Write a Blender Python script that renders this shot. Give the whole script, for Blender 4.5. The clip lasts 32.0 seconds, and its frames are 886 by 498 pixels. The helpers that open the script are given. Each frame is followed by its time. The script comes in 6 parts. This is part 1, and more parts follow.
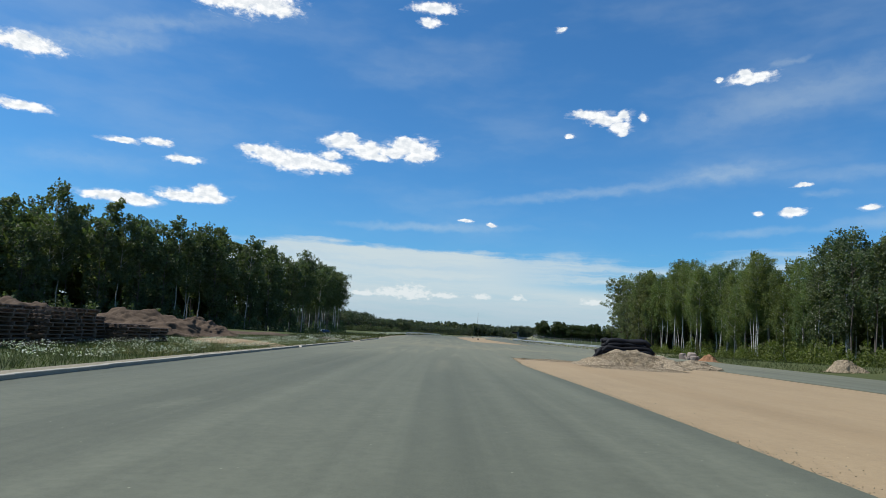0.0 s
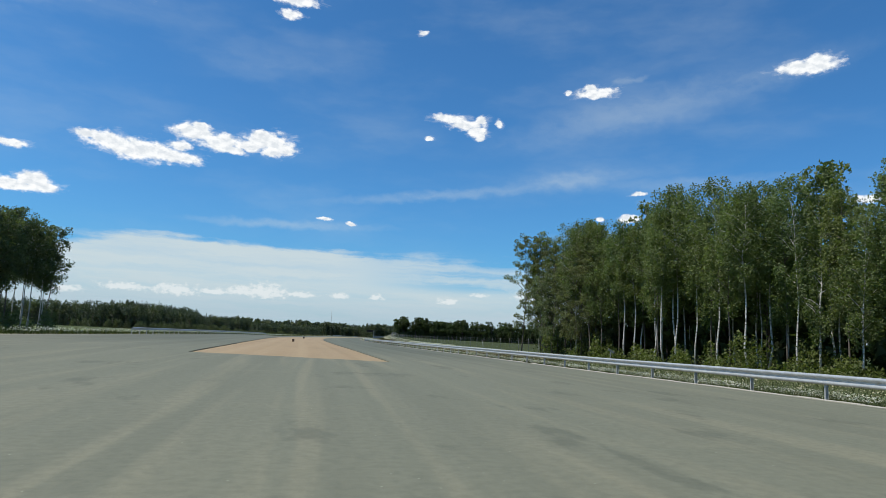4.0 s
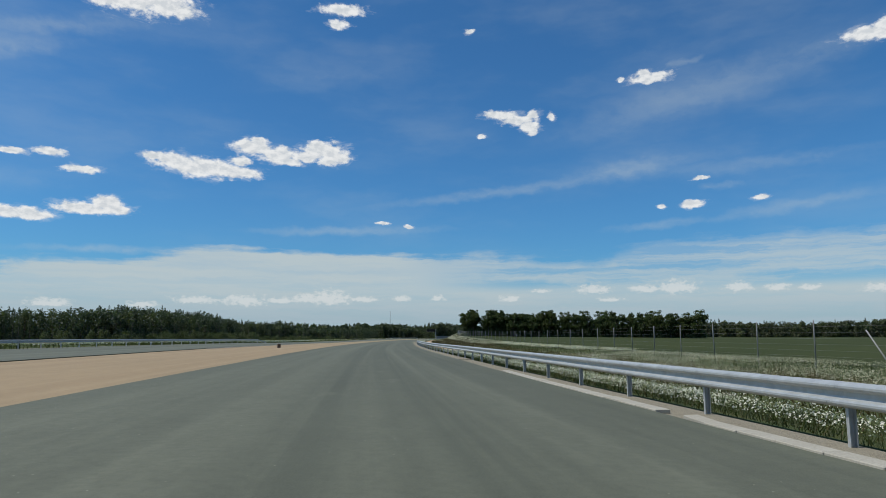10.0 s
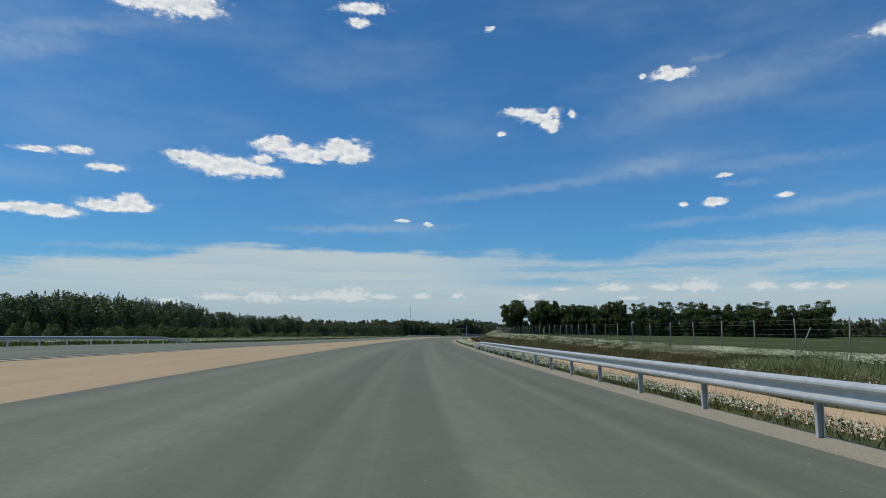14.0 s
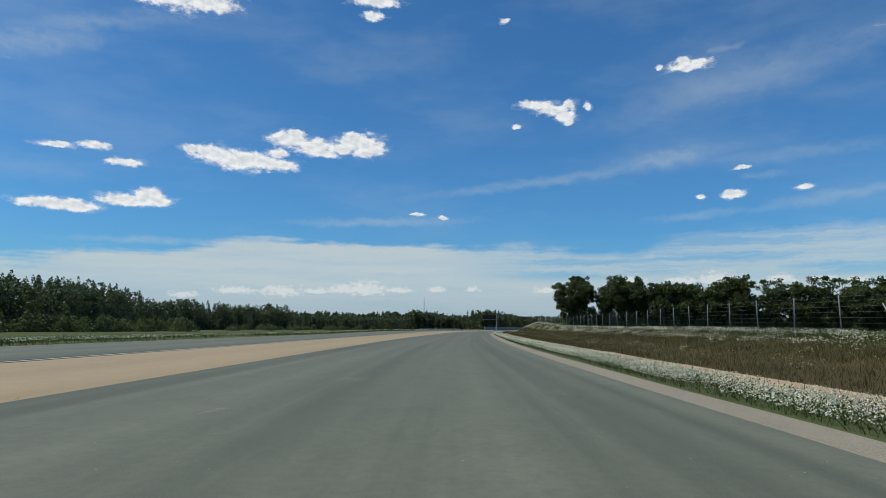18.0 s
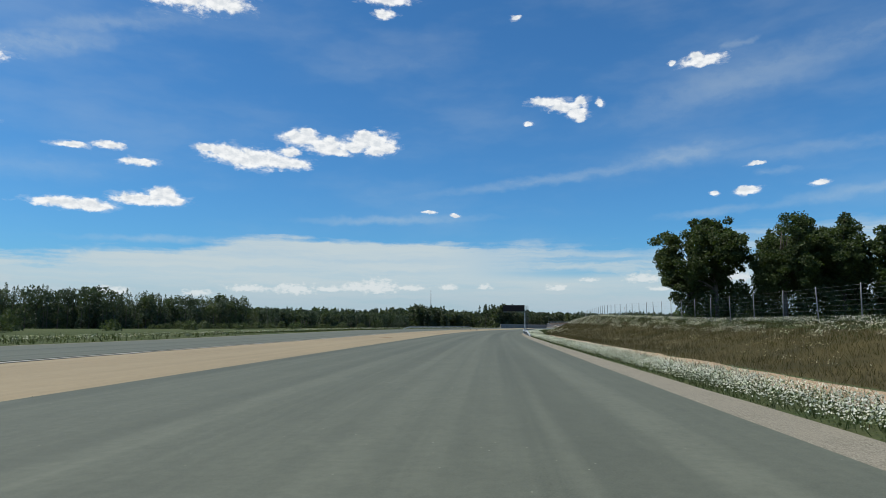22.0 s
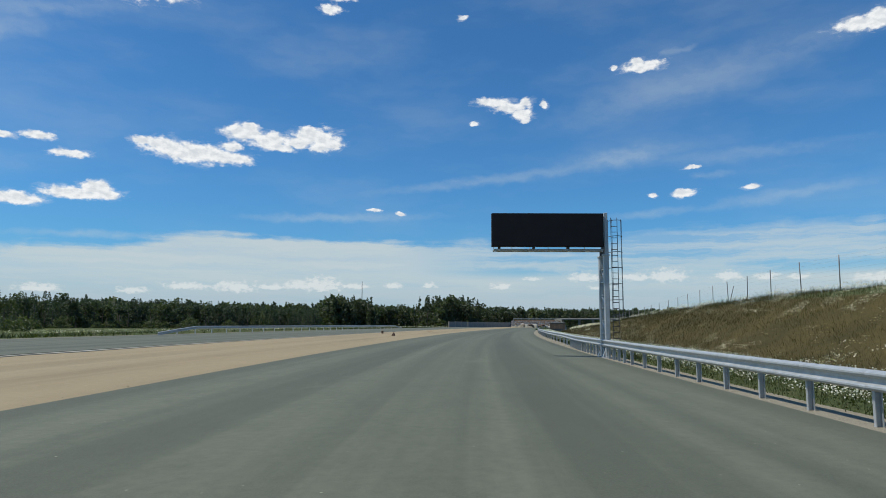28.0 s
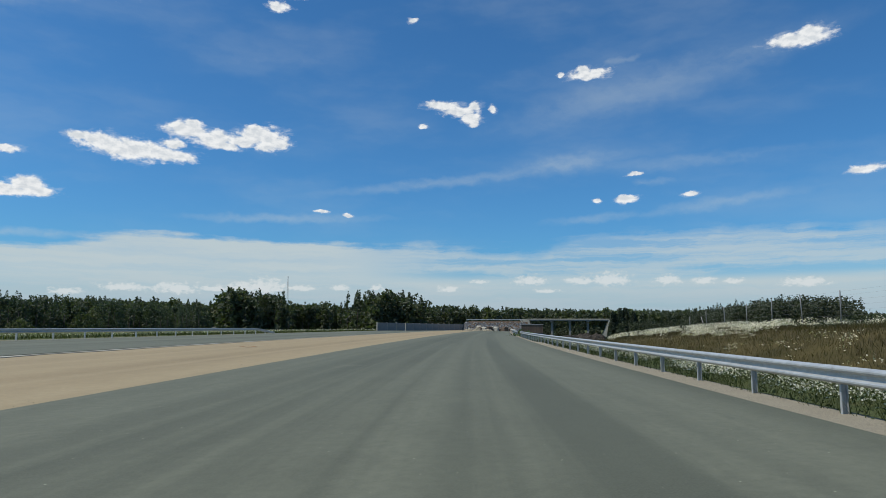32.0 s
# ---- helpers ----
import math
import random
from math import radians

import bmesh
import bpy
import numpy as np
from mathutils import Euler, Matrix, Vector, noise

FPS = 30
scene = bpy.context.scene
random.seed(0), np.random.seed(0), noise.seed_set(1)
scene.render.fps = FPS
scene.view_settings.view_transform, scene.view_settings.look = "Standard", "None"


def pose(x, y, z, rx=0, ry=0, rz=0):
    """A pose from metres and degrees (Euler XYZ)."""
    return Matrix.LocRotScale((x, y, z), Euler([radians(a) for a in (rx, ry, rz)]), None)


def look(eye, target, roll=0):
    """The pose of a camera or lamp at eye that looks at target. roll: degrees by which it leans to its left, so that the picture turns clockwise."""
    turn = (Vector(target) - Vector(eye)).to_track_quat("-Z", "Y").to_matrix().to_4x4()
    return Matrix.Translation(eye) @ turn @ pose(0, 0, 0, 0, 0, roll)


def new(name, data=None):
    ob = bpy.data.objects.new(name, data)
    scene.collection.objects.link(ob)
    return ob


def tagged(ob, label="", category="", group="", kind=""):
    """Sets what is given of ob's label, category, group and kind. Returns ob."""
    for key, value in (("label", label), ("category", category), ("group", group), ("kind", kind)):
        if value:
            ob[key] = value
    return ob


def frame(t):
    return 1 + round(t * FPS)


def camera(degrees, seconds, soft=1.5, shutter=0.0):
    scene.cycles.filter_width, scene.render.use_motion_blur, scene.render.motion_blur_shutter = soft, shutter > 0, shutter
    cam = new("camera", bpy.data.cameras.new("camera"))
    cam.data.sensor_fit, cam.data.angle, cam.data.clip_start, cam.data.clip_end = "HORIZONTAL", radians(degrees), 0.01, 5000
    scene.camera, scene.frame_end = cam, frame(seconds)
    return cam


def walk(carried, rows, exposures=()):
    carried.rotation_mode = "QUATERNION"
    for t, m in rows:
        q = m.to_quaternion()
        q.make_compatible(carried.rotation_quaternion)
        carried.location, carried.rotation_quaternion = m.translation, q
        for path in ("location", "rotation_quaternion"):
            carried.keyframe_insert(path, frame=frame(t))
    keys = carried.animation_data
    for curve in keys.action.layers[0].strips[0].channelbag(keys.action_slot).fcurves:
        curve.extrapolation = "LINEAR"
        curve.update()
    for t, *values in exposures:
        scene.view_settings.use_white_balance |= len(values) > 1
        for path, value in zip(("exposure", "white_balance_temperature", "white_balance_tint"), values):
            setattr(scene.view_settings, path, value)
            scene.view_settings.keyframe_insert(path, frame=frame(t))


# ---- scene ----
cam = camera(67.8, 32.0, 0.85)
PATH = [
    (0, (0, 0, 1.372), (0.009, 1.984, 1.626), 3.20),
    (0.5, (0.015, 11.896, 1.373), (0.049, 13.88, 1.627), 3.10),
    (1, (0.256, 23.307, 1.384), (0.346, 25.289, 1.637), 3.00),
    (1.5, (1.346, 34.207, 1.383), (1.522, 36.183, 1.639), 2.90),
    (2, (2.825, 44.388, 1.376), (3.101, 46.351, 1.638), 2.80),
    (2.5, (4.59, 53.668, 1.387), (4.947, 55.617, 1.655), 2.70),
    (3, (6.646, 62.398, 1.388), (7.06, 64.336, 1.659), 2.70),
    (3.5, (9.048, 70.586, 1.396), (9.477, 72.521, 1.669), 2.79),
    (5.5, (17.269, 102.712, 1.434), (17.694, 104.648, 1.704), 1.07),
    (6, (18.987, 110.409, 1.435), (19.403, 112.347, 1.704), 0.66),
    (6.5, (20.346, 118.386, 1.431), (20.751, 120.326, 1.703), 0.45),
    (7, (21.435, 126.47, 1.413), (21.827, 128.413, 1.685), 0.56),
    (7.5, (22.442, 134.463, 1.369), (22.817, 136.409, 1.640), 0.56),
    (8, (23.031, 142.516, 1.393), (23.381, 144.467, 1.666), 0.47),
    (8.5, (23.375, 150.587, 1.393), (23.692, 152.543, 1.667), 0.37),
    (9, (23.788, 158.765, 1.345), (24.076, 160.726, 1.615), 0.28),
    (9.5, (24.203, 167.085, 1.384), (24.47, 169.049, 1.655), 0.08),
    (10, (24.43, 175.565, 1.381), (24.686, 177.531, 1.647), -0.11),
    (10.5, (24.505, 184.194, 1.369), (24.754, 186.161, 1.633), -0.11),
    (11, (24.649, 192.979, 1.383), (24.89, 194.946, 1.649), 0.00),
    (11.5, (24.928, 201.941, 1.383), (25.162, 203.909, 1.649), 0.11),
    (12, (25.271, 211.123, 1.377), (25.497, 213.092, 1.644), 0.21),
    (12.5, (25.722, 220.603, 1.365), (25.939, 222.574, 1.628), 0.32),
    (13, (25.975, 230.463, 1.377), (26.185, 232.435, 1.637), 0.32),
    (13.5, (26.43, 240.329, 1.371), (26.633, 242.302, 1.628), 0.33),
    (14, (26.992, 250.339, 1.370), (27.189, 252.313, 1.629), 0.23),
    (14.5, (27.613, 260.561, 1.372), (27.804, 262.535, 1.631), 0.24),
    (16.5, (30.433, 307.805, 1.378), (30.599, 309.782, 1.626), 0.38),
    (17, (31.6, 319.189, 1.368), (31.761, 321.167, 1.613), 0.33),
    (17.5, (32.716, 330.499, 1.370), (32.872, 332.478, 1.612), 0.36),
    (18, (33.749, 341.786, 1.372), (33.901, 343.766, 1.611), 0.29),
    (18.5, (34.736, 353.144, 1.376), (34.883, 355.124, 1.614), 0.30),
    (19, (35.789, 364.71, 1.396), (35.935, 366.691, 1.633), 0.30),
    (19.5, (36.955, 376.496, 1.382), (37.101, 378.477, 1.618), 0.30),
    (20, (38.279, 388.395, 1.385), (38.423, 390.375, 1.620), 0.30),
    (20.5, (39.825, 400.27, 1.386), (39.964, 402.251, 1.622), 0.30),
    (21, (41.527, 412.044, 1.394), (41.661, 414.026, 1.629), 0.20),
    (21.5, (43.137, 423.617, 1.386), (43.264, 425.6, 1.618), 0.10),
    (22, (44.518, 434.869, 1.386), (44.634, 436.852, 1.618), 0.20),
    (22.5, (45.755, 446.075, 1.386), (45.875, 448.058, 1.619), 0.30),
    (23, (47.035, 457.312, 1.402), (47.168, 459.294, 1.634), 0.40),
    (23.5, (48.517, 468.608, 1.380), (48.663, 470.59, 1.606), 0.40),
    (24, (50.077, 479.74, 1.384), (50.235, 481.721, 1.610), 0.30),
    (24.5, (51.352, 491.094, 1.394), (51.52, 493.074, 1.620), 0.20),
    (25, (52.659, 502.532, 1.391), (52.843, 504.51, 1.617), 0.20),
    (25.5, (54.212, 513.957, 1.385), (54.409, 515.934, 1.614), 0.30),
    (26, (55.944, 525.307, 1.389), (56.157, 527.282, 1.621), 0.40),
    (26.5, (57.496, 536.517, 1.385), (57.726, 538.49, 1.615), 0.30),
    (28.5, (64.225, 577.376, 1.385), (64.528, 579.34, 1.614), 0.10),
    (29, (66.26, 587.821, 1.371), (66.587, 589.781, 1.602), 0.00),
    (29.5, (68.435, 598.323, 1.384), (68.784, 600.278, 1.619), -0.00),
    (30, (70.709, 608.726, 1.365), (71.078, 610.678, 1.600), 0.00),
    (30.5, (72.955, 618.879, 1.383), (73.341, 620.827, 1.619), -0.00),
    (31, (75.216, 628.799, 1.384), (75.619, 630.743, 1.622), -0.00),
    (31.5, (77.553, 638.504, 1.388), (77.973, 640.444, 1.629), 0.10),
    (32, (80.07, 648.004, 1.359), (80.507, 649.941, 1.595), 0.20),
]
SKY_STRENGTH, SKY_TINT, SUN_POWER = 0.1, (0.40, 0.85, 1.17), 4.5
# seconds, stops, kelvin, tint
EXPOSURES = [(0.0, 0.12, 6330, 10), (2.0, 0.12, 6330, 10), (6.0, 0.02, 6330, 10), (10.0, -0.22, 6330, 10), (14.0, -0.20, 6330, 10), (19.0, -0.12, 6330, 10), (22.0, -0.02, 6330, 10), (24.0, -0.01, 6330, 10), (26.0, -0.14, 6330, 10), (29.0, -0.04, 6330, 10), (31.0, -0.10, 6330, 10), (32.0, -0.13, 6330, 10)]
walk(cam, [(t, look(eye, target, roll)) for t, eye, target, roll in PATH], EXPOSURES)

# ---- world: blue summer sky with fair-weather clouds ----
SUN_EL, SUN_AZ = 59.0, -93.0          # degrees; azimuth from +y towards +x
world = bpy.data.worlds.new("sky")
scene.world = world
world.use_nodes = True
wt = world.node_tree
wt.nodes.clear()


def wl(a, b, i=0, o=0):
    wt.links.new(a.outputs[o], b.inputs[i])
    return b


def wmath(op, a=None, b=None, c=None, clamp=False):
    n = wt.nodes.new("ShaderNodeMath")
    n.operation, n.use_clamp = op, clamp
    for i, s in enumerate((a, b, c)):
        if s is None:
            continue
        if isinstance(s, (int, float)):
            n.inputs[i].default_value = s
        else:
            wt.links.new(s, n.inputs[i])
    return n.outputs[0]


def wvec(op, a, b=None, c=None):
    n = wt.nodes.new("ShaderNodeVectorMath")
    n.operation = op
    for i, s in enumerate((a, b, c)):
        if s is None:
            continue
        if isinstance(s, tuple):
            n.inputs[i].default_value = s
        else:
            wt.links.new(s, n.inputs[i])
    return n


def wnoise(vec, scale, detail=4.0, rough=0.55):
    n = wt.nodes.new("ShaderNodeTexNoise")
    n.inputs["Scale"].default_value, n.inputs["Detail"].default_value, n.inputs["Roughness"].default_value = scale, detail, rough
    wt.links.new(vec, n.inputs["Vector"])
    return n


def wstep(x, lo, hi, smooth=True):
    n = wt.nodes.new("ShaderNodeMapRange")
    n.interpolation_type = "SMOOTHSTEP" if smooth else "LINEAR"
    n.inputs["From Min"].default_value, n.inputs["From Max"].default_value = lo, hi
    wt.links.new(x, n.inputs["Value"])
    return n.outputs["Result"]


def wmix(fac, a, b):
    n = wt.nodes.new("ShaderNodeMix")
    n.data_type = "RGBA"
    if isinstance(fac, (int, float)):
        n.inputs[0].default_value = fac
    else:
        wt.links.new(fac, n.inputs[0])
    for i, s in ((6, a), (7, b)):
        if isinstance(s, tuple):
            n.inputs[i].default_value = (*s, 1)
        else:
            wt.links.new(s, n.inputs[i])
    return n.outputs[2]


# cumulus: azimuth, elevation, half width and half height in degrees
CUMULUS_BIG = [(-15.2, 14.16, 2.2, 0.74), (-13.1, 13.83, 3.1, 0.93), (-10.7, 13.69, 2.45, 0.69), (-16.7, 14.42, 1.3, 0.39), (-9.3, 13.69, 1.3, 0.49), (-9.0, 15.82, 1.95, 0.83),
               (-7.0, 15.34, 2.05, 0.79), (-6.0, 14.83, 1.45, 0.44), (-3.1, 15.82, 2.2, 0.93), (-3.7, 16.36, 1.1, 0.44), (-1.8, 15.39, 1.3, 0.59), (-9.7, 16.01, 1.0, 0.49),
               (-8.5, 16.42, 0.9, 0.34), (-4.6, 15.28, 1.45, 0.54), (-2.6, 14.98, 1.2, 0.44), (-10.2, 14.6, 1.0, 0.5)]
CUMULUS_MID = [(-26.4, 9.18, 2.85, 0.54), (-27.7, 9.25, 1.65, 0.29), (-25.1, 9.01, 1.75, 0.39), (-21.4, 9.88, 2.75, 0.54), (-20.0, 10.4, 1.4, 0.69), (-19.3, 9.93, 1.1, 0.49),
               (-22.2, 9.94, 1.55, 0.34), (12.7, 19.01, 1.85, 0.44), (14.2, 18.53, 1.85, 0.54), (15.2, 17.97, 1.1, 0.54), (15.5, 18.92, 0.7, 0.44), (15.4, 17.54, 0.6, 0.29),
               (25.5, 21.1, 1.95, 0.49), (25.2, 21.45, 0.8, 0.39), (26.3, 21.27, 0.7, 0.39)]
CUMULUS_SMALL = [(-26.7, 13.57, 1.55, 0.27), (-24.1, 13.89, 1.2, 0.39), (-21.9, 12.79, 1.55, 0.34), (9.9, 25.9, 0.54, 0.25), (17.1, 18.74, 0.36, 0.39), (10.9, 17.33, 0.5, 0.25),
                 (23.2, 21.24, 0.36, 0.25), (29.2, 12.79, 0.7, 0.2), (28.4, 10.73, 1.1, 0.34), (26.1, 10.75, 0.45, 0.2), (33.6, 10.94, 0.8, 0.27), (4.4, 9.55, 0.45, 0.2), (2.1, 9.77, 0.7, 0.16)]
CUMULUS_TOP = [(-18.6, 26.3, 4.6, 1.5), (-20.8, 25.6, 2.2, 0.8), (-16.0, 25.7, 2.4, 0.7), (-1.7, 27.3, 2.3, 0.5), (-2.1, 26.2, 1.1, 0.45), (42.2, 21.7, 2.4, 0.6), (42.9, 22.1, 1.4, 0.5),
               (46.0, 11.7, 1.4, 0.35), (-33.6, 14.76, 1.9, 0.4), (-34.0, 19.2, 2.8, 0.7)]
# low heaps on the horizon: azimuth, elevation of the base, half width, height
CUMULUS_LOW = [(-13.0, 3.0, 2.4, 0.45), (-9.4, 3.0, 2.3, 0.72), (-6.4, 3.1, 1.9, 0.42), (-4.2, 3.2, 1.9, 0.65), (-2.3, 3.25, 2.2, 1.0), (0.6, 3.2, 1.6, 0.36), (3.8, 3.3, 1.0, 0.48), (6.9, 3.3, 0.7, 0.36), (13.3, 3.25, 1.2, 0.4), (20.3, 3.95, 1.9, 0.6),
               (24.5, 3.9, 1.5, 0.5), (27.0, 3.95, 2.1, 0.85), (31.6, 3.85, 1.4, 0.62), (34.3, 3.75, 1.1, 0.45), (36.6, 3.7, 0.9, 0.4), (41.6, 3.5, 2.0, 0.55), (-23.4, 2.6, 1.8, 0.5), (15.9, 3.9, 1.1, 0.25),
               (21.7, 3.1, 1.3, 0.25), (-17.0, 2.6, 1.4, 0.4)]
# cirrus: azimuth, elevation, half length, half height, rise along the azimuth, strength
STREAKS = [(29.0, 19.5, 11.5, 1.5, 0.22, 0.42), (38.0, 21.0, 7.0, 1.2, 0.20, 0.4), (15.3, 12.8, 12.5, 0.42, 0.11, 0.6), (23.3, 13.9, 4.2, 0.75, 0.10, 0.75), (34.5, 13.5, 8.0, 0.5, 0.02, 0.4),
           (-0.5, 9.1, 7.0, 0.34, 0.03, 0.75), (-18.5, 6.9, 7.0, 0.28, 0.03, 0.75), (25.8, 9.2, 3.4, 0.34, 0.06, 0.6), (35.4, 10.0, 5.5, 0.4, 0.10, 0.55), (-30.0, 20.4, 5.5, 0.9, 0.22, 0.75),
           (-24.0, 23.0, 6.5, 0.7, 0.25, 0.55), (-29.0, 11.6, 5.0, 0.9, 0.0, 0.35), (28.2, 22.0, 1.5, 0.28, 0.2, 0.7), (30.8, 12.1, 1.3, 0.22, 0.0, 0.7), (-2.0, 22.0, 7.0, 0.9, 0.15, 0.22)]

tc = wt.nodes.new("ShaderNodeTexCoord")
sep = wl(tc, wt.nodes.new("ShaderNodeSeparateXYZ"))
azim = wmath("MULTIPLY", wmath("ARCTAN2", sep.outputs[0], sep.outputs[1]), 57.2958)
elev = wmath("MULTIPLY", wmath("ARCSINE", sep.outputs[2]), 57.2958)
comb = wt.nodes.new("ShaderNodeCombineXYZ")
wt.links.new(azim, comb.inputs[0])
wt.links.new(elev, comb.inputs[1])
P2 = comb.outputs[0]                  # (azimuth, elevation, 0) in degrees
Pt = wvec("MULTIPLY", P2, (1.0, 1.5, 1.0)).outputs[0]
warp = wnoise(Pt, 0.7, 3.0, 0.5)
centred = wvec("SUBTRACT", warp.outputs["Color"], (0.5, 0.5, 0.5)).outputs[0]
warped = wvec("MULTIPLY_ADD", centred, (1.1, 0.55, 0.0), P2).outputs[0]
fluff = wnoise(Pt, 1.15, 9.0, 0.60)
fluff_up = wnoise(wvec("ADD", Pt, (-0.22, 0.42, 0.0)).outputs[0], 1.15, 4.0, 0.55)
wisp = wnoise(wvec("MULTIPLY", warped, (0.7, 1.9, 1.0)).outputs[0], 1.0, 8.0, 0.68)


def cloud_field(rows, point):
    """The least elliptical distance to any of the clouds."""
    best = None
    for a, e, w, h in rows:
        d = wvec("LENGTH", wvec("MULTIPLY_ADD", point, (1 / w, 1 / h, 0.0), (-a / w, -e / h, 0.0)).outputs[0]).outputs["Value"]
        best = d if best is None else wmath("MINIMUM", best, d)
    return best


def thick(field, grain, amount, offset=1.0):
    """How deep a direction lies inside ragged clouds."""
    return wmath("ADD", wmath("SUBTRACT", offset, field), wmath("MULTIPLY", wmath("SUBTRACT", grain, 0.5), amount))


near_d = cloud_field(CUMULUS_BIG + CUMULUS_MID + CUMULUS_SMALL + CUMULUS_TOP, warped)
near_t = thick(near_d, fluff.outputs["Fac"], 1.5, 1.10)
near_m = wmath("MAXIMUM", wstep(near_t, 0.0, 0.55), wmath("MULTIPLY", wstep(thick(near_d, wisp.outputs["Fac"], 3.4, 1.35), 0.1, 1.1), 0.32))
low_x = wl(wvec("MULTIPLY_ADD", centred, (0.9, 0.25, 0.0), P2), wt.nodes.new("ShaderNodeSeparateXYZ"))
low_d = None
for a, e, w, h in CUMULUS_LOW:       # heaped tops over bases that melt into the haze
    across = wmath("MULTIPLY_ADD", low_x.outputs[0], 1.0 / w, -a / w)
    up = wmath("MULTIPLY_ADD", low_x.outputs[1], 1.0 / h, -e / h)
    up = wmath("MAXIMUM", up, wmath("MULTIPLY", up, -1.7))
    d = wmath("SQRT", wmath("ADD", wmath("MULTIPLY", across, across), wmath("MULTIPLY", up, up)))
    low_d = d if low_d is None else wmath("MINIMUM", low_d, d)
crumb = wnoise(Pt, 1.9, 7.0, 0.58)
low_t = thick(low_d, crumb.outputs["Fac"], 2.2, 1.15)
low_m = wmath("MULTIPLY", wstep(low_t, 0.0, 0.7), 0.68)
# thin cirrus streaks
cir_n = wnoise(wvec("ADD", wvec("MULTIPLY", P2, (0.10, 0.60, 1.0)).outputs[0], wvec("SCALE", warp.outputs["Color"]).outputs[0]).outputs[0], 1.1, 6.0, 0.58)
cir_s = wstep(cir_n.outputs["Fac"], 0.28, 0.68)
warp_sep = wl(wvec("MULTIPLY_ADD", centred, (4.0, 0.9, 0.0), P2), wt.nodes.new("ShaderNodeSeparateXYZ"))
str_m = None
for a, e, w, h, rise, force in STREAKS:
    along = wmath("MULTIPLY_ADD", warp_sep.outputs[0], 1.0 / w, -a / w)
    off = wmath("ADD", wmath("MULTIPLY_ADD", warp_sep.outputs[1], 1.0 / h, (rise * a - e) / h), wmath("MULTIPLY", warp_sep.outputs[0], -rise / h))
    d = wmath("SQRT", wmath("ADD", wmath("MULTIPLY", along, along), wmath("MULTIPLY", off, off)))
    m = wmath("MULTIPLY", wmath("SUBTRACT", 1.0, wstep(d, 0.0, 1.6)), 0.46 * force)
    str_m = m if str_m is None else wmath("MAXIMUM", str_m, m)
str_m = wmath("MULTIPLY", str_m, wmath("MULTIPLY_ADD", cir_s, 0.6, 0.4))
veil_n = wnoise(wvec("MULTIPLY", warped, (0.05, 0.16, 1.0)).outputs[0], 1.0, 5.0, 0.55)
veil_m = wmath("MULTIPLY", wstep(veil_n.outputs["Fac"], 0.42, 0.75), 0.16)
# the wide pale sheet over the horizon, its height by azimuth (-60 to 60 degrees)
span = wt.nodes.new("ShaderNodeMapRange")
span.inputs["From Min"].default_value, span.inputs["From Max"].default_value = -60.0, 60.0
wt.links.new(azim, span.inputs["Value"])
top = wt.nodes.new("ShaderNodeValToRGB")
top.color_ramp.interpolation = "EASE"
wt.links.new(span.outputs[0], top.inputs[0])
SHEET_TOP = [(-60, 5.4), (-30, 4.9), (-20, 5.9), (-11, 7.4), (-3, 7.1), (5, 6.9), (14, 6.8), (20, 6.3), (27, 7.5), (38, 7.9), (60, 6.5)]
while len(top.color_ramp.elements) < len(SHEET_TOP):
    top.color_ramp.elements.new(0.5)
for el, (a, e) in zip(top.color_ramp.elements, SHEET_TOP):
    el.position, el.color = (a + 60) / 120, (e / 10, e / 10, e / 10, 1)
layer = wnoise(wvec("MULTIPLY", wvec("MULTIPLY_ADD", centred, (5.0, 0.5, 0.0), P2).outputs[0], (0.06, 0.85, 1.0)).outputs[0], 1.0, 8.0, 0.62)
puff = wnoise(wvec("MULTIPLY", P2, (0.22, 0.5, 1.0)).outputs[0], 1.0, 6.0, 0.55)
sheet_e = wmath("SUBTRACT", elev, wmath("MULTIPLY", top.outputs[0], 10.0))
sheet_e = wmath("ADD", sheet_e, wmath("ADD", wmath("MULTIPLY", wmath("SUBTRACT", layer.outputs["Fac"], 0.5), 3.2), wmath("MULTIPLY", wmath("SUBTRACT", puff.outputs["Fac"], 0.5), 2.0)))
sheet_m = wmath("SUBTRACT", 1.0, wstep(sheet_e, -0.5, 0.55))
gap = wmath("MULTIPLY", wstep(layer.outputs["Fac"], 0.62, 0.40), wstep(azim, 2.0, 16.0))
gap = wmath("MULTIPLY", gap, wmath("MULTIPLY", wstep(elev, 3.6, 4.6), 0.75))
sheet_m = wmath("MULTIPLY", sheet_m, wmath("SUBTRACT", 1.0, gap))

sky = wt.nodes.new("ShaderNodeTexSky")
sky.sky_type, sky.sun_disc = "NISHITA", False
sky.sun_elevation, sky.sun_rotation = radians(SUN_EL), radians(SUN_AZ)
sky.air_density, sky.dust_density, sky.ozone_density = 1.0, 0.6, 2.5
tint = wvec("MULTIPLY", sky.outputs[0], SKY_TINT).outputs[0]
CLOUD_WHITE, CLOUD_GREY, SHEET, LOW_GREY = (9.6, 9.6, 9.4), (6.6, 7.0, 7.3), (5.7, 6.5, 6.6), (4.5, 5.5, 6.1)
lit = wstep(wmath("SUBTRACT", fluff.outputs["Fac"], fluff_up.outputs["Fac"]), -0.16, 0.16)
core = wmath("MULTIPLY", wstep(near_t, 0.5, 1.2), 0.22)
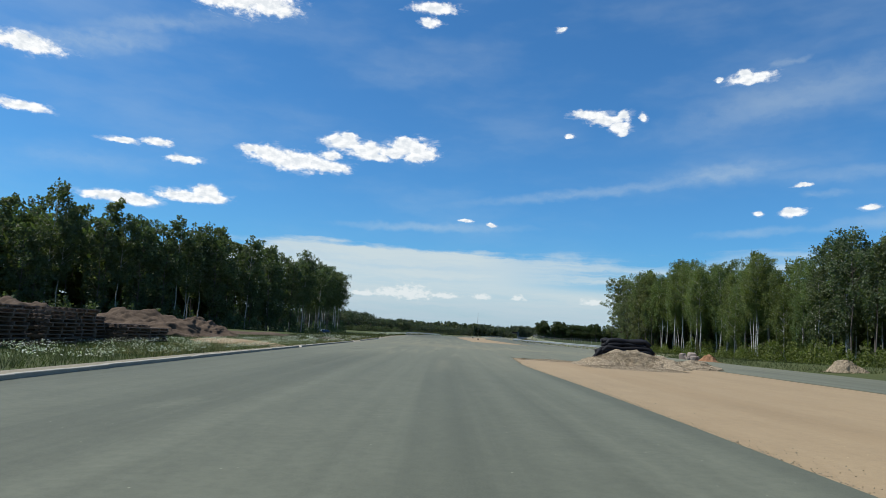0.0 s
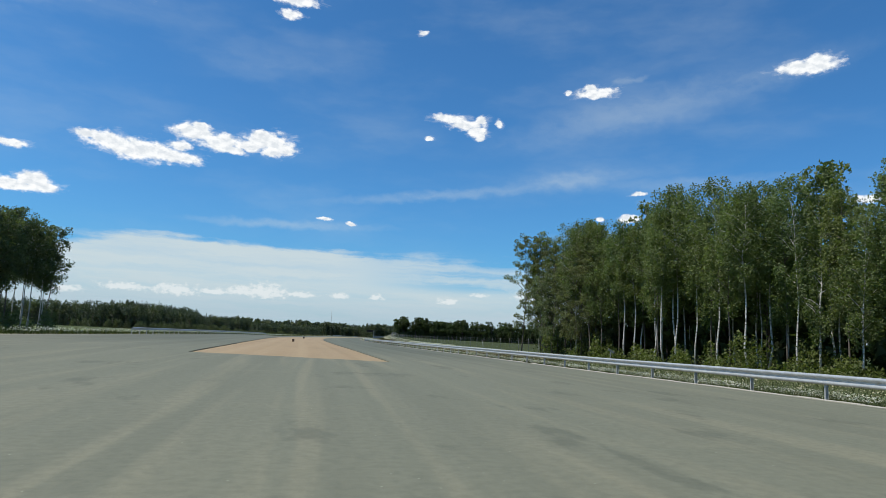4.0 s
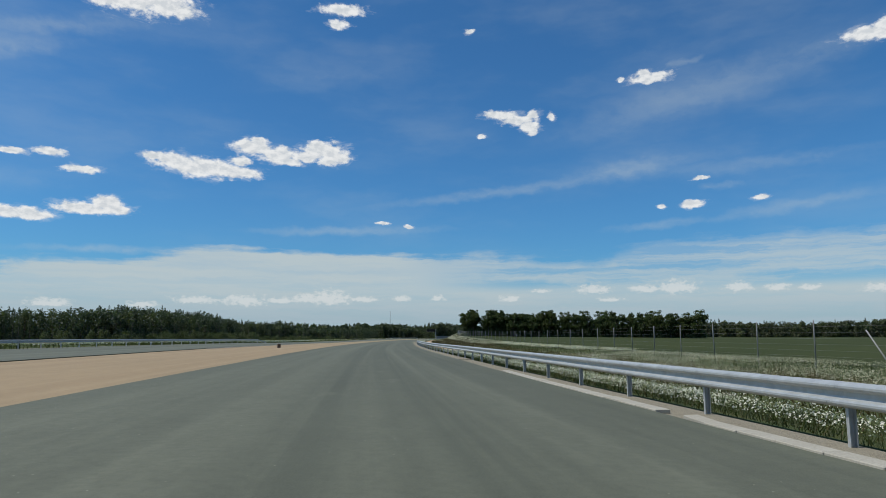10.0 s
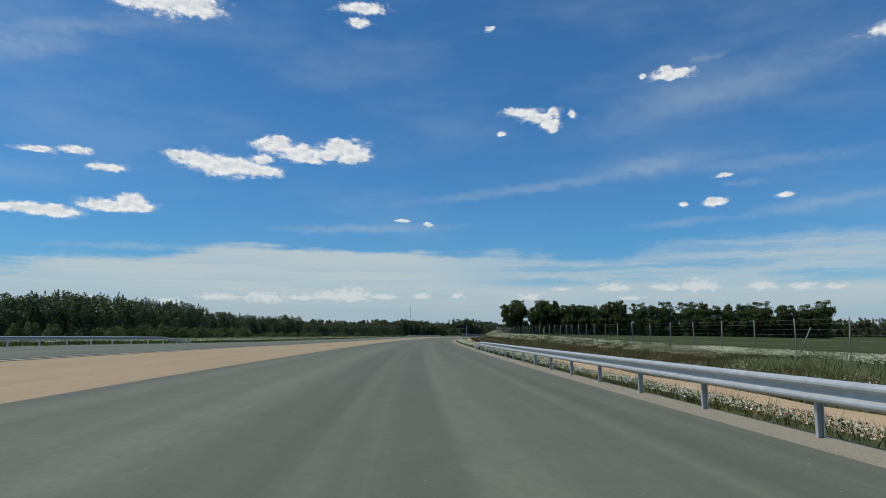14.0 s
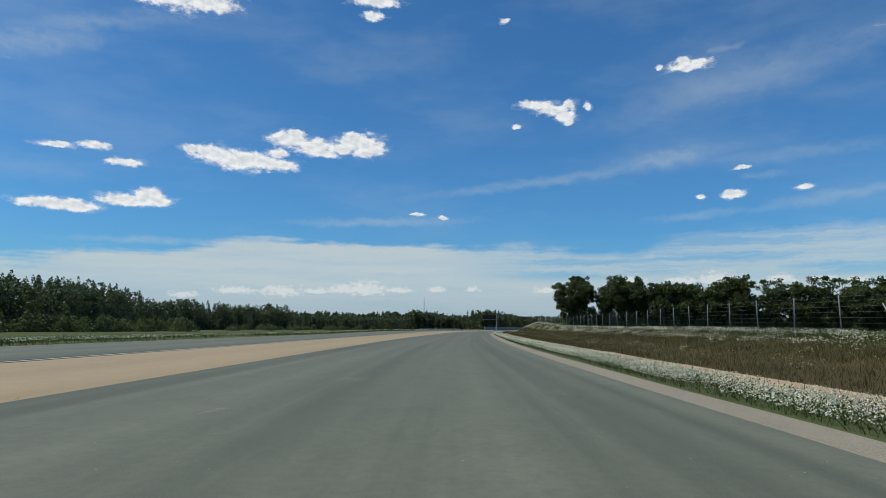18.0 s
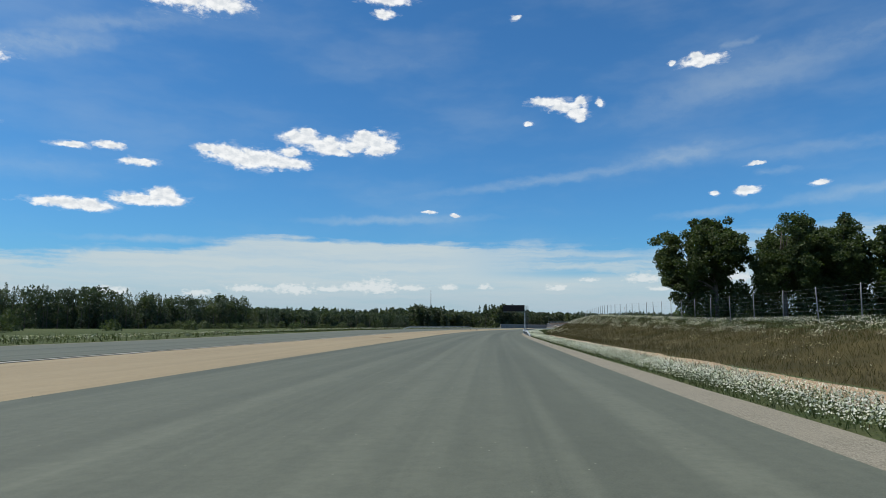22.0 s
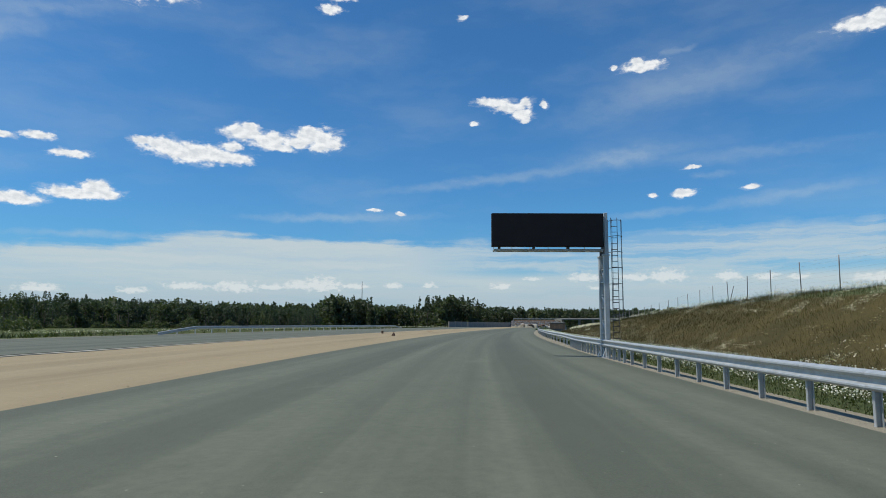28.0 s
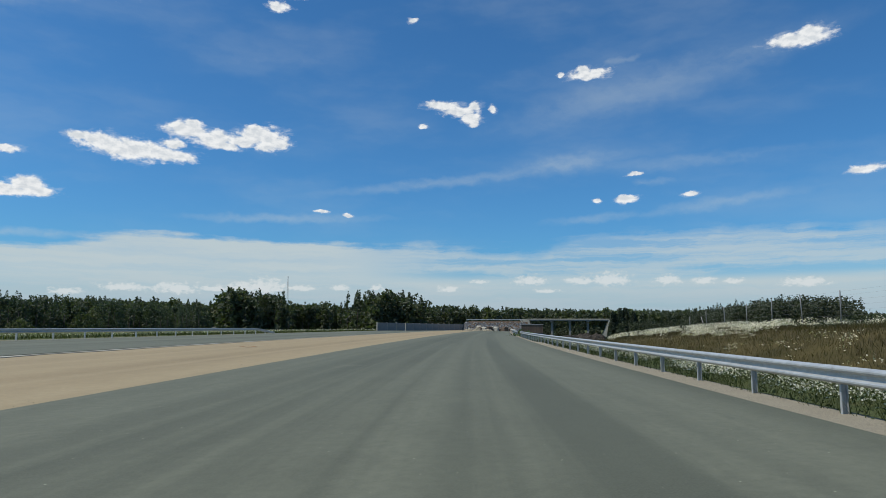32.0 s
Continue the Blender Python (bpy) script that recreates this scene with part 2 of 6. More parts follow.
cloud_col = wmix(wmath("SUBTRACT", wmath("MULTIPLY_ADD", lit, 0.75, 0.25), core, clamp=True), CLOUD_GREY, CLOUD_WHITE)
sheet_col = wmix(wstep(elev, 1.0, 4.6), LOW_GREY, SHEET)
col = wmix(wmath("MULTIPLY", veil_m, wstep(elev, 2.0, 12.0)), tint, SHEET)
col = wmix(str_m, col, SHEET)
col = wmix(wmath("MULTIPLY", sheet_m, wmath("MULTIPLY_ADD", wstep(layer.outputs["Fac"], 0.70, 0.36), 0.24, 0.70)), col, sheet_col)
col = wmix(low_m, col, wmix(wstep(low_t, 0.1, 0.9), SHEET, (8.0, 8.2, 8.0)))
col = wmix(near_m, col, cloud_col)
bg = wt.nodes.new("ShaderNodeBackground")
bg.inputs["Strength"].default_value = SKY_STRENGTH
wt.links.new(col, bg.inputs[0])
wl(bg, wt.nodes.new("ShaderNodeOutputWorld"))

sun = new("sun", bpy.data.lights.new("sun", "SUN"))
sun.data.energy, sun.data.angle, sun.data.color = SUN_POWER, radians(0.5), (1.0, 0.95, 0.88)
_a, _e = radians(SUN_AZ), radians(SUN_EL)
to_sun = Vector((math.sin(_a) * math.cos(_e), math.cos(_a) * math.cos(_e), math.sin(_e)))
sun.matrix_world = look(to_sun * 300, (0, 0, 0))


# ---- materials ----
def mat_new(name):
    m = bpy.data.materials.new(name)
    m.use_nodes = True
    nt = m.node_tree
    bsdf = nt.nodes["Principled BSDF"]
    return m, nt, bsdf


def tex(nt, kind, scale, detail=4.0, rough=0.55, stretch=None, coord="Object"):
    c = nt.nodes.new("ShaderNodeTexCoord")
    out = c.outputs[coord]
    if stretch:
        mp = nt.nodes.new("ShaderNodeMapping")
        mp.inputs["Scale"].default_value = stretch
        nt.links.new(out, mp.inputs[0])
        out = mp.outputs[0]
    if kind == "noise":
        n = nt.nodes.new("ShaderNodeTexNoise")
        n.inputs["Scale"].default_value, n.inputs["Detail"].default_value, n.inputs["Roughness"].default_value = scale, detail, rough
        nt.links.new(out, n.inputs["Vector"])
        return n.outputs["Fac"]
    n = nt.nodes.new("ShaderNodeTexVoronoi")
    n.inputs["Scale"].default_value = scale
    nt.links.new(out, n.inputs["Vector"])
    return n.outputs["Distance"]


def ramp(nt, fac, stops):
    r = nt.nodes.new("ShaderNodeValToRGB")
    nt.links.new(fac, r.inputs[0])
    while len(r.color_ramp.elements) < len(stops):
        r.color_ramp.elements.new(0.5)
    for el, (p, c) in zip(r.color_ramp.elements, stops):
        el.position, el.color = p, (*c, 1)
    return r.outputs[0]


def mixc(nt, fac, a, b, mode="MIX"):
    n = nt.nodes.new("ShaderNodeMix")
    n.data_type, n.blend_type = "RGBA", mode
    if isinstance(fac, (int, float)):
        n.inputs[0].default_value = fac
    else:
        nt.links.new(fac, n.inputs[0])
    for i, s in ((6, a), (7, b)):
        if isinstance(s, tuple):
            n.inputs[i].default_value = (*s, 1)
        else:
            nt.links.new(s, n.inputs[i])
    return n.outputs[2]


def bump(nt, bsdf, height, strength=0.3, dist=0.02):
    b = nt.nodes.new("ShaderNodeBump")
    b.inputs["Strength"].default_value, b.inputs["Distance"].default_value = strength, dist
    nt.links.new(height, b.inputs["Height"])
    nt.links.new(b.outputs[0], bsdf.inputs["Normal"])


def simple(name, a, b, scale=3.0, rough=0.7, metal=0.0, bumps=0.2, fine=40.0, spec=0.5):
    """A two-tone surface with a coarse stain and a fine grain."""
    m, nt, bs = mat_new(name)
    n1, n2 = tex(nt, "noise", scale, 5.0), tex(nt, "noise", fine, 3.0)
    col = ramp(nt, n1, [(0.32, a), (0.68, b)])
    col = mixc(nt, 0.35, col, ramp(nt, n2, [(0.3, tuple(v * 0.75 for v in a)), (0.7, tuple(min(1, v * 1.2) for v in b))]))
    nt.links.new(col, bs.inputs["Base Color"])
    bs.inputs["Roughness"].default_value, bs.inputs["Metallic"].default_value = rough, metal
    bs.inputs["Specular IOR Level"].default_value = spec
    bump(nt, bs, n2, bumps, 0.01)
    return m


def lane_mat(name, base, dust, grain, dark=0.8, haul=None, later=None):
    """Road surface: UV is (metres across, metres along). haul: colour of dust on the stretch where lorries cross.
    later: tone of the other load of material that was laid from about 300 m on."""
    m, nt, bs = mat_new(name)
    streak = tex(nt, "noise", 1.0, 6.0, 0.60, (0.95, 0.006, 1), "UV")
    lane = tex(nt, "noise", 1.0, 2.5, 0.6, (0.42, 0.0022, 1), "UV")
    blot = tex(nt, "noise", 1.0, 6.0, 0.62, (0.16, 0.05, 1), "UV")
    patch = tex(nt, "noise", 1.0, 5.0, 0.6, (0.55, 0.22, 1), "UV")
    fine = tex(nt, "noise", 40.0, 3.0, 0.75, None, "UV")
    mid = tex(nt, "noise", 6.0, 4.0, 0.65, None, "UV")
    cloud = tex(nt, "noise", 1.3, 6.0, 0.7, (1, 0.5, 1), "UV")
    speck = tex(nt, "voronoi", 3.2, stretch=(1, 1, 1), coord="UV")
    c = ramp(nt, blot, [(0.30, tuple(v * dark for v in base)), (0.70, tuple(v * 1.14 for v in base))])
    c = mixc(nt, ramp(nt, lane, [(0.40, (0, 0, 0)), (0.62, (0.8, 0.8, 0.8))]), c, tuple(0.40 * a + 0.60 * b for a, b in zip(base, dust)))
    c = mixc(nt, ramp(nt, streak, [(0.46, (0, 0, 0)), (0.70, (0.7, 0.7, 0.7))]), c, dust)
    c = mixc(nt, ramp(nt, patch, [(0.63, (0, 0, 0)), (0.74, (0.55, 0.55, 0.55))]), c, dust)
    c = mixc(nt, ramp(nt, cloud, [(0.30, (0.35, 0.35, 0.35)), (0.55, (0, 0, 0))]), c, tuple(v * 0.72 for v in base))
    if later:
        uv = nt.nodes.new("ShaderNodeTexCoord")
        sp = nt.nodes.new("ShaderNodeSeparateXYZ")
        nt.links.new(uv.outputs["UV"], sp.inputs[0])
        to = nt.nodes.new("ShaderNodeMapRange")
        to.interpolation_type = "SMOOTHSTEP"
        to.inputs["From Min"].default_value, to.inputs["From Max"].default_value = 230.0, 480.0
        nt.links.new(sp.outputs[1], to.inputs["Value"])
        c = mixc(nt, to.outputs["Result"], c, mixc(nt, 1.0, c, later, "MULTIPLY"))
    if haul:
        uv = nt.nodes.new("ShaderNodeTexCoord")
        sp = nt.nodes.new("ShaderNodeSeparateXYZ")
        nt.links.new(uv.outputs["UV"], sp.inputs[0])

        def rise(lo, hi, src):
            r = nt.nodes.new("ShaderNodeMapRange")
            r.interpolation_type = "SMOOTHSTEP"
            r.inputs["From Min"].default_value, r.inputs["From Max"].default_value = lo, hi
            nt.links.new(src, r.inputs["Value"])
            return r.outputs["Result"]

        def times(x, y):
            q = nt.nodes.new("ShaderNodeMath")
            q.operation = "MULTIPLY"
            for i, s in ((0, x), (1, y)):
                if isinstance(s, float):
                    q.inputs[i].default_value = s
                else:
                    nt.links.new(s, q.inputs[i])
            return q.outputs[0]

        wob = nt.nodes.new("ShaderNodeMath")
        wob.operation = "MULTIPLY_ADD"
        nt.links.new(blot, wob.inputs[0])
        wob.inputs[1].default_value = 40.0
        nt.links.new(sp.outputs[1], wob.inputs[2])
        zone = times(rise(38.0, 78.0, wob.outputs[0]), rise(172.0, 126.0, wob.outputs[0]))
        diag = nt.nodes.new("ShaderNodeMapping")
        diag.inputs["Rotation"].default_value = (0, 0, radians(14))
        diag.inputs["Scale"].default_value = (1.3, 0.05, 1)
        nt.links.new(uv.outputs["UV"], diag.inputs[0])
        sw = nt.nodes.new("ShaderNodeTexNoise")
        sw.inputs["Scale"].default_value, sw.inputs["Detail"].default_value, sw.inputs["Distortion"].default_value = 1.0, 5.0, 0.6
        nt.links.new(diag.outputs[0], sw.inputs["Vector"])
        cross = tex(nt, "noise", 1.0, 6.0, 0.65, (0.13, 0.8, 1), "UV")
        pale = tuple(0.5 * x + 0.5 * y for x, y in zip(dust, haul))
        c = mixc(nt, times(zone, 0.62), c, tuple(0.55 * x + 0.45 * y for x, y in zip(dust, pale)))
        c = mixc(nt, times(zone, rise(0.45, 0.70, sw.outputs["Fac"])), c, pale)
        track = times(rise(66.0, 70.0, sp.outputs[1]), rise(84.0, 76.0, sp.outputs[1]))
        c = mixc(nt, times(track, rise(0.38, 0.66, cross)), c, haul)
        c = mixc(nt, times(times(zone, 0.4), rise(0.56, 0.72, cross)), c, pale)
        c = mixc(nt, times(times(zone, 0.5), rise(0.58, 0.66, patch)), c, tuple(0.8 * v for v in base))
    c = mixc(nt, ramp(nt, mid, [(0.35, (0.28, 0.28, 0.28)), (0.60, (0, 0, 0))]), c, tuple(v * 0.62 for v in base))
    c = mixc(nt, ramp(nt, fine, [(0.42, (0, 0, 0)), (0.72, (grain, grain, grain))]), c, tuple(v * 1.7 for v in base))
    c = mixc(nt, ramp(nt, speck, [(0.030, (0.75, 0.75, 0.75)), (0.045, (0, 0, 0))]), c, tuple(min(0.7, v * 2.2) for v in dust))
    nt.links.new(c, bs.inputs["Base Color"])
    bs.inputs["Roughness"].default_value, bs.inputs["Specular IOR Level"].default_value = 0.8, 0.35
    bump(nt, bs, fine, 0.5, 0.008)
    return m


ASPHALT = lane_mat("asphalt", (0.080, 0.085, 0.056), (0.164, 0.169, 0.113), 0.55, 0.8, (0.235, 0.210, 0.128))
SAND = lane_mat("compacted_sand", (0.276, 0.196, 0.102), (0.350, 0.262, 0.146), 0.35, later=(0.92, 1.01, 1.02))
TRACK_SAND = lane_mat("loose_track_sand", (0.345, 0.236, 0.122), (0.430, 0.312, 0.180), 0.4)
CONCRETE = simple("concrete", (0.316, 0.292, 0.229), (0.411, 0.383, 0.308), 0.7, 0.85, 0, 0.25, 30.0, 0.3)
OLD_CONCRETE = simple("grey_concrete", (0.174, 0.174, 0.166), (0.269, 0.261, 0.245), 0.4, 0.9, 0, 0.25, 12.0, 0.3)
STEEL = simple("galvanised_steel", (0.40, 0.415, 0.40), (0.48, 0.495, 0.475), 1.2, 0.45, 0.35, 0.02, 5.0, 0.5)
DARK_STEEL = simple("dark_steel", (0.07, 0.075, 0.08), (0.13, 0.135, 0.14), 2.0, 0.5, 0.6, 0.05, 30.0, 0.5)
POLE = simple("weathered_pole", (0.20, 0.20, 0.19), (0.34, 0.33, 0.31), 1.5, 0.7, 0.2, 0.1, 20.0, 0.3)
BLACK = simple("black_panel", (0.007, 0.007, 0.008), (0.013, 0.013, 0.014), 2.0, 0.6, 0, 0.02, 60.0, 0.2)
BLACK_PIPE = simple("black_plastic", (0.004, 0.004, 0.005), (0.014, 0.014, 0.016), 2.5, 0.68, 0, 0.6, 6.0, 0.25)
DARK_EARTH = simple("dug_earth", (0.030, 0.027, 0.022), (0.075, 0.064, 0.050), 0.8, 0.95, 0, 0.9, 6.0, 0.15)
EARTH = simple("heaped_earth", (0.056, 0.040, 0.027), (0.125, 0.089, 0.060), 0.8, 0.95, 0, 0.9, 6.0, 0.15)


def gravel_mat(name, dark, light, scale):
    """Angular stones, each of its own tone, with dark gaps."""
    m, nt, bs = mat_new(name)
    c = nt.nodes.new("ShaderNodeTexCoord")
    v = nt.nodes.new("ShaderNodeTexVoronoi")
    v.inputs["Scale"].default_value = scale
    nt.links.new(c.outputs["Object"], v.inputs["Vector"])
    sep_v = nt.nodes.new("ShaderNodeSeparateColor")
    nt.links.new(v.outputs["Color"], sep_v.inputs[0])
    big = tex(nt, "noise", 1.2, 5.0, 0.6)
    col = ramp(nt, sep_v.outputs[0], [(0.0, dark), (1.0, light)])
    col = mixc(nt, ramp(nt, v.outputs["Distance"], [(0.45, (0, 0, 0)), (0.75, (0.8, 0.8, 0.8))]), col, tuple(0.35 * q for q in dark))
    col = mixc(nt, ramp(nt, big, [(0.35, (0, 0, 0)), (0.7, (0.35, 0.35, 0.35))]), col, tuple(0.5 * (a + b) for a, b in zip(dark, light)))
    nt.links.new(col, bs.inputs["Base Color"])
    bs.inputs["Roughness"].default_value, bs.inputs["Specular IOR Level"].default_value = 0.95, 0.2
    inv = nt.nodes.new("ShaderNodeMath")
    inv.operation = "SUBTRACT"
    inv.inputs[0].default_value = 1.0
    nt.links.new(v.outputs["Distance"], inv.inputs[1])
    bump(nt, bs, inv.outputs[0], 0.8, 0.5 / scale)
    return m


HEAP = gravel_mat("crushed_stone", (0.165, 0.128, 0.082), (0.47, 0.375, 0.245), 17.0)
GRAVEL = gravel_mat("shoulder_gravel", (0.222, 0.196, 0.136), (0.345, 0.305, 0.218), 62.0)
ROCK = simple("boulder_stone", (0.158, 0.130, 0.107), (0.332, 0.269, 0.213), 1.2, 0.9, 0, 0.6, 9.0, 0.25)
CLAY = simple("orange_clay", (0.221, 0.111, 0.055), (0.316, 0.174, 0.095), 1.2, 0.95, 0, 0.6, 9.0, 0.15)
PALE_WOOD = simple("raw_timber", (0.205, 0.158, 0.111), (0.332, 0.269, 0.198), 2.0, 0.8, 0, 0.2, 18.0, 0.3)
OLD_WOOD = simple("dark_timber", (0.080, 0.057, 0.041), (0.185, 0.136, 0.100), 2.0, 0.85, 0, 0.3, 14.0, 0.2)


def ground_mat():
    m, nt, bs = mat_new("meadow")
    n1 = tex(nt, "noise", 0.035, 6.0, 0.6)
    n2 = tex(nt, "noise", 0.6, 6.0, 0.65)
    n3 = tex(nt, "noise", 9.0, 4.0, 0.7)
    g = ramp(nt, n1, [(0.35, (0.045, 0.070, 0.022)), (0.65, (0.080, 0.098, 0.036))])
    g = mixc(nt, ramp(nt, n2, [(0.42, (0, 0, 0)), (0.72, (0.8, 0.8, 0.8))]), g, (0.115, 0.105, 0.045))
    g = mixc(nt, 0.4, g, ramp(nt, n3, [(0.3, (0.020, 0.032, 0.010)), (0.75, (0.130, 0.140, 0.060))]))
    nt.links.new(g, bs.inputs["Base Color"])
    bs.inputs["Roughness"].default_value, bs.inputs["Specular IOR Level"].default_value = 1.0, 0.1
    bump(nt, bs, n3, 0.8, 0.08)
    return m


MEADOW = ground_mat()
DRY_SLOPE = simple("dry_grass_ground", (0.038, 0.034, 0.013), (0.084, 0.066, 0.024), 0.3, 1.0, 0, 0.9, 5.0, 0.1)
FIELD = simple("green_crop", (0.030, 0.040, 0.011), (0.054, 0.064, 0.020), 0.03, 1.0, 0, 0.6, 3.0, 0.1)


def foliage(name, dark, light, trans=0.35, rough=0.6):
    m, nt, bs = mat_new(name)
    geo = nt.nodes.new("ShaderNodeNewGeometry")
    info = nt.nodes.new("ShaderNodeObjectInfo")
    c = ramp(nt, geo.outputs["Random Per Island"], [(0.0, dark), (1.0, light)])
    c = mixc(nt, ramp(nt, info.outputs["Random"], [(0.0, (0, 0, 0)), (1.0, (0.55, 0.55, 0.55))]), c, tuple(0.5 * (a + b) * k for a, b, k in zip(dark, light, (1.25, 1.0, 0.7))))
    drift = tex(nt, "noise", 0.32, 4.0, 0.6)
    c = mixc(nt, 1.0, c, ramp(nt, drift, [(0.34, (0.66, 0.68, 0.66)), (0.66, (1.24, 1.20, 1.16))]), "MULTIPLY")
    nt.links.new(c, bs.inputs["Base Color"])
    bs.inputs["Roughness"].default_value, bs.inputs["Specular IOR Level"].default_value = rough, 0.3
    tr = nt.nodes.new("ShaderNodeBsdfTranslucent")
    nt.links.new(mixc(nt, 1.0, c, (1.1, 1.35, 0.5), "MULTIPLY"), tr.inputs[0])
    mx = nt.nodes.new("ShaderNodeMixShader")
    mx.inputs[0].default_value = trans
    nt.links.new(bs.outputs[0], mx.inputs[1])
    nt.links.new(tr.outputs[0], mx.inputs[2])
    nt.links.new(mx.outputs[0], nt.nodes["Material Output"].inputs[0])
    return m


LEAF_BIRCH = foliage("birch_leaves", (0.078, 0.117, 0.046), (0.194, 0.236, 0.105), 0.45)
LEAF_ASPEN = foliage("aspen_leaves", (0.085, 0.110, 0.062), (0.240, 0.268, 0.168), 0.48)
# darker copy of birch_leaves, with the shade of wood and hollow put into it
LEAF_SHADED = foliage("shaded_birch_leaves", (0.060, 0.086, 0.048), (0.134, 0.166, 0.094), 0.42)
LEAF_OAK = foliage("oak_leaves", (0.027, 0.046, 0.017), (0.092, 0.122, 0.046), 0.35)
NEEDLES = foliage("pine_needles", (0.054, 0.073, 0.047), (0.084, 0.106, 0.068), 0.33)
# spruce green deepened further: backlit shade of the hollow put into the colour
DIM_SPRUCE = foliage("dimmed_spruce_needles", (0.036, 0.052, 0.032), (0.062, 0.080, 0.048), 0.2)
# shade inside the woods and below the oaks, put into the leaf colour
SHADE_LEAVES = foliage("shade_toned_leaves", (0.066, 0.090, 0.046), (0.134, 0.164, 0.080), 0.48)
FAR_LEAVES = foliage("woodland_leaves", (0.064, 0.088, 0.046), (0.112, 0.140, 0.074), 0.3)
BUSH_LEAVES = foliage("bush_leaves", (0.070, 0.105, 0.030), (0.150, 0.190, 0.064), 0.4)
GRASS = foliage("grass_blades", (0.031, 0.050, 0.014), (0.079, 0.093, 0.031), 0.3)
DRY_GRASS = foliage("dry_grass_blades", (0.048, 0.040, 0.015), (0.108, 0.085, 0.033), 0.34)
OLIVE = foliage("fading_grass_blades", (0.042, 0.044, 0.015), (0.098, 0.088, 0.030), 0.35)
STRAW = foliage("straw_blades", (0.189, 0.146, 0.069), (0.310, 0.258, 0.133), 0.3)
PETAL = foliage("white_petals", (0.58, 0.60, 0.54), (0.80, 0.80, 0.76), 0.24)
YARROW = foliage("cream_blossom", (0.430, 0.413, 0.310), (0.602, 0.585, 0.464), 0.2)


def birch_bark():
    m, nt, bs = mat_new("birch_bark")
    n = tex(nt, "noise", 1.0, 4.0, 0.7, (2.0, 2.0, 7.0))
    n2 = tex(nt, "noise", 0.25, 3.0)
    c = ramp(nt, n, [(0.36, (0.05, 0.045, 0.04)), (0.50, (0.52, 0.50, 0.45)), (0.8, (0.66, 0.64, 0.58))])
    c = mixc(nt, ramp(nt, n2, [(0.4, (0, 0, 0)), (0.7, (0.5, 0.5, 0.5))]), c, (0.30, 0.29, 0.24))
    nt.links.new(c, bs.inputs["Base Color"])
    bs.inputs["Roughness"].default_value = 0.75
    bump(nt, bs, n, 0.4, 0.02)
    return m


BIRCH_BARK = birch_bark()
BARK = simple("grey_bark", (0.075, 0.062, 0.050), (0.17, 0.145, 0.120), 1.5, 0.9, 0, 0.6, 9.0, 0.2)


def stain_mat(name, tone):
    """A thin dusty or oily stain that fades out at its ragged rim."""
    m, nt, bs = mat_new(name)
    c = nt.nodes.new("ShaderNodeTexCoord")
    ln = nt.nodes.new("ShaderNodeVectorMath")
    ln.operation = "LENGTH"
    nt.links.new(c.outputs["UV"], ln.inputs[0])
    n = tex(nt, "noise", 5.0, 6.0, 0.7, (0.5, 2.0, 1), "UV")
    ad = nt.nodes.new("ShaderNodeMath")
    ad.operation = "MULTIPLY_ADD"
    nt.links.new(n, ad.inputs[0])
    ad.inputs[1].default_value = 1.6
    nt.links.new(ln.outputs["Value"], ad.inputs[2])
    nt.links.new(ramp(nt, ad.outputs[0], [(0.55, (0.6, 0.6, 0.6)), (1.0, (0, 0, 0))]), bs.inputs["Alpha"])
    bs.inputs["Base Color"].default_value = (*tone, 1)
    bs.inputs["Roughness"].default_value = 0.9
    return m


PALE_STAIN = stain_mat("dust_stain", (0.33, 0.31, 0.25))
DARK_STAIN = stain_mat("rubber_stain", (0.035, 0.036, 0.032))


# ---- plan of the motorway: centre line of the carriageway that is driven ----
CENTRE_Y0, CENTRE_STEP = -130.0, 30.0
CENTRE_X = [20.7, 20.7, 20.7, 20.7, 20.75, 20.9, 21.3, 21.97, 22.96, 23.55, 23.92, 24.36, 25.14, 26.38, 28.09, 30.23, 32.68, 35.48, 38.73,
            42.43, 46.43, 50.6, 55.04, 60.01, 65.69, 72.2, 79.57, 87.65, 96.26, 105.27, 114.6, 124.17, 133.95, 143.93]
HALF = 6.35                           # half the asphalt's width
FAR_SIDE = ([-100, 5, 15, 25, 40, 60, 90, 150, 250, 300, 340, 490, 560, 700], [-16.4, -16.4, -16.66, -16.9, -17.15, -17.5, -17.6, -17.2, -17.6, -16.2, -15.2, -15.8, -16.3, -17.0])
MEDIAN = ([-100, 5, 18, 31, 36, 43, 46, 52, 150, 250, 300, 340, 490, 560, 700], [-16.6, -16.35, -16.2, -16.5, -16.45, -16.05, -15.95, -15.9, -17.2, -17.6, -16.2, -15.2, -15.8, -16.3, -17.0])
CREST = ([0, 150, 260, 290, 339, 396, 444, 495, 526, 567, 609, 630, 645, 655, 664, 673, 690, 700, 707, 712, 718, 727, 775, 900, 950, 1100],
         [0.1, 0.25, 0.35, 0.45, 0.8, 1.2, 1.45, 1.8, 2.5, 3.4, 3.5, 3.0, 2.45, 2.1, 1.8, 1.5, 1.3, 1.0, 0.7, 0.1, -1.5, -4.0, -4.0, -4.0, -0.5, 0.0])


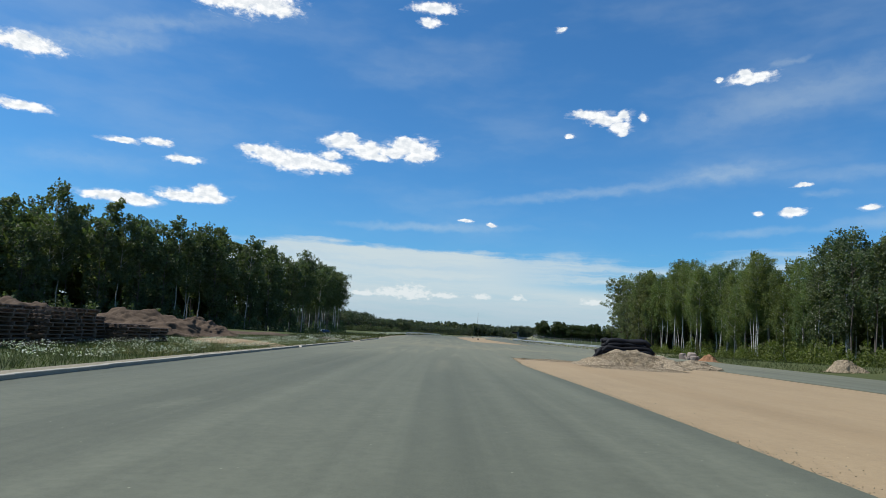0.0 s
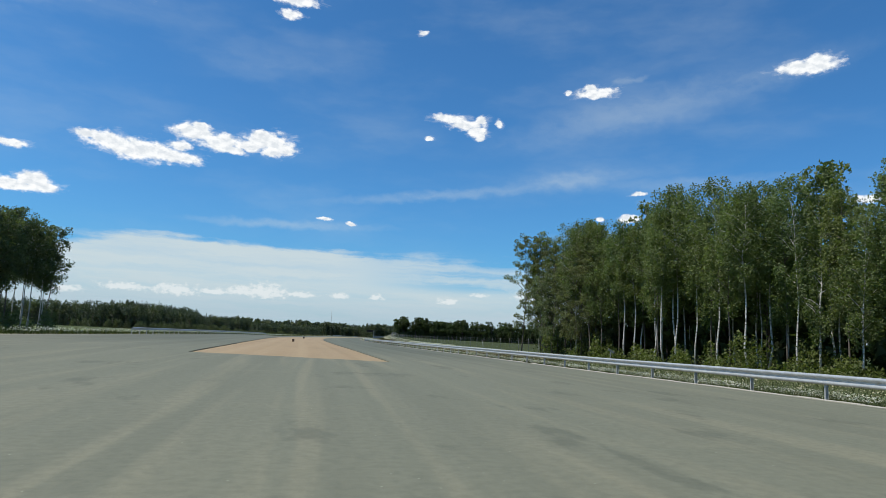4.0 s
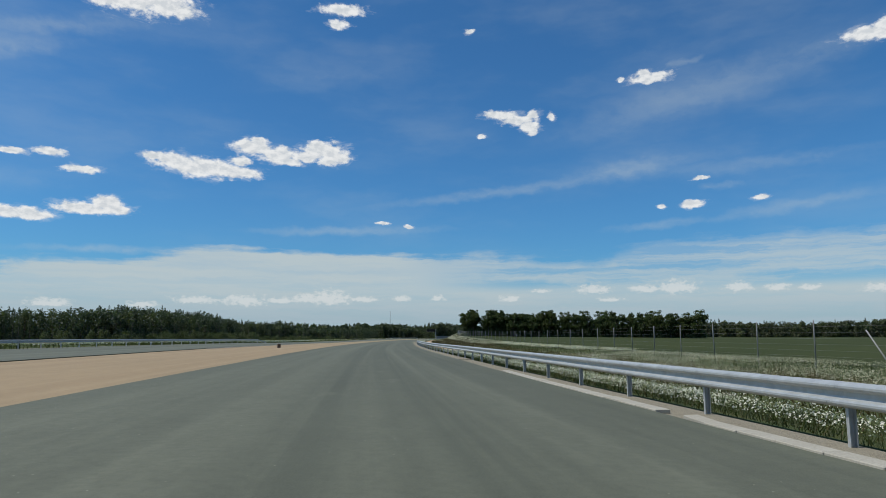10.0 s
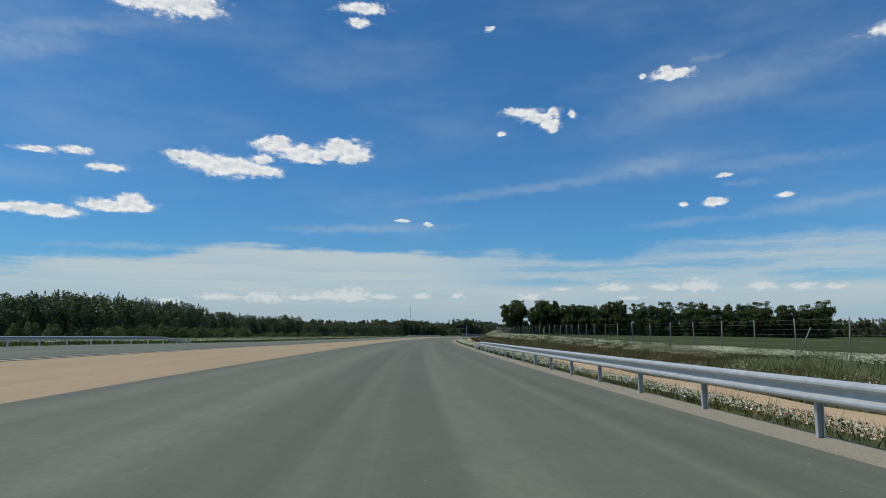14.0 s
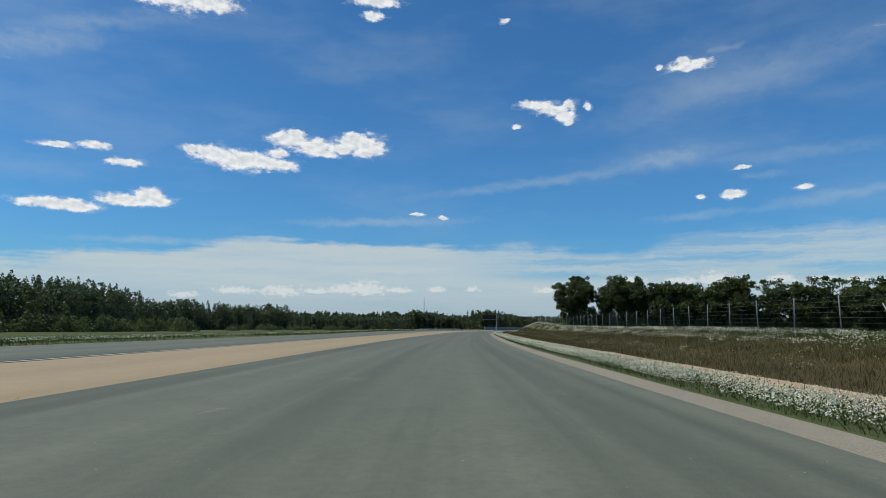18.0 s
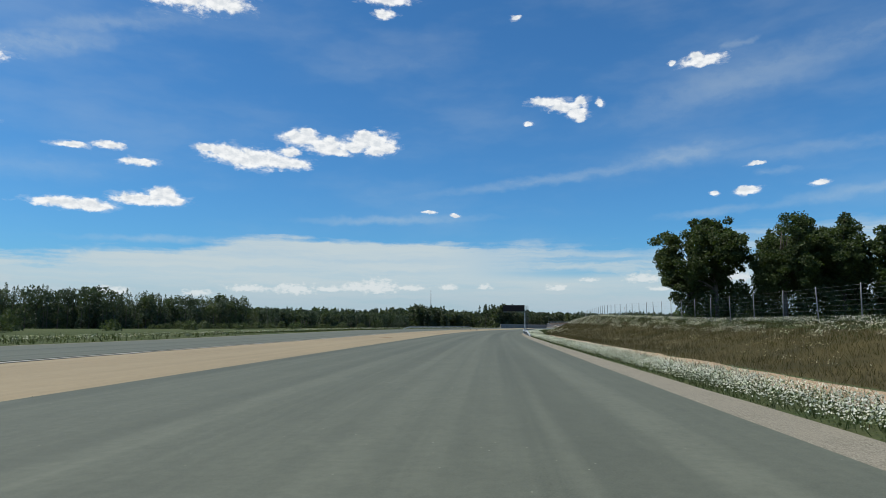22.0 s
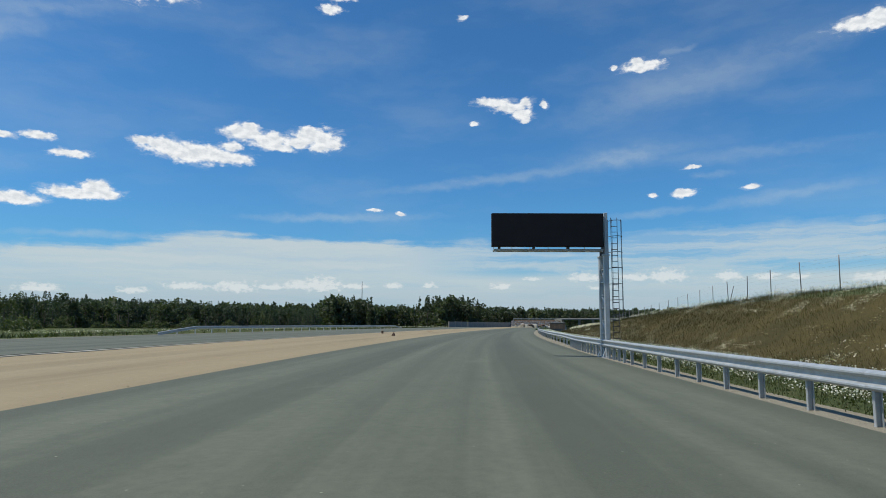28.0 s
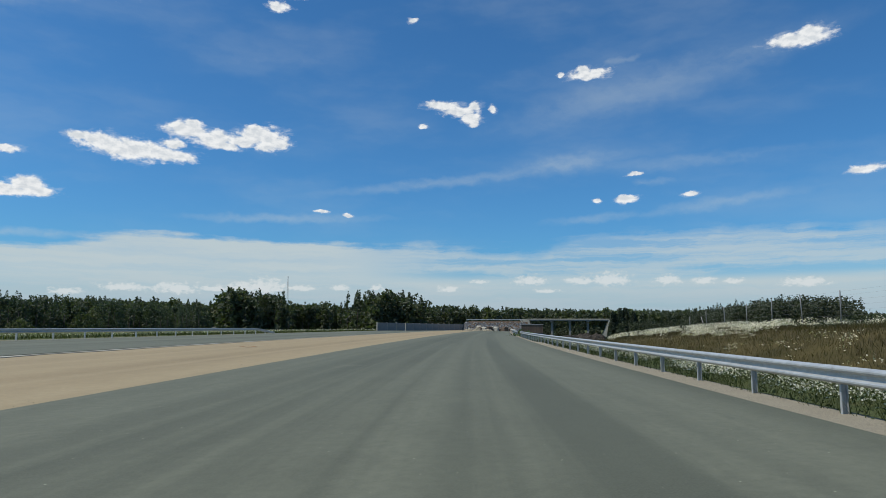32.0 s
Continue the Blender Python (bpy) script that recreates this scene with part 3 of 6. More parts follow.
def centre(y):
    """x of the centre line, and its slope dx/dy."""
    k = (y - CENTRE_Y0) / CENTRE_STEP
    n = len(CENTRE_X)
    if k <= 1:
        return CENTRE_X[0], 0.0
    if k >= n - 2:
        s = (CENTRE_X[-1] - CENTRE_X[-3]) / (2 * CENTRE_STEP)
        return CENTRE_X[-2] + s * (y - CENTRE_Y0 - (n - 2) * CENTRE_STEP), s
    i = int(k)
    t = k - i
    a, b, c, d = CENTRE_X[i - 1:i + 3]
    x = 0.5 * (2 * b + (c - a) * t + (2 * a - 5 * b + 4 * c - d) * t * t + (3 * b - a - 3 * c + d) * t ** 3)
    s = 0.5 * ((c - a) + 2 * (2 * a - 5 * b + 4 * c - d) * t + 3 * (3 * b - a - 3 * c + d) * t * t)
    return x, s / CENTRE_STEP


def bank(y):
    return 0.013 * min(1.0, max(0.0, (y - 500) / 90))


def tilt(y):
    """Fall of the whole motorway towards its right-hand side."""
    return float(np.interp(y, [70, 100, 118, 260, 318, 345, 388], [0, 0.008, 0.0165, 0.0150, 0.0120, 0.0065, 0]))


def level(d, y):
    """Height of the land d metres across from the centre line, with the fall of the motorway and its verges."""
    reach = max(-33.0, min(26.0, d)) * max(0.0, 1 - max(0.0, d - 26) / 90) * max(0.0, 1 - max(0.0, -33 - d) / 110)
    return profile(d, y) - tilt(y) * reach


def profile(d, y):
    """The same before the motorway's fall."""
    if d <= 7.6:
        z = -bank(y) * max(d, -33.0)
        if d < -33:
            z *= max(0.0, 1 - (-33 - d) / 15)
            # shallow hollow between the opposite carriageway and the dark wood
            z -= 1.1 * min(1.0, (-33 - d) / 8) * float(np.interp(y, [104, 136, 178, 225], [0, 1, 1, 0]))
        return z
    z0, top = -bank(y) * 7.6, float(np.interp(y, *CREST))
    ditch = -0.22 if y < 290 else -0.08
    if top < 0:
        ditch = top * 0.5
    if d < 9.5:
        return z0 + (ditch - z0) * (d - 7.6) / 1.9
    if d < 12:
        return ditch
    if d < 22:
        s = min(1.0, (d - 12) / float(np.interp(y, [600, 655], [10.0, 6.6])))
        full = float(np.interp(y, [610, 680], [0.0, 0.75]))      # the far end of the bank is blunter
        return ditch + (top - ditch) * ((1 - full) * s * s * math.sqrt(3 - 2 * s) + full * s * (2 - s))
    if d < 26:
        return top
    return top * max(0.25, 1 - (d - 26) / 220) if top > 0 else top


def at(d, y, dz=0.0):
    x, s = centre(y)
    return Vector((x + d * math.sqrt(1 + s * s), y, level(d, y) + dz))


def heading(y):
    return -math.atan(centre(y)[1])


def placed(d, y, dz=0.0, turn=0.0):
    """A pose on the land, turned along the road."""
    p = at(d, y, dz)
    return Matrix.Translation(p) @ Matrix.Rotation(heading(y) + radians(turn), 4, "Z")


# ---- mesh helpers ----
def mesh_from(name, verts, faces, mat, smooth=False):
    me = bpy.data.meshes.new(name)
    me.from_pydata([tuple(v) for v in verts], [], faces)
    me.materials.append(mat)
    if smooth:
        me.polygons.foreach_set("use_smooth", [True] * len(me.polygons))
    me.update()
    return me


def part(name, me, parent=None, m=None, label=""):
    """A mesh object; me is a mesh or a bmesh with its material already in a pair."""
    ob = new(name, me)
    if m is not None:
        ob.matrix_basis = m
    if parent is not None:
        ob.parent = parent
    if label:
        ob["label"] = label
    return ob


def thing(name, m, label, category, group="", kind=""):
    ob = new(name)
    ob.empty_display_size = 0.2
    ob.matrix_basis = m
    return tagged(ob, label, category, group, kind)


def bm_mesh(name, bm, mat, smooth=False):
    me = bpy.data.meshes.new(name)
    bm.to_mesh(me)
    bm.free()
    me.materials.append(mat)
    if smooth:
        me.polygons.foreach_set("use_smooth", [True] * len(me.polygons))
    return me


def box_mesh(name, sx, sy, sz, mat, bevel=0.01, base=True):
    bm = bmesh.new()
    bmesh.ops.create_cube(bm, size=1.0)
    for v in bm.verts:
        v.co = Vector((v.co.x * sx, v.co.y * sy, v.co.z * sz + (sz / 2 if base else 0)))
    if bevel:
        bmesh.ops.bevel(bm, geom=bm.edges[:], offset=bevel, segments=1, affect="EDGES")
    return bm_mesh(name, bm, mat)


def tube_data(points, radii, sides=6, cap=True):
    """Vertices and faces of a tapering tube along points."""
    vs, fs = [], []
    n = len(points)
    for i, p in enumerate(points):
        p = Vector(p)
        q = Vector(points[min(i + 1, n - 1)]) - Vector(points[max(i - 1, 0)])
        q.normalize()
        u = q.cross(Vector((0, 0, 1)) if abs(q.z) < 0.9 else Vector((1, 0, 0))).normalized()
        w = q.cross(u)
        for k in range(sides):
            a = 2 * math.pi * k / sides
            vs.append(p + radii[i] * (math.cos(a) * u + math.sin(a) * w))
    for i in range(n - 1):
        for k in range(sides):
            a, b = i * sides + k, i * sides + (k + 1) % sides
            fs.append((a, b, b + sides, a + sides))
    if cap:
        fs.append(tuple(range(sides - 1, -1, -1)))
        fs.append(tuple((n - 1) * sides + k for k in range(sides)))
    return vs, fs


def join_data(chunks):
    vs, fs = [], []
    for v, f in chunks:
        o = len(vs)
        vs += list(v)
        fs += [tuple(i + o for i in q) for q in f]
    return vs, fs


def tube_mesh(name, points, radii, mat, sides=8):
    return mesh_from(name, *tube_data(points, radii, sides), mat, True)


def bars_mesh(name, segs, r, mat, sides=5):
    return mesh_from(name, *join_data([tube_data([a, b], [r, r], sides) for a, b in segs]), mat, False)


def cards_mesh(name, centres, sizes, mat, rng, flat=0.0, aspect=0.6, corners=4):
    """Many small leaf-shaped faces (diamonds, or triangles), one at each centre."""
    n = len(centres)
    c = np.asarray(centres, float)
    u = rng.normal(size=(n, 3))
    u[:, 2] *= 1 - flat
    u /= np.linalg.norm(u, axis=1)[:, None]
    w = rng.normal(size=(n, 3))
    w -= (w * u).sum(1)[:, None] * u
    w /= np.linalg.norm(w, axis=1)[:, None]
    s = np.asarray(sizes, float)[:, None]
    v = np.empty((n, corners, 3))
    if corners == 4:
        v[:, 0], v[:, 1], v[:, 2], v[:, 3] = c - u * s * 0.5, c + w * s * aspect * 0.5, c + u * s * 0.5, c - w * s * aspect * 0.5
    else:
        v[:, 0], v[:, 1], v[:, 2] = c - u * s * 0.5, c + u * s * 0.35 + w * s * aspect * 0.6, c + u * s * 0.5 - w * s * aspect * 0.5
    me = bpy.data.meshes.new(name)
    me.vertices.add(corners * n)
    me.vertices.foreach_set("co", v.ravel())
    me.loops.add(corners * n)
    me.loops.foreach_set("vertex_index", np.arange(corners * n))
    me.polygons.add(n)
    me.polygons.foreach_set("loop_start", np.arange(n) * corners)
    me.polygons.foreach_set("loop_total", np.full(n, corners))
    me.update(calc_edges=True)
    me.materials.append(mat)
    return me


def blades_mesh(name, base, height, lean, width, mat, rng):
    """Grass blades: slim triangles from base points."""
    n = len(base)
    b = np.asarray(base, float)
    a = rng.uniform(0, 2 * np.pi, n)
    side = np.stack([np.cos(a), np.sin(a), 0 * a], 1) * np.asarray(width)[:, None] * 0.5
    a2 = rng.uniform(0, 2 * np.pi, n)
    tip = b + np.stack([np.cos(a2) * lean, np.sin(a2) * lean, height], 1)
    v = np.stack([b - side, b + side, tip], 1)
    me = bpy.data.meshes.new(name)
    me.vertices.add(3 * n)
    me.vertices.foreach_set("co", v.ravel())
    me.loops.add(3 * n)
    me.loops.foreach_set("vertex_index", np.arange(3 * n))
    me.polygons.add(n)
    me.polygons.foreach_set("loop_start", np.arange(n) * 3)
    me.polygons.foreach_set("loop_total", np.full(n, 3))
    me.update(calc_edges=True)
    me.materials.append(mat)
    return me


# ---- ground: one sheet to the horizon ----
def build_ground():
    ds = [-3500, -1800, -900, -450, -260, -170, -120, -90, -70, -56, -47, -40, -36, -33.5, -31.8, -30.6, -24, -16, -8, 0, 6, 7.0, 7.7, 8.3, 9.0, 9.8, 10.6,
          11.4, 12.2, 13.4, 14.8, 16.3, 17.8, 19.3, 20.8, 22.2, 24, 26.5, 30, 38, 50, 70, 110, 170, 260, 450, 900, 1800, 3500]
    ys = [-3500, -1500, -700, -350] + list(range(-180, 1000, 6)) + [1040, 1100, 1200, 1400, 1800, 2600, 4500]
    vs, fs, ms = [], [], []
    for y in ys:
        for d in ds:
            p = at(d, y)
            if -31 < d < 7.3:
                p.z -= 0.30
            else:
                p.z -= 0.07
                far = min(1.0, max(0.0, (abs(d) - 8) / 20))
                p.z += far * 0.35 * (noise.noise(Vector((p.x * 0.03, p.y * 0.03, 0.0)))) + 0.05 * noise.noise(Vector((p.x * 0.35, p.y * 0.35, 3.0)))
            vs.append(p)
    w = len(ds)
    for j in range(len(ys) - 1):
        for i in range(w - 1):
            a = j * w + i
            fs.append((a, a + 1, a + w + 1, a + w))
            d, y = 0.5 * (ds[i] + ds[i + 1]), 0.5 * (ys[j] + ys[j + 1])
            k = 0
            if 12 < d < 21.5 and 285 < y < 735:
                k = 1
            elif d > 26 and 190 < y < 560:
                k = 2
            ms.append(k)
    me = mesh_from("ground", vs, fs, MEADOW, True)
    me.materials.append(DRY_SLOPE)
    me.materials.append(FIELD)
    me.polygons.foreach_set("material_index", ms)
    g = new("ground", me)
    tagged(g, "green meadow and field with a dry grass bank beside the road", "ground", kind="structure")


def strip(name, d0, d1, y0, y1, dz, mat, label, category, step=6.0, cols=4, skirt=0.12, jag=0.0, seed=0, ends=0.0):
    """A band of paving between the offsets d0 and d1 (numbers or functions of y)."""
    f0 = d0 if callable(d0) else (lambda y: d0)
    f1 = d1 if callable(d1) else (lambda y: d1)
    n = max(2, int((y1 - y0) / step) + 1)
    ys = np.linspace(y0, y1, n)
    vs, fs, uv = [], [], []
    for j, y in enumerate(ys):
        for i in range(cols + 1):
            d = f0(y) + (f1(y) - f0(y)) * i / cols
            if i in (0, cols):
                d += jag * noise.noise(Vector((y * 0.35, seed + i, 0.0))) + 0.5 * jag * noise.noise(Vector((y * 1.3, seed + i, 5.0)))
            yy = y
            if j in (0, n - 1):
                yy += ends * noise.noise(Vector((d * 0.4, seed + 9.0, j)))
            vs.append(at(d, yy, dz))
            uv.append((d, yy))
        for i in (0, cols):
            p = vs[j * (cols + 3) + i].copy()
            p.z -= skirt
            vs.append(p)
            uv.append((uv[j * (cols + 3) + i][0], y))
    w = cols + 3
    for j in range(n - 1):
        for i in range(cols):
            a = j * w + i
            fs.append((a, a + 1, a + w + 1, a + w))
        a = j * w
        fs.append((a + cols + 1, a, a + w, a + w + cols + 1))
        fs.append((a + cols, a + cols + 2, a + w + cols + 2, a + w + cols))
    me = mesh_from(name, vs, fs, mat, False)
    layer = me.uv_layers.new(name="UVMap")
    idx = np.empty(len(me.loops), np.int32)
    me.loops.foreach_get("vertex_index", idx)
    layer.data.foreach_set("uv", np.asarray(uv, np.float32)[idx].ravel())
    ob = new(name, me)
    return tagged(ob, label, category, kind="structure")


def near_edge(y):
    return float(np.interp(y, *MEDIAN))


def left_edge(y):
    return float(np.interp(y, [110, 270, 330, 620], [-6.35, -6.35, -6.1, -6.08]))


def right_edge(y):
    return float(np.interp(y, [110, 150, 172, 200, 222, 262, 328, 386, 444, 490, 545], [6.33, 6.28, 6.12, 6.3, 6.55, 6.45, 6.55, 6.3, 6.58, 6.58, 6.7]))


def verge_edge(y):
    return float(np.interp(y, [222, 262, 330, 387, 445, 490, 545, 620], [7.6, 7.5, 7.52, 7.25, 7.65, 7.6, 7.65, 7.85]))


def far_edge(y):
    return float(np.interp(y, *FAR_SIDE)) - 12.6


build_ground()
strip("road_driven", left_edge, right_edge, 110, 1000, 0, ASPHALT, "fresh grey asphalt carriageway with faint wheel tracks", "road", 4, 8, jag=0.05)
strip("road_driven_start", -3.4, HALF, -180, 49, 0, ASPHALT, "grey asphalt carriageway beside the crossing", "road", 4, 8, jag=0.05)
strip("road_opposite", far_edge, near_edge, -180, 1000, 0, ASPHALT, "fresh grey asphalt carriageway beyond the sand median", "road", 4, 8, jag=0.05)
strip("crossing", lambda y: near_edge(y) - 0.3, HALF, 45.5, 114.5, 0.005, ASPHALT, "dusty asphalt crossing through the median", "road", 3, 24, ends=2.2)
strip("median_sand", near_edge, left_edge, 109, 1000, -0.05, SAND, "compacted orange sand of the unpaved median", "sand", 4, 6, jag=0.18, seed=3, ends=5.0)
strip("median_sand_start", near_edge, -3.4, -180, 49.5, -0.022, SAND, "compacted orange sand of the unpaved median", "sand", 3, 6, jag=0.18, seed=7, ends=3.0)
strip("shoulder", right_edge, verge_edge, 222, 1000, -0.03, GRAVEL, "pale gravel shoulder along the asphalt", "shoulder", 3, 2, jag=0.12, seed=11)
strip("shoulder_start", HALF, 7.5, -180, 222, -0.05, GRAVEL, "pale gravel shoulder behind the kerb", "shoulder", 4, 2, jag=0.12, seed=13)
strip("shoulder_opposite", lambda y: far_edge(y) - 1.5, far_edge, -180, 1000, -0.04, GRAVEL, "pale gravel shoulder of the opposite carriageway", "shoulder", 5, 2, jag=0.12, seed=17)
strip("sand_seam", lambda y: near_edge(y) - 0.02, lambda y: near_edge(y) + 0.34 + 0.16 * math.sin(0.9 * y) * math.sin(0.23 * y), 250, 1000, -0.02, CONCRETE, "pale crumbled edge between the sand and the asphalt", "edge strip", 3, 1, jag=0.10, seed=23)
strip("sand_track", lambda y: 9.9 - 0.9 * min(1, max(0, (330 - y) / 25)), 11.9, 258, 552, -0.02, TRACK_SAND, "bare sandy track below the bank", "sand", 3, 3, jag=0.45, seed=19, ends=2.0)


# ---- guardrails ----
def beam_mesh(length):
    """W-shaped steel beam, along +y, its middle at z = 0, traffic side at -x."""
    prof = [(0.0, 0.155), (-0.016, 0.150), (-0.078, 0.128), (-0.090, 0.108), (-0.090, 0.082), (-0.078, 0.062), (-0.006, 0.040), (0.0, 0.022),
            (0.0, -0.022), (-0.006, -0.040), (-0.078, -0.062), (-0.090, -0.082), (-0.090, -0.108), (-0.078, -0.128), (-0.012, -0.150), (0.0, -0.155)]
    vs, fs = [], []
    for y, grow in ((0.0, 1.06), (0.32, 1.06), (0.33, 1.0), (length, 1.0)):
        for s in (0.0, 0.006):
            vs += [Vector((x * grow + s, y, z * (1.0 if grow == 1 else 1.01))) for x, z in prof]
    m = len(prof)
    for k in range(3):
        o, q = k * 2 * m, (k + 1) * 2 * m
        for i in range(m - 1):
            fs.append((o + i, o + i + 1, q + i + 1, q + i))
            fs.append((o + m + i + 1, o + m + i, q + m + i, q + m + i + 1))
        fs.append((o, q, q + m, o + m))
        fs.append((o + m - 1, o + 2 * m - 1, q + 2 * m - 1, q + m - 1))
    chunks = [(vs, fs)]
    for y in (0.06, 0.16, 0.26):
        for z in (0.095, -0.095):
            chunks.append(tube_data([(-0.085, y, z), (-0.102, y, z)], [0.017, 0.014], 6))
    return mesh_from("beam", *join_data(chunks), STEEL)


def post_mesh():
    """C-shaped steel post with a spacer block under the beam."""
    vs, fs = [], []
    prof = [(0.02, -0.03), (0.02, 0.03), (0.14, 0.03), (0.14, -0.03), (0.125, -0.03), (0.125, 0.022), (0.035, 0.022), (0.035, -0.03)]
    for z in (-0.35, 0.70):
        vs += [Vector((x, y, z)) for x, y in prof]
    n = len(prof)
    for i in range(n):
        fs.append((i, (i + 1) % n, n + (i + 1) % n, n + i))
    fs.append(tuple(range(n, 2 * n)))
    return mesh_from("post", vs, fs, STEEL)


BEAM4, BEAM2, POST = beam_mesh(4.0), beam_mesh(2.0), post_mesh()


def guardrail(nodes, label, flip=1.0, sink=(False, False), pitch_len=2, mid=0.62, deep=1.0):
    """nodes: offsets and y of the posts."""
    d0, y0 = nodes[0]
    rail = thing("guardrail", Matrix.Translation(at(d0, y0)), label, "guardrail", "guardrails of the motorway")
    inv = rail.matrix_basis.inverted()
    pts = []
    for k, (d, y) in enumerate(nodes):
        h = mid
        if sink[0] and k < pitch_len:
            h = mid * (k + 0.12) / pitch_len
        if sink[1] and k >= len(nodes) - pitch_len:
            h = mid * (len(nodes) - 1 - k + 0.12) / pitch_len
        pts.append((at(d, y, 0.0), h))
    for k, (p, h) in enumerate(pts):
        q = pts[min(k + 1, len(pts) - 1)][0] - pts[max(k - 1, 0)][0]
        ang = math.atan2(-q.x, q.y)
        turn = Matrix.Rotation(ang + (math.pi if flip < 0 else 0), 4, "Z")
        if h > 0.3:
            part("post", POST, rail, inv @ Matrix.Translation(p + Vector((0, 0, h - 0.62))) @ turn)
        if k < len(pts) - 1:
            a, b = p + Vector((0, 0, h)), pts[k + 1][0] + Vector((0, 0, pts[k + 1][1]))
            ydir, ln = (b - a).normalized(), (b - a).length
            xdir = ydir.cross(Vector((0, 0, 1))).normalized() * flip
            if flip < 0:
                a, ydir = b, -ydir
            zdir = xdir.cross(ydir)
            rot = Matrix((xdir, ydir, zdir)).transposed().to_4x4()
            full = 4.0 if ln > 3 else 2.0
            part("beam", BEAM4 if ln > 3 else BEAM2, rail, inv @ Matrix.Translation(a) @ rot @ Matrix.Diagonal((1.0, ln / full, deep, 1.0)))
    return rail


def rail_line(y0, y1, d, step=4.0):
    out, y = [], y0
    while y <= y1:
        out.append((d(y) if callable(d) else d, y))
        y += step / math.sqrt(1 + centre(y)[1] ** 2)
    return out


def RAIL_D(y):
    return float(np.interp(y, [526, 547, 556, 566, 580, 606, 620, 660], [7.7, 7.33, 7.36, 7.15, 6.95, 6.95, 7.5, 7.57]))


def FIRST_D(y):
    return float(np.interp(y, [91, 170, 222, 262, 323], [7.25, 7.12, 7.45, 7.18, 7.25]))


def first_posts():
    """Posts of the first rail: their pitch shortens a little on the way."""
    ys = [float(np.interp(k, [-19, 0, 13, 23, 39], [90.7, 168.03, 220.95, 259.9, 322.1])) for k in range(-19, 40)]
    return [(FIRST_D(y), y) for y in ys]


def sign_posts():
    return [float(np.interp(k, [0, 2, 4, 7, 10, 12, 15], [612.4, 619.75, 627.2, 639.4, 650.9, 658.0, 668.7])) for k in range(16)]


LABEL_RAIL = "galvanised W-beam guardrail on steel posts"
guardrail(first_posts(), LABEL_RAIL + ", its far end bent down", 1.0, (False, True), 2, 0.68, 1.17)
guardrail(rail_line(528.9, 566, RAIL_D, 3.72) + rail_line(568.6, 592, RAIL_D, 1.95) + [(RAIL_D(597.15 + 1.057 * k), 597.15 + 1.057 * k) for k in range(-4, 14)] + [(RAIL_D(y), y) for y in sign_posts()] + rail_line(672.3, 905, RAIL_D, 3.76), LABEL_RAIL + ", posts set closer at the sign", 1.0, (True, False), 3, 0.655, 1.02)
guardrail(rail_line(164, 340, lambda y: far_edge(y) - 1.0), LABEL_RAIL + " along the opposite carriageway", -1.0, (False, True))
guardrail(rail_line(634, 756, lambda y: far_edge(y) - 1.0), LABEL_RAIL + " along the opposite carriageway", -1.0, (True, True))


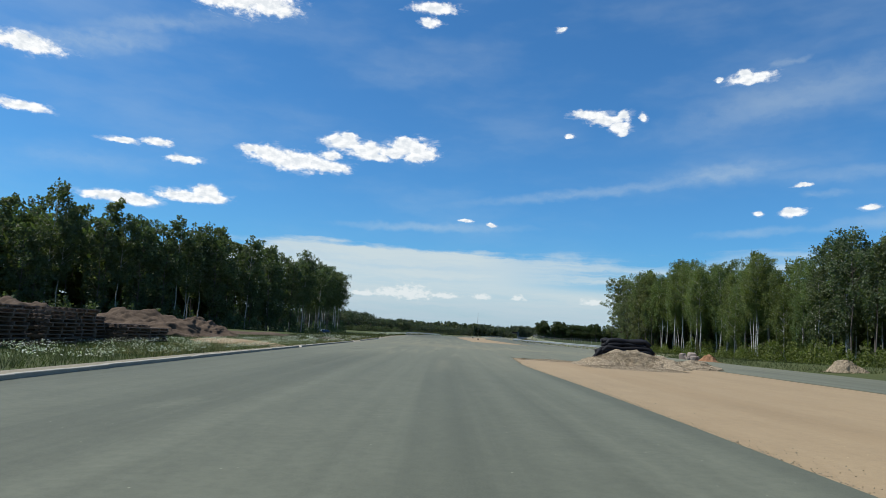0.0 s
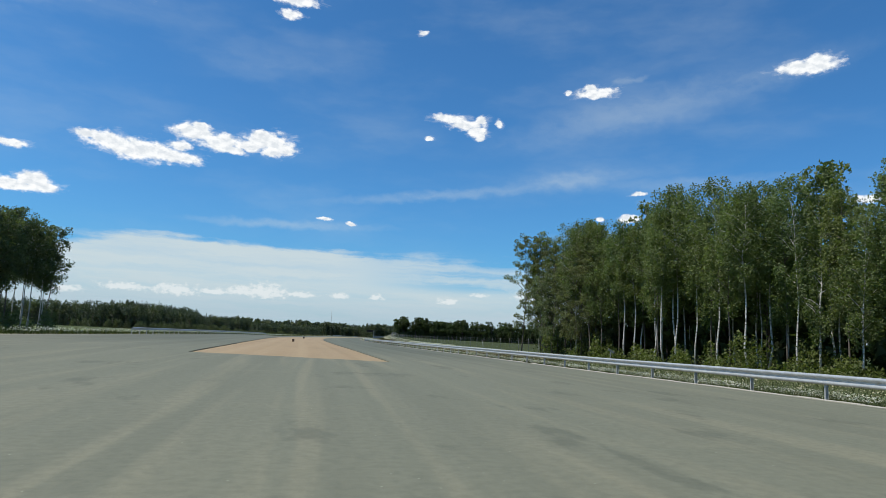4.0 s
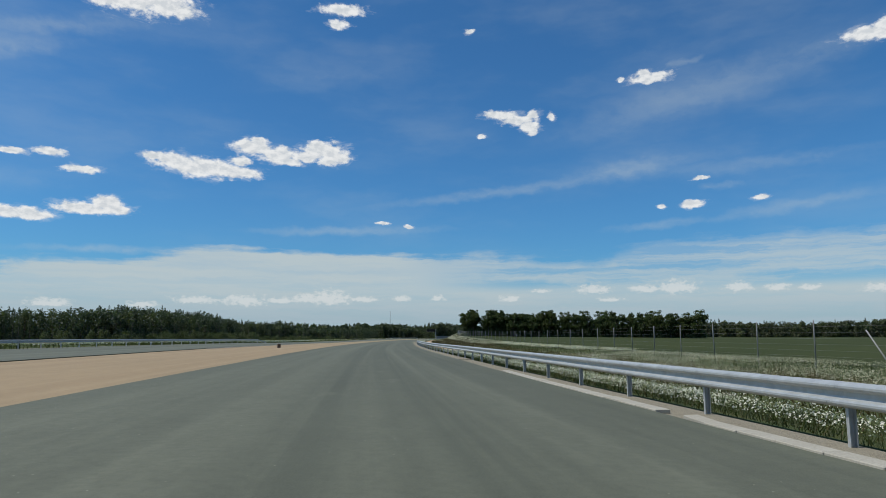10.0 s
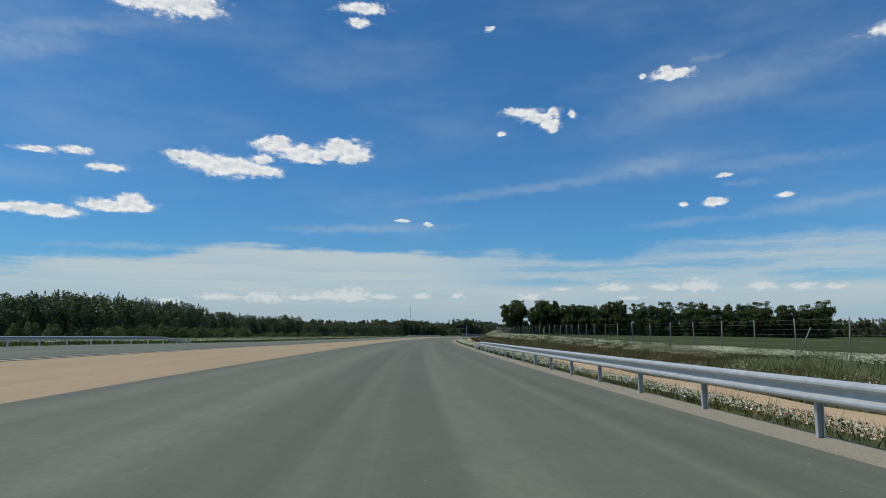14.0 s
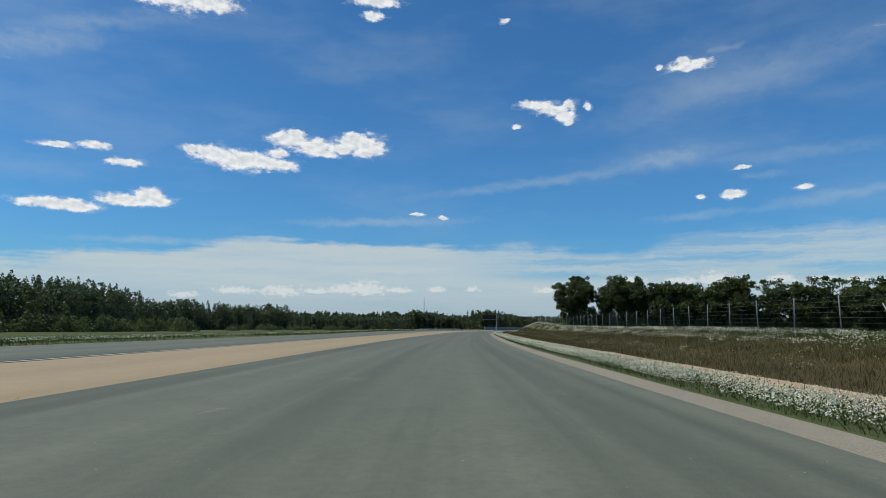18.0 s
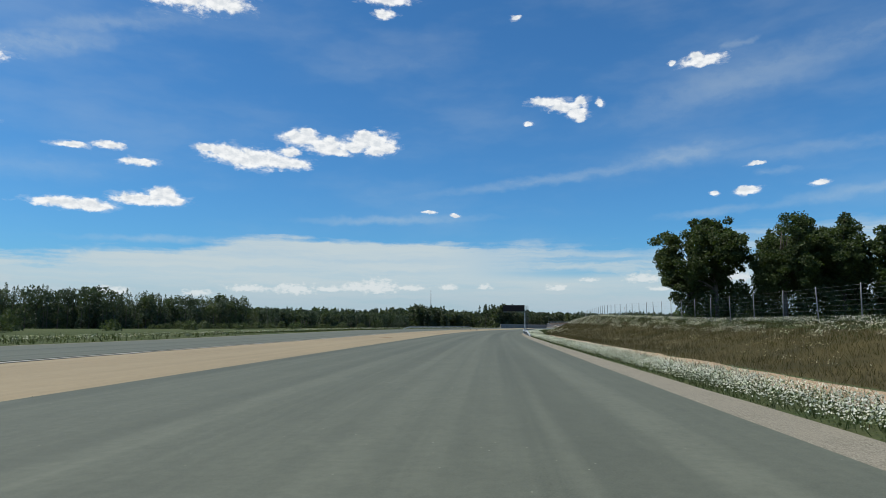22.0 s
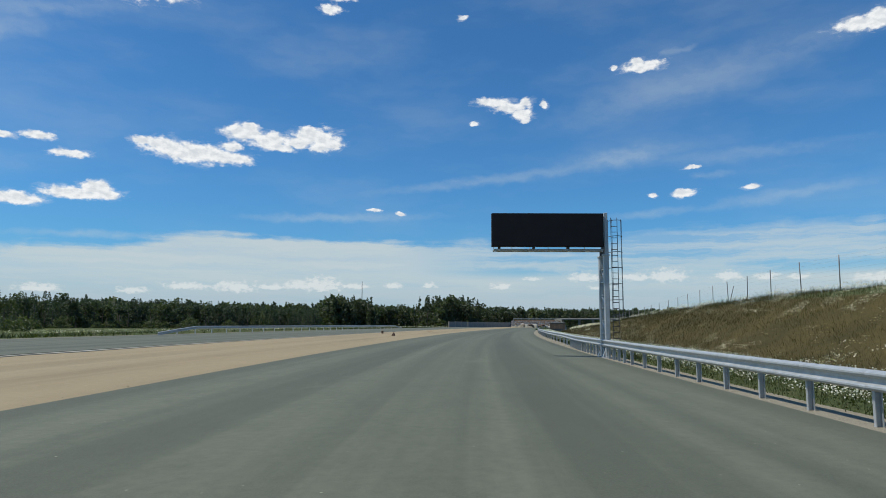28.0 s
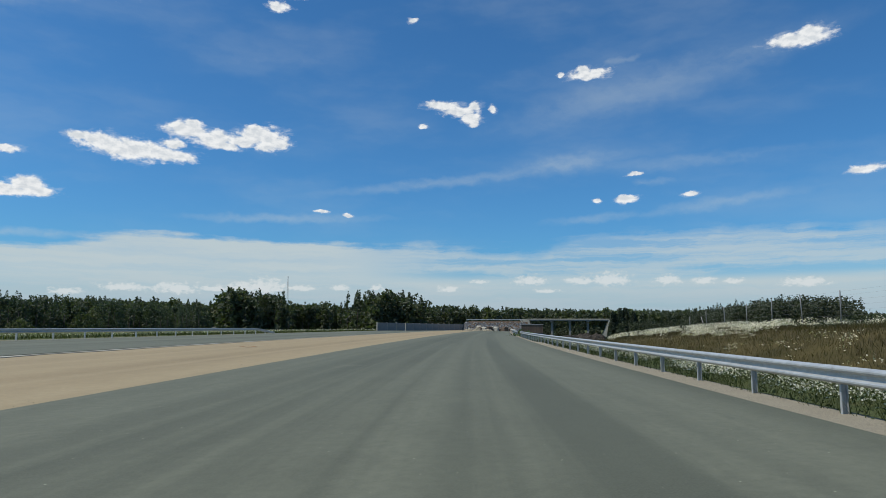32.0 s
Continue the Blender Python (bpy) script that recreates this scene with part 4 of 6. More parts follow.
# ---- trees ----
def tree_parts(seed, height, radius, base, bark, leaf, n_leaf, leaf_size, lean=0.3, trunk_r=0.14, limbs=16, clumps=46, squash=1.0, droop=0.0, top=0.35, tuft=0.42):
    """Meshes of a trunk with limbs and of a crown of many small leaves."""
    rng = np.random.default_rng(seed)
    n = 9
    bend = rng.normal(scale=lean, size=(n, 2)).cumsum(0) * 0.35
    bend -= bend[0]
    pts = [(bend[i, 0], bend[i, 1], height * 0.97 * i / (n - 1) - (0.3 if i == 0 else 0)) for i in range(n)]
    radii = [trunk_r * (1.25 if i == 0 else 1.0) * (1 - 0.93 * i / (n - 1)) + 0.012 for i in range(n)]
    chunks = [tube_data(pts, radii, 7)]

    def on_trunk(z):
        k = min(n - 1.001, max(0.0, z / (height * 0.97) * (n - 1)))
        i = int(k)
        a, b = Vector(pts[i]), Vector(pts[i + 1])
        return a + (b - a) * (k - i)

    tips = []
    for k in range(limbs):
        f = base + (0.95 - base) * (k + rng.uniform(0, 0.8)) / limbs
        z = height * f
        a = rng.uniform(0, 2 * math.pi)
        prof = math.sin(math.pi * min(1.0, max(0.05, (f - base) / (1 - base))) ** (0.55 + top)) ** 0.7
        r = radius * (0.35 + 0.75 * prof) * rng.uniform(0.6, 1.1)
        p0 = on_trunk(z * 0.97)
        p2 = p0 + Vector((math.cos(a) * r, math.sin(a) * r, r * rng.uniform(0.35, 0.9) * squash))
        p1 = p0.lerp(p2, 0.5) + Vector((0, 0, 0.12 * r))
        rr = trunk_r * (1 - f) * 0.55 + 0.018
        chunks.append(tube_data([p0, p1, p2], [rr, rr * 0.6, 0.008], 4, False))
        tips += [(p2, r), (p1, r * 0.8)]
    trunk = mesh_from("trunk", *join_data(chunks), bark, True)
    cs = []
    for k in range(clumps):
        if k < len(tips):
            c = np.array(tips[k][0])
        else:
            f = base + (1.0 - base) * rng.uniform(0.02, 1.0)
            prof = math.sin(math.pi * min(1.0, max(0.04, (f - base) / (1 - base))) ** (0.55 + top)) ** 0.7
            a, rr = rng.uniform(0, 2 * math.pi), radius * (0.25 + 0.8 * prof) * math.sqrt(rng.uniform(0.05, 1.0))
            p = on_trunk(height * f)
            c = np.array([p.x + math.cos(a) * rr, p.y + math.sin(a) * rr, height * f])
        cs.append(c)
    cs = np.array(cs)
    pick = rng.integers(0, len(cs), n_leaf)
    spread = rng.uniform(0.45, 1.0, len(cs)) * radius * tuft
    off = rng.normal(size=(n_leaf, 3))
    ln = np.linalg.norm(off, axis=1)[:, None]
    off = off / ln * rng.uniform(0.25, 1.0, (n_leaf, 1)) ** 0.5 * spread[pick][:, None]
    off[:, 2] *= 0.7
    pos = cs[pick] + off
    pos[:, 2] -= droop * np.minimum(2.5, rng.exponential(1.0, n_leaf))
    pos[:, 2] = np.maximum(pos[:, 2], height * base * 0.5 + rng.uniform(0, 1, n_leaf))
    crown = cards_mesh("crown", pos, rng.uniform(0.6, 1.4, n_leaf) * leaf_size, leaf, rng, 0.0, 0.75, 3)
    return trunk, crown


def tree(name, meshes, m, label, category, group):
    t = thing(name, m, label, category, group)
    part("trunk", meshes[0], t)
    part("crown", meshes[1], t)
    return t


BIRCHES = [tree_parts(10 + k, h, r, b, BARK if k in (0, 3) else BIRCH_BARK, LEAF_BIRCH, 7600, 0.21, 0.35, 0.095, 26, 130, 1.3, 0.55, 0.35, 0.31)
           for k, (h, r, b) in enumerate([(19.0, 2.7, 0.34), (17.0, 2.4, 0.22), (20.0, 2.9, 0.44), (15.0, 2.3, 0.16), (18.0, 2.3, 0.48)])]
# the wood's first stretch takes the shaded leaf copy, so it stands darker
PLAIN_BIRCHES = [tree_parts(15 + k, h, r, b, BARK if k % 2 == 0 else BIRCH_BARK, LEAF_SHADED, 3600, 0.30, 0.35, 0.10, 20, 90, 1.3, 0.5, 0.35, 0.33)
                 for k, (h, r, b) in enumerate([(19.0, 2.7, 0.34), (17.0, 2.4, 0.24), (18.5, 2.6, 0.44)])]
INNER_BIRCHES = [tree_parts(20 + k, h, r, b, BARK if k % 2 else BIRCH_BARK, LEAF_BIRCH, 2100, 0.36, 0.35, 0.09, 10, 60, 1.3, 0.35)
                 for k, (h, r, b) in enumerate([(19.0, 2.6, 0.36), (17.5, 2.5, 0.30), (20.0, 2.7, 0.44)])]
ASPENS = [tree_parts(30 + k, h, r, b, BARK, LEAF_ASPEN, 9000, 0.15, 0.5, 0.085, 26, 96, 1.2, 0.0, 0.35, 0.28)
          for k, (h, r, b) in enumerate([(17.0, 2.4, 0.20), (15.5, 2.3, 0.24), (13.0, 2.5, 0.13)])]
DARKS = [tree_parts(50 + k, h, r, b, BIRCH_BARK if k % 2 else BARK, LEAF_SHADED, 2600, 0.37, 0.3, 0.095, 18, 92, 1.2, 0.4, 0.35, 0.34)
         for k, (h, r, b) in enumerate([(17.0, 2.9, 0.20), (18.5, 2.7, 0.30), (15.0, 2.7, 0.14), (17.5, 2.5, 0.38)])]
OPEN_DARKS = [tree_parts(56 + k, h, r, b, BIRCH_BARK if k % 2 else BARK, LEAF_SHADED, 4200, 0.27, 0.3, 0.095, 18, 92, 1.2, 0.4, 0.35, 0.32)
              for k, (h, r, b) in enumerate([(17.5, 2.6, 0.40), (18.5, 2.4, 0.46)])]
INNER_DARKS = [tree_parts(60 + k, h, r, b, BARK, LEAF_SHADED, 1700, 0.46, 0.3, 0.11, 10, 46, 1.2, 0.3)
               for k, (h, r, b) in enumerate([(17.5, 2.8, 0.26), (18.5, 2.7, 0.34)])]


def oak_parts(seed, height, radius, low, n=23000, leaf=0.26):
    """A broad old tree: forked trunk, spreading limbs and a dense domed crown."""
    rng = np.random.default_rng(seed)
    mid, rise = height * (low + 1.0) / 2, height * (1.0 - low) / 2
    lobes, clumps = [], []
    for k in range(22):               # boughs, each with a rounded head of leaves of its own
        v = rng.normal(size=3)
        v /= np.linalg.norm(v)
        q = rng.uniform(0.35, 0.76)
        lobes.append((v[0] * q * radius, v[1] * q * radius, mid + v[2] * q * rise * (1.0 if v[2] > 0 else 0.85), rng.uniform(0.26, 0.40)))
    while len(clumps) < 190:
        x, y, z, w = lobes[rng.integers(0, len(lobes))]
        v = rng.normal(size=3)
        v *= rng.uniform(0.55, 1.0) / np.linalg.norm(v)
        clumps.append((x + v[0] * w * radius, y + v[1] * w * radius, min(z + v[2] * w * rise * 0.9, height * 0.97)))
    cs = np.array(clumps)
    fork = height * rng.uniform(0.30, 0.38)
    tr = 0.27
    chunks = [tube_data([(0, 0, -0.3), (0.05, 0, 0.5), (0.1, 0.05, fork), (0.3, -0.2, height * 0.55), (0.1, 0.1, height * 0.74)], [tr * 1.4, tr, tr * 0.8, tr * 0.45, 0.03], 8)]
    for k in range(34):
        c = Vector(cs[k])
        z0 = min(c.z * 0.8, fork * rng.uniform(0.85, 1.7))
        p0 = Vector((0.1, 0.0, z0))
        p1 = p0.lerp(c, 0.5) + Vector((0, 0, 0.25))
        rr = 0.15 if k < 9 else 0.06
        chunks.append(tube_data([p0, p1, c], [rr, rr * 0.65, 0.015], 5, False))
    pick = rng.integers(0, len(cs), n)
    off = rng.normal(size=(n, 3))
    off /= np.linalg.norm(off, axis=1)[:, None]
    off *= rng.uniform(0.15, 1.0, (n, 1)) ** 0.6 * (rng.uniform(0.6, 1.2, len(cs)) * radius * 0.185)[pick][:, None]
    off[:, 2] *= 0.75
    pos = cs[pick] + off
    return (mesh_from("trunk", *join_data(chunks), BARK, True), cards_mesh("crown", pos, rng.uniform(0.6, 1.4, n) * leaf, LEAF_OAK, rng, 0.0, 0.8, 3))


OAKS = [oak_parts(70 + k, h, r, b) for k, (h, r, b) in enumerate([(14.2, 4.8, 0.05), (14.8, 5.0, 0.10), (13.6, 4.7, 0.07)])]
ROW_OAKS = [oak_parts(75 + k, h, r, b, 8500, 0.48) for k, (h, r, b) in enumerate([(14.0, 6.0, 0.03), (14.8, 6.2, 0.05), (13.6, 5.9, 0.02)])]


def plant(rng, kinds, x, y, z, name, label, category, group, smin=0.85, smax=1.12):
    s = rng.uniform(smin, smax)
    m = Matrix.Translation((x, y, z)) @ Matrix.Rotation(rng.uniform(0, 6.28), 4, "Z") @ Matrix.Diagonal((s, s, s * rng.uniform(0.95, 1.06), 1))
    return tree(name, kinds[rng.integers(0, len(kinds))], m, label, category, group)


def land(x, y):
    cx, s = centre(y)
    return level((x - cx) / math.sqrt(1 + s * s), y) - 0.05


def size_of(y):
    """Range of the birches' scale along the wood's edge."""
    return (0.84, 1.06) if y < 100 else (0.76, 0.93) if y < 135 else (0.9, 1.1)


TALL_BIRCHES = [BIRCHES[k] for k in (0, 2, 4)]


def right_wood():
    rng = np.random.default_rng(5)
    front = ([-20, 20, 112, 150, 165, 176, 187], [56, 56.5, 56.5, 55.5, 53.0, 49.5, 48.0])
    y = 4.0
    while y < 171:
        x = float(np.interp(y, *front)) + rng.uniform(-1.2, 1.5)
        plant(rng, TALL_BIRCHES if y > 128 else BIRCHES if y > 98 else PLAIN_BIRCHES, x, y, land(x, y), "birch_tree", "tall slender birch with white trunk at the wood's edge", "tree", "trees of the birch wood", *size_of(y))
        y += rng.uniform(1.9, 3.0)
    for gap, n in ((3.8, 46), (8.0, 26)):
        for k in range(n):
            y = 2 + 178 * (k + rng.uniform(0, 1)) / n
            x = float(np.interp(y, *front)) + gap + rng.uniform(-1.8, 1.8)
            plant(rng, INNER_BIRCHES, x, y, land(x, y), "birch_tree", "birch standing inside the dense roadside wood", "tree", "trees of the birch wood", *size_of(y))
    for x, y in ((54.0, 170.6), (55.2, 171.2), (57.4, 156.0), (54.3, 149.5), (53.8, 134.0), (54.6, 112.0)):
        m = Matrix.Translation((x, y, land(x, y))) @ Matrix.Rotation(rng.uniform(0, 6.28), 4, "Z")
        tree("birch_tree", BIRCHES[2 if y > 150 else 4], m, "mature birch with bright white trunk before the dark wood", "tree", "trees of the birch wood")
    for k in range(18):
        y = 164 + 18.5 * (k + rng.uniform(0, 1)) / 18
        x = float(np.interp(y, *front)) - 0.3 + rng.uniform(-0.4, 6.0)
        plant(rng, ASPENS, x, y, land(x, y), "aspen_tree", "grey-green aspen with thin dark trunk at the end of the wood", "tree", "aspens at the wood's end", 0.98, 1.2)


def left_wood():
    rng = np.random.default_rng(6)
    for gap, n in ((0.0, 70), (4.5, 44)):
        for k in range(n):
            y = 40 + 168 * (k + rng.uniform(0, 1)) / n
            x = float(np.interp(y, *LEFT_FRONT)) - gap + rng.uniform(-1.6, 1.6)
            plant(rng, OPEN_DARKS if y > 150 else INNER_DARKS if gap else DARKS, x, y, land(x, y), "birch_tree", "birch with shade-darkened leaves in the wood beyond the earth mounds", "tree", "trees of the dark wood", *((0.62, 0.80) if y < 66 else (0.76, 0.95) if y < 92 else (0.86, 1.08)))


LEFT_FRONT = ([20, 50, 85, 105, 130, 165, 208], [-88, -78, -61, -47, -37, -30.5, -31])


def oak_row():
    rng = np.random.default_rng(7)
    spots = [(82.5, 520.5), (85.8, 518.0)] + [(92.6 + 5.8 * k, 515.6 - 2.7 * k) for k in range(17)] + [(96.5, 518.5), (101.5, 517), (107.5, 514.5), (113.5, 512), (119, 510), (124, 509), (147, 498), (168, 488)]
    for x, y in spots:
        plant(rng, OAKS if x < 101 else ROW_OAKS, x + rng.uniform(-0.6, 0.6), y + rng.uniform(-1, 1), land(x, y), "oak_tree", "broad dark green oak in a row behind the fence", "tree", "row of oaks", *((1.03, 1.08) if x < 86 else (0.98, 1.08) if x < 101 else (0.89, 0.98)))


def far_wood(name, label, spots, leaf, seed, n_card=150, size=1.1, mixed=True):
    """A distant wood as one body of trees, each with a trunk and an uneven crown."""
    rng = np.random.default_rng(seed)
    cen, siz, trunks = [], [], []
    for x, y, h, spire in spots:
        z0 = land(x, y) - 0.3
        if spire:                     # conifer: tiers of boughs that narrow to a tip
            u = rng.uniform(0.0, 1.0, n_card) ** 1.25
            tier = 0.72 + 0.28 * np.abs(np.sin(u * math.pi * (4 + h * 0.25) + x))
            a = rng.uniform(0, 2 * np.pi, n_card)
            q = np.sqrt(rng.uniform(0.25, 1.0, n_card)) * ((1 - u) ** 0.75 * h * 0.20 * tier + 0.10) * (1 + 0.3 * np.sin(a * 2 + x))
            zz = h * (0.02 + 0.98 * u) - 0.25 * q
            cen.append(np.stack([x + np.cos(a) * q, y + np.sin(a) * q, z0 + zz], 1))
            siz.append(rng.uniform(0.6, 1.4, n_card) * size * (0.6 + h / 26) * (1.05 - 0.55 * u))
        else:                         # broad crown: rounded lumps over a skirt of low branches
            lumps = rng.uniform(-1, 1, (9, 3)) * np.array([h * 0.17, h * 0.17, h * 0.26]) + np.array([0, 0, h * 0.60])
            lumps[0] = (rng.uniform(-0.5, 0.5), rng.uniform(-0.5, 0.5), h * 0.84)
            lumps[7:, 2] = h * rng.uniform(0.1, 0.3, 2)
            pick = rng.integers(0, 9, n_card)
            v = rng.normal(size=(n_card, 3))
            v /= np.linalg.norm(v, axis=1)[:, None]
            v *= (h * rng.uniform(0.10, 0.16, 9))[pick][:, None] * rng.uniform(0.5, 1.0, (n_card, 1))
            c = lumps[pick] + v + np.array([x, y, z0])
            c[:, 2] = np.maximum(c[:, 2], z0 + 0.2)
            cen.append(c)
            siz.append(rng.uniform(0.6, 1.4, n_card) * size * (0.6 + h / 26))
        trunks.append(tube_data([(x, y, z0), (x, y, z0 + h * 0.6)], [0.16, 0.08], 4, False))
    w = thing(name, Matrix.Identity(4), label, "woodland", kind="stuff")
    pale = [k for k, s in enumerate(spots) if not s[3] and int(s[0] * 7.3) % 3 == 0] if mixed else []
    deep = [k for k in range(len(spots)) if k not in set(pale)]
    for ids, m in ((deep, leaf), (pale, FAR_LEAVES)):
        if ids:
            part("crowns", cards_mesh("crowns", np.concatenate([cen[k] for k in ids]), np.concatenate([siz[k] for k in ids]), m, rng, 0.2, 0.9, 3), w)["kind"] = "stuff"
    part("trunks", mesh_from("trunks", *join_data(trunks), BARK), w)["kind"] = "stuff"


def belt(seed, line, rows, gap, step, h0, h1, spire):
    """Spots for trees along a line of (x, y), several rows deep to the line's left."""
    rng = np.random.default_rng(seed)
    out = []
    for (xa, ya), (xb, yb) in zip(line, line[1:]):
        ln = math.hypot(xb - xa, yb - ya)
        nx, ny = -(yb - ya) / ln, (xb - xa) / ln
        for r in range(rows):
            for k in range(int(ln / step) + 1):
                t = (k + rng.uniform(0, 1)) * step / ln
                o = r * gap + rng.uniform(-0.4, 0.4) * gap
                x, y = xa + (xb - xa) * t + nx * o, ya + (yb - ya) * t + ny * o
                h = rng.uniform(h0, h1) * (0.92 + 0.16 * noise.noise(Vector((x * 0.02, y * 0.02, 1.0)))) * (1.0 if r else 0.92)
                out.append((x, y, h, rng.uniform() < spire))
    return out


right_wood()
left_wood()
oak_row()
_right_in = belt(8, [(69, 0), (69, 110), (63, 181)][::-1], 4, 5, 3.6, 16, 20, 0.0)
far_wood("birch_wood_interior", "dense dim inside of the birch wood behind its edge", [(x, y, h, s) for x, y, h, s in _right_in], SHADE_LEAVES, 27, 300, 0.95, False)
_left_in = belt(9, [(-95, 36), (-71, 84), (-57, 108), (-46, 134), (-40, 170), (-40, 208)], 4, 5, 3.6, 16, 20, 0.0)
far_wood("dark_wood_interior", "dense dim inside of the dark wood behind its edge", [q for q in _left_in if q[1] < 148], SHADE_LEAVES, 28, 300, 0.95, False)
far_wood("far_wood", "dark mixed wood of pines and birches across the meadow", belt(1, [(-300, 440), (-160, 462), (-74, 478), (-52, 522), (-55, 586)], 5, 4.6, 3.1, 14.8, 18.0, 0.6), NEEDLES, 21, 380, 0.62)
far_wood("young_wood", "young birch and pine growth behind the opposite carriageway", belt(2, [(-180, 640), (-66, 684), (-27, 748)], 4, 4.4, 3.0, 14.0, 18.0, 0.6) + belt(12, [(-24, 756), (30, 842), (48, 930)], 4, 4.5, 3.0, 9.0, 12.0, 0.6), NEEDLES, 22, 500, 0.53)
far_wood("forest_ridge", "dark pine forest closing the view ahead", belt(3, [(-320, 860), (-60, 930), (60, 965), (170, 1010), (330, 1050), (620, 1040)], 5, 6, 4.0, 13.0, 16.0, 0.5) + belt(13, [(52, 938), (78, 946)], 6, 4, 2.8, 17, 21, 0.7) + belt(14, [(114, 948), (141, 960)], 6, 4, 2.8, 17, 20, 0.8), NEEDLES, 23, 160, 1.3)
far_wood("hill_forest", "dark forest on the far skyline", belt(4, [(-700, 1010), (-200, 1250), (300, 1500), (900, 1400), (1300, 900)], 4, 11, 6.5, 24, 29, 0.5), NEEDLES, 24, 90, 2.7)
far_wood("field_wood", "dark belt of trees behind the green field", belt(5, [(232, 640), (420, 610), (700, 520)], 4, 6, 4.0, 12, 16, 0.3), NEEDLES, 25, 240, 1.1)
far_wood("hollow_wood", "dark conifers in the hollow behind the bank", belt(6, [(180, 842), (196, 834)], 3, 4, 3.0, 8, 10, 0.0) + belt(16, [(213, 856), (188, 792)], 5, 4.2, 2.4, 12.5, 15.0, 0.5)
         + belt(17, [(188, 792), (177, 766)], 5, 4.2, 2.4, 12.0, 13.6, 0.3) + belt(18, [(177, 766), (172, 744)], 3, 4.2, 2.4, 7.0, 8.6, 0.3) + belt(19, [(207, 772), (240, 735)], 4, 4.6, 2.8, 8.8, 10.4, 0.3), DIM_SPRUCE, 26, 640, 0.40, False)


# ---- kerbs ----
def kerb_line(name, label, y0, y1, dfun, width, top, skip, seed):
    rng = np.random.default_rng(seed)
    k = tagged(new(name), label, "kerb", kind="structure")
    slab = box_mesh("kerb_stone", width, 0.985, 0.30, CONCRETE, 0.012, False)
    y = y0
    while y < y1:
        if not any(a < y < b for a, b in skip):
            m = placed(dfun(y) + rng.normal(0, 0.012), y, top - 0.15 + rng.normal(0, 0.006), rng.normal(0, 0.5))
            part("kerb_stone", slab, k, m)
        y += 1.0 / math.sqrt(1 + centre(y)[1] ** 2)
    for a, b in skip:
        m = placed(dfun(a) + 0.1, a + 0.3, top - 0.17, 14) @ Matrix.Rotation(0.12, 4, "X")
        part("kerb_stone", slab, k, m)


kerb_line("kerb", "pale concrete edge slabs between asphalt and verge", 88, 204, lambda y: (right_edge(y) if y > 110 else HALF) + 0.17, 0.32, 0.035, [(127, 129.2), (186.5, 188.2)], 1)
kerb_line("kerb_opposite", "pale raised concrete kerb along the meadow", 2, 92, lambda y: far_edge(y) - 0.06, 0.16, 0.10, [(42.5, 43.6), (69, 75)], 2)


# ---- grass, flowers and dry stalks of the verges ----
def scatter(rng, n, d0, d1, y0, y1, patch=0.0, scale=0.25, seed=0.0):
    """Random points on the land; with patch, they keep to uneven patches."""
    pts = []
    while len(pts) < n:
        d, y = rng.uniform(d0, d1), rng.uniform(y0, y1)
        tight = patch >= 0.6
        if patch and noise.noise(Vector((d * scale * (3.0 if tight else 1.6), y * scale * (2.2 if tight else 1.0), seed))) + rng.uniform(-0.5, 0.5) * (0.3 if tight else 1.0) < patch - 0.5:
            continue
        p = at(d, y, -0.08)
        pts.append((p.x, p.y, p.z))
    return np.array(pts)


def growth(name, label, sets, seed):
    """One mass of small plants: blades, flower heads and stems."""
    rng = np.random.default_rng(seed)
    w = thing(name, Matrix.Identity(4), label, "plants", kind="stuff")
    for kind, mat, n, area, h0, h1, size, patch in sets:
        base = scatter(rng, n, *area, patch, seed=seed * 3.0)
        if kind == "blade":
            hh = rng.uniform(h0, h1, n) * np.array([0.55 + 0.9 * min(1.0, max(0.0, 0.5 + 0.9 * noise.noise(Vector((q[0] * 0.45, q[1] * 0.45, 2.0 + seed))))) for q in base])
            me = blades_mesh("blades", base, hh, rng.uniform(0.1, 0.95, n) * hh, rng.uniform(0.6, 1.4, n) * size, mat, rng)
            part("blades", me, w)["kind"] = "stuff"
        elif kind == "leaf":
            base[:, 2] += 0.05 + rng.uniform(h0, h1, n)
            part("leaves", cards_mesh("leaves", base, rng.uniform(0.6, 1.4, n) * size, mat, rng, 0.2, 0.7, 3), w)["kind"] = "stuff"
        else:
            base[:, 2] += rng.uniform(h0, h1, n)
            me = cards_mesh("flower_heads", base, rng.uniform(0.7, 1.3, n) * size, mat, rng, 0.7, 1.0, 3)
            part("flower_heads", me, w)["kind"] = "stuff"


